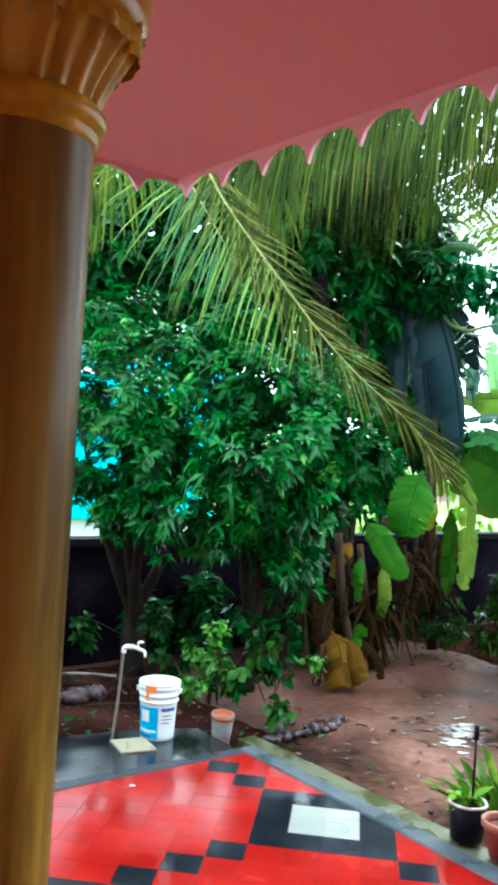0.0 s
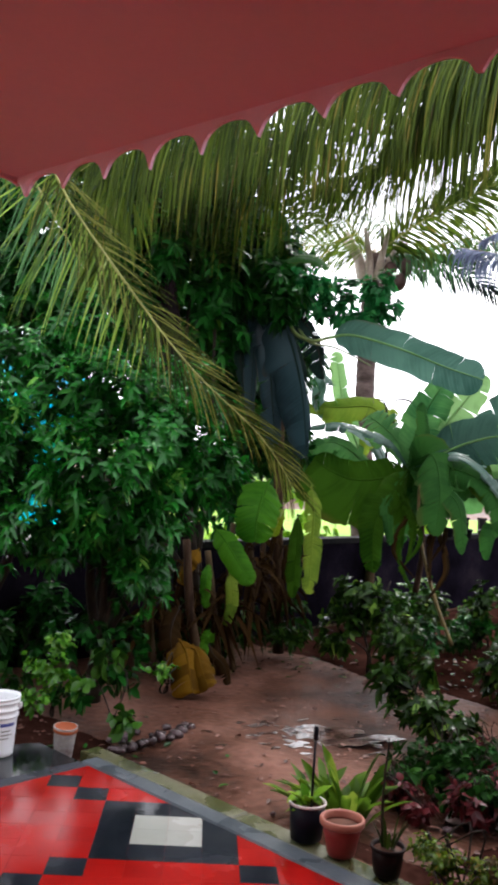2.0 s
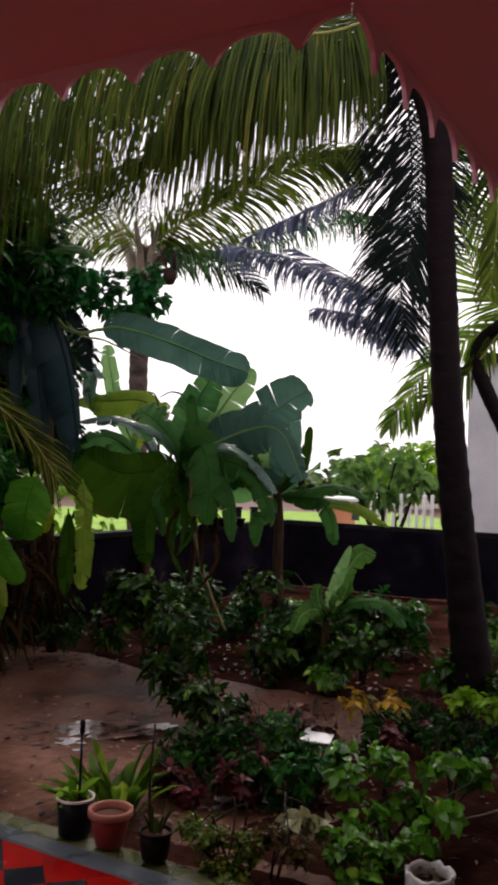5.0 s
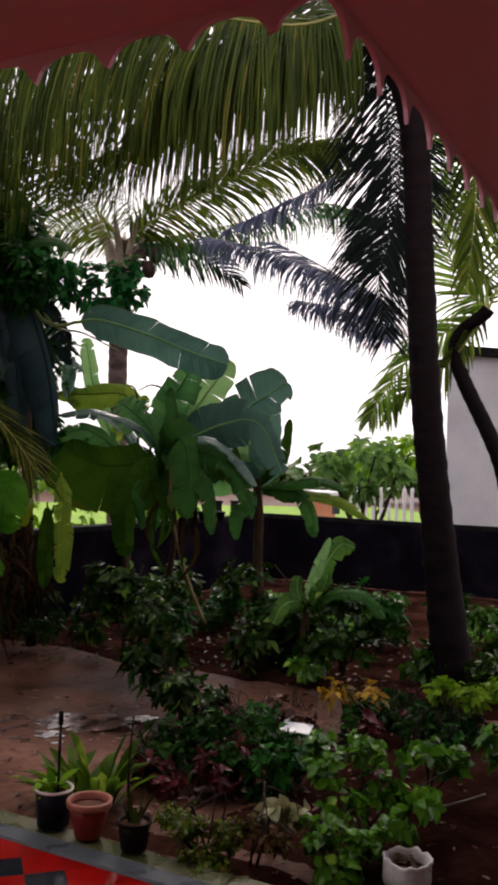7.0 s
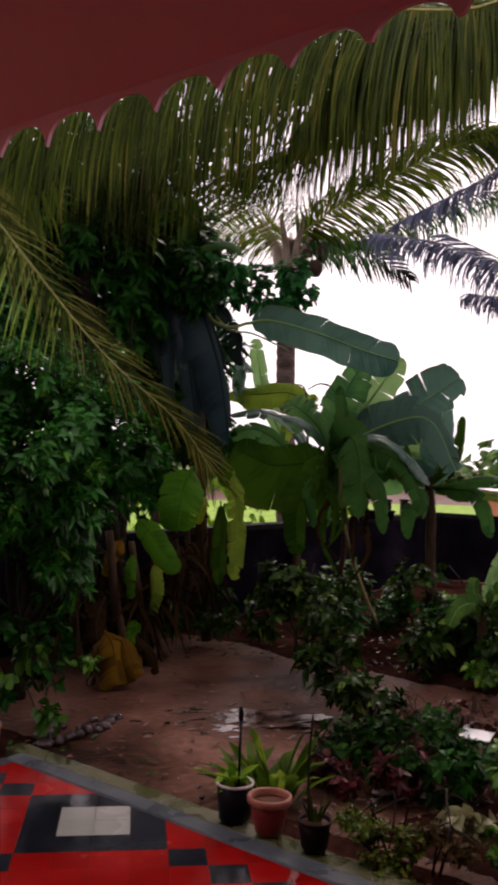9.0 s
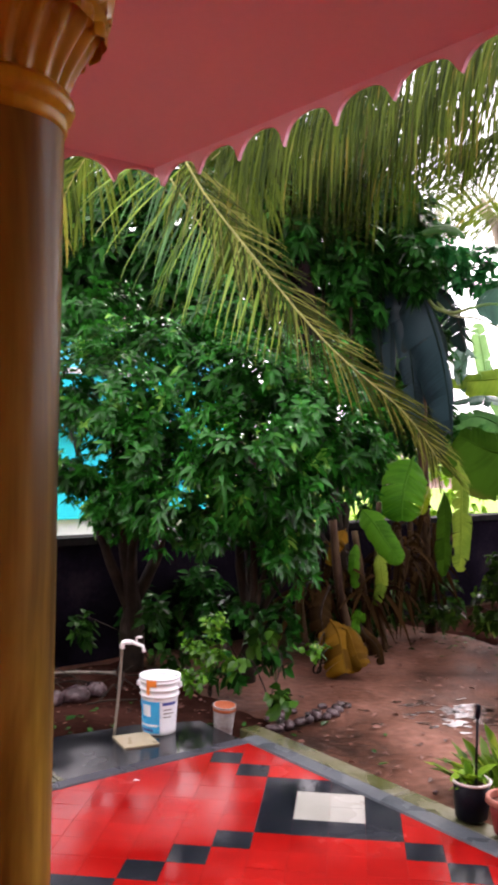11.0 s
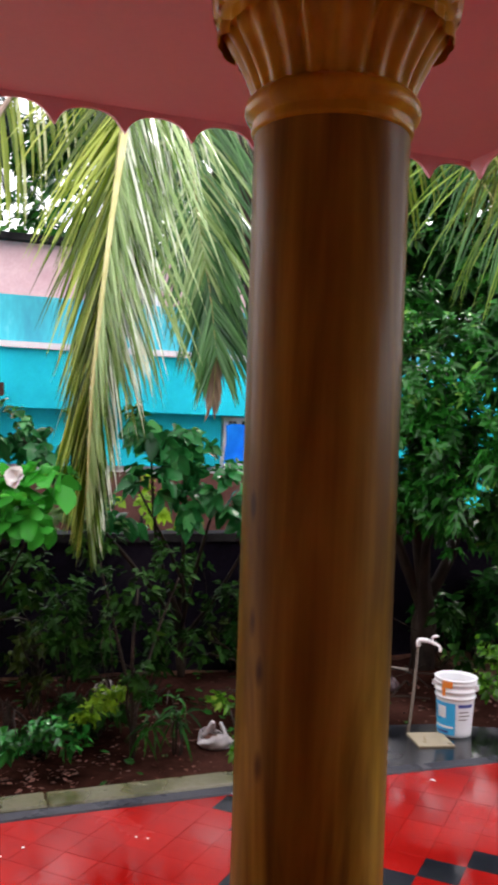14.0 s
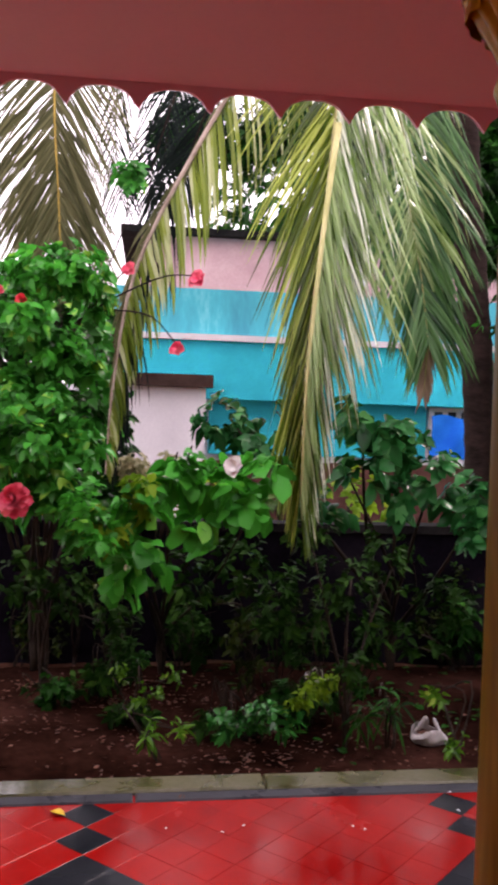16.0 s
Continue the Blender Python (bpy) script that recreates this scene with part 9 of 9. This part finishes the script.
def lawn():
    """Bright wet grass on the open ground beyond the wall, a little uneven."""
    xs, ys = [-5 + 0.6 * k for k in range(41)], [11.6 + 0.6 * k for k in range(42)]
    v = [(x, y, -0.05 + 0.04 * noise.noise(Vector((x * 0.4, y * 0.4, 2)))) for y in ys for x in xs]
    w = len(xs)
    f = [(j * w + i, j * w + i + 1, (j + 1) * w + i + 1, (j + 1) * w + i) for j in range(len(ys) - 1) for i in range(w - 1)]
    f = [q for q in f if min(((Vector(v[i]) - CORNER).dot(VX) for i in q)) > -30 and max(((Vector(v[i]) - CORNER).dot(VX) for i in q)) < -2.6]
    tagged(part("ground_lawn", mesh_of("ground_lawn", v, f, M_LAWN, smooth=True)), "bright wet lime-green grass beyond the garden wall", "grass", kind="structure")
    rng = np.random.default_rng(881)
    n = 9000
    px, py = rng.uniform(-4, 9, n), rng.uniform(12, 22, n)
    ok = [(x, y) for x, y in zip(px, py) if (Vector((x, y, 0)) - CORNER).dot(VX) < -2.7]
    P = [(x, y, -0.04) for x, y in ok]
    W = [(rng.normal() * 0.5, rng.normal() * 0.5, 1.0) for _ in ok]
    U = [(rng.normal(), rng.normal(), 0.2) for _ in ok]
    v, f = leaf_mesh(P, W, U, rng.uniform(0.06, 0.2, len(ok)), 0.025, 0.1, 0.4)
    tagged(part("grass", mesh_of("grass", v, f, M_LAWNB, smooth=True)), "wet lime-green grass blades on the open ground", "grass", kind="stuff")


M_LAWN = surface("wet_lime_grass", [(0.3, (0.1, 0.2, 0.02)), (0.5, (0.17, 0.31, 0.035)), (0.75, (0.26, 0.4, 0.06))], 1.4, 40, (0.6, 0.9), 0.6, 0.03, 0.1)
M_LAWNB = leafy("wet_grass_blade", (0.12, 0.24, 0.02), (0.3, 0.46, 0.06), 0.5, 0.45, None, 0.1)
lawn()
for k in range(7):
    q = Vector((-7.187, 4.205, 1.280)).lerp(Vector((-4.176, 6.911, 1.089)), k / 6)
    far_tree((q.x, q.y, -0.08), [((q.x, q.y, 0.85), (0.5, 0.4, 0.35), 34)], 830 + k, M_GRASS if k % 2 else M_LIME, "light green bush beyond the garden wall", 0.1, 0.06, r=0.02)
rf = random.Random(91)
for k in range(26):
    a = radians(-62 + k * 5.2)
    d = rf.uniform(42, 60)
    x, y = -d * math.sin(a), d * math.cos(a)
    hh = rf.uniform(1.6, 3.2)
    rng = np.random.default_rng(850 + k)
    host = thing("tree", (x, y, -0.08), "distant hazy tree on the horizon", "tree", "distant trees")
    branches(host, (x, y, -0.08), [(x, y, hh * 0.7), (x + 1, y, hh * 0.8)], 0.2, 0.05, k)
    crown(host, rng, [((x, y, hh * 0.55), (2.8, 2.0, hh * 0.5), 46), ((x + 1.6, y, hh * 0.5), (2.2, 1.6, hh * 0.4), 36)], (5, 8), 0.7, 0.4, M_GRASS, widest=0.5)

# ---- floor tiles, last ----
TS = 0.15646
GO = Vector((-0.0148, 4.0279, 0))
GX = Vector((math.cos(radians(-0.9)), math.sin(radians(-0.9)), 0))
GY = Vector((-math.sin(radians(-0.9)), math.cos(radians(-0.9)), 0))


def tile_colour(i, j):
    """Blocks of black with a white heart, joined corner to corner by chains of single black tiles."""
    a, b = (i + 2) % 14, (j + 2) % 14
    for oa, ob in ((0, 0), (7, 7)):
        x, y = (a - oa) % 14, (b - ob) % 14
        if x < 4 and y < 4:
            return M_TWHITE if x in (1, 2) and y in (1, 2) else M_TBLACK
    if (a - b) % 14 == 0 and a % 7 >= 4:
        return M_TBLACK
    if (a + b - 3) % 14 == 0 and a % 7 >= 4:
        return M_TBLACK
    return M_TRED


def clip(poly, nx, ny, c):
    """The part of a polygon where nx * u + ny * v <= c."""
    out = []
    for k in range(len(poly)):
        p, q = poly[k], poly[(k + 1) % len(poly)]
        dp, dq = nx * p[0] + ny * p[1] - c, nx * q[0] + ny * q[1] - c
        if dp <= 0:
            out.append(p)
        if (dp < 0) != (dq < 0):
            t = dp / (dp - dq)
            out.append((p[0] + (q[0] - p[0]) * t, p[1] + (q[1] - p[1]) * t))
    return out


def tile_block(poly, dz=0.0):
    """A tile over a polygon in metres: chamfered top, sides down to its bed."""
    n = len(poly)
    cx, cy = sum(p[0] for p in poly) / n, sum(p[1] for p in poly) / n
    inner = []
    for x, y in poly:
        d = math.hypot(cx - x, cy - y) or 1
        inner.append((x + (cx - x) / d * 0.0012, y + (cy - y) / d * 0.0012))
    v = [(x, y, -0.004) for x, y in poly] + [(x, y, -0.0007 + dz) for x, y in poly] + [(x, y, dz) for x, y in inner]
    f = [(k, (k + 1) % n, (k + 1) % n + n, k + n) for k in range(n)] + [(k + n, (k + 1) % n + n, (k + 1) % n + 2 * n, k + 2 * n) for k in range(n)]
    f.append(tuple(range(2 * n, 3 * n)))
    return v, f


def lay_tiles():
    gap = 0.0004
    whole = {}
    sq = [(gap, gap), (TS - gap, gap), (TS - gap, TS - gap), (gap, TS - gap)]
    for mt in (M_TRED, M_TBLACK, M_TWHITE):
        whole[mt.name] = mesh_of("tile", *tile_block(sq), mt)
    rt = random.Random(5)
    turn = Matrix(((GX.x, GY.x, 0, 0), (GX.y, GY.y, 0, 0), (0, 0, 1, 0), (0, 0, 0, 1)))
    rest = {M_TRED.name: ([], []), M_TBLACK.name: ([], []), M_TWHITE.name: ([], [])}
    laid = []
    for i in range(-42, 24):
        for j in range(-42, 10):
            o = GO + GX * (i * TS) + GY * (j * TS)
            poly = [(o + GX * x + GY * y) for x, y in sq]
            rel = [((p - CORNER).dot(UX), (p - CORNER).dot(VX)) for p in poly]
            if min(r[0] for r in rel) > 0 or max(r[1] for r in rel) < 0 or max(r[0] for r in rel) < -7 or min(r[1] for r in rel) > 7:
                continue
            full = max(r[0] for r in rel) <= -0.002 and min(r[1] for r in rel) >= 0.002
            if not full:
                cut = clip(clip(rel, 1, 0, -0.002), 0, -1, -0.002)
                if len(cut) < 3:
                    continue
                area = abs(sum(cut[k][0] * cut[(k + 1) % len(cut)][1] - cut[(k + 1) % len(cut)][0] * cut[k][1] for k in range(len(cut)))) / 2
                if area < 2e-4:
                    continue
                loc = []
                for u, w in cut:
                    p = CORNER + UX * u + VX * w - o
                    loc.append((p.dot(GX), p.dot(GY)))
            else:
                loc = None
            c = o + (GX + GY) * (TS / 2)
            # the stretch along the two kerbs that is open to view
            u, w = (c - CORNER).dot(UX), (c - CORNER).dot(VX)
            near = min(-u, w) + 0.04 * max(-u, w)
            laid.append((near, i, j, o, loc))
    laid.sort(key=lambda q: q[0])
    for k, (near, i, j, o, loc) in enumerate(laid):
        mt = tile_colour(i, j)
        dz = rt.uniform(-0.0005, 0.0005)
        if k < 300:
            me = whole[mt.name] if loc is None else mesh_of("tile", *tile_block(loc), mt)
            ob = new("tile", me)
            ob.parent = floor
            ob.matrix_basis = Matrix.Translation((o.x, o.y, dz)) @ turn
        else:
            v, f = tile_block(sq if loc is None else loc, dz)
            V, F = rest[mt.name]
            s = len(V)
            V.extend([tuple(o + GX * x + GY * y + Vector((0, 0, z))) for x, y, z in v])
            F.extend([tuple(q + s for q in t) for t in f])
    for name, mt in ((M_TRED.name, M_TRED), (M_TBLACK.name, M_TBLACK), (M_TWHITE.name, M_TWHITE)):
        V, F = rest[name]
        ob = part("tiles_beyond", mesh_of("tiles_beyond", V, F, mt), floor)
        tagged(ob, kind="stuff")


lay_tiles()
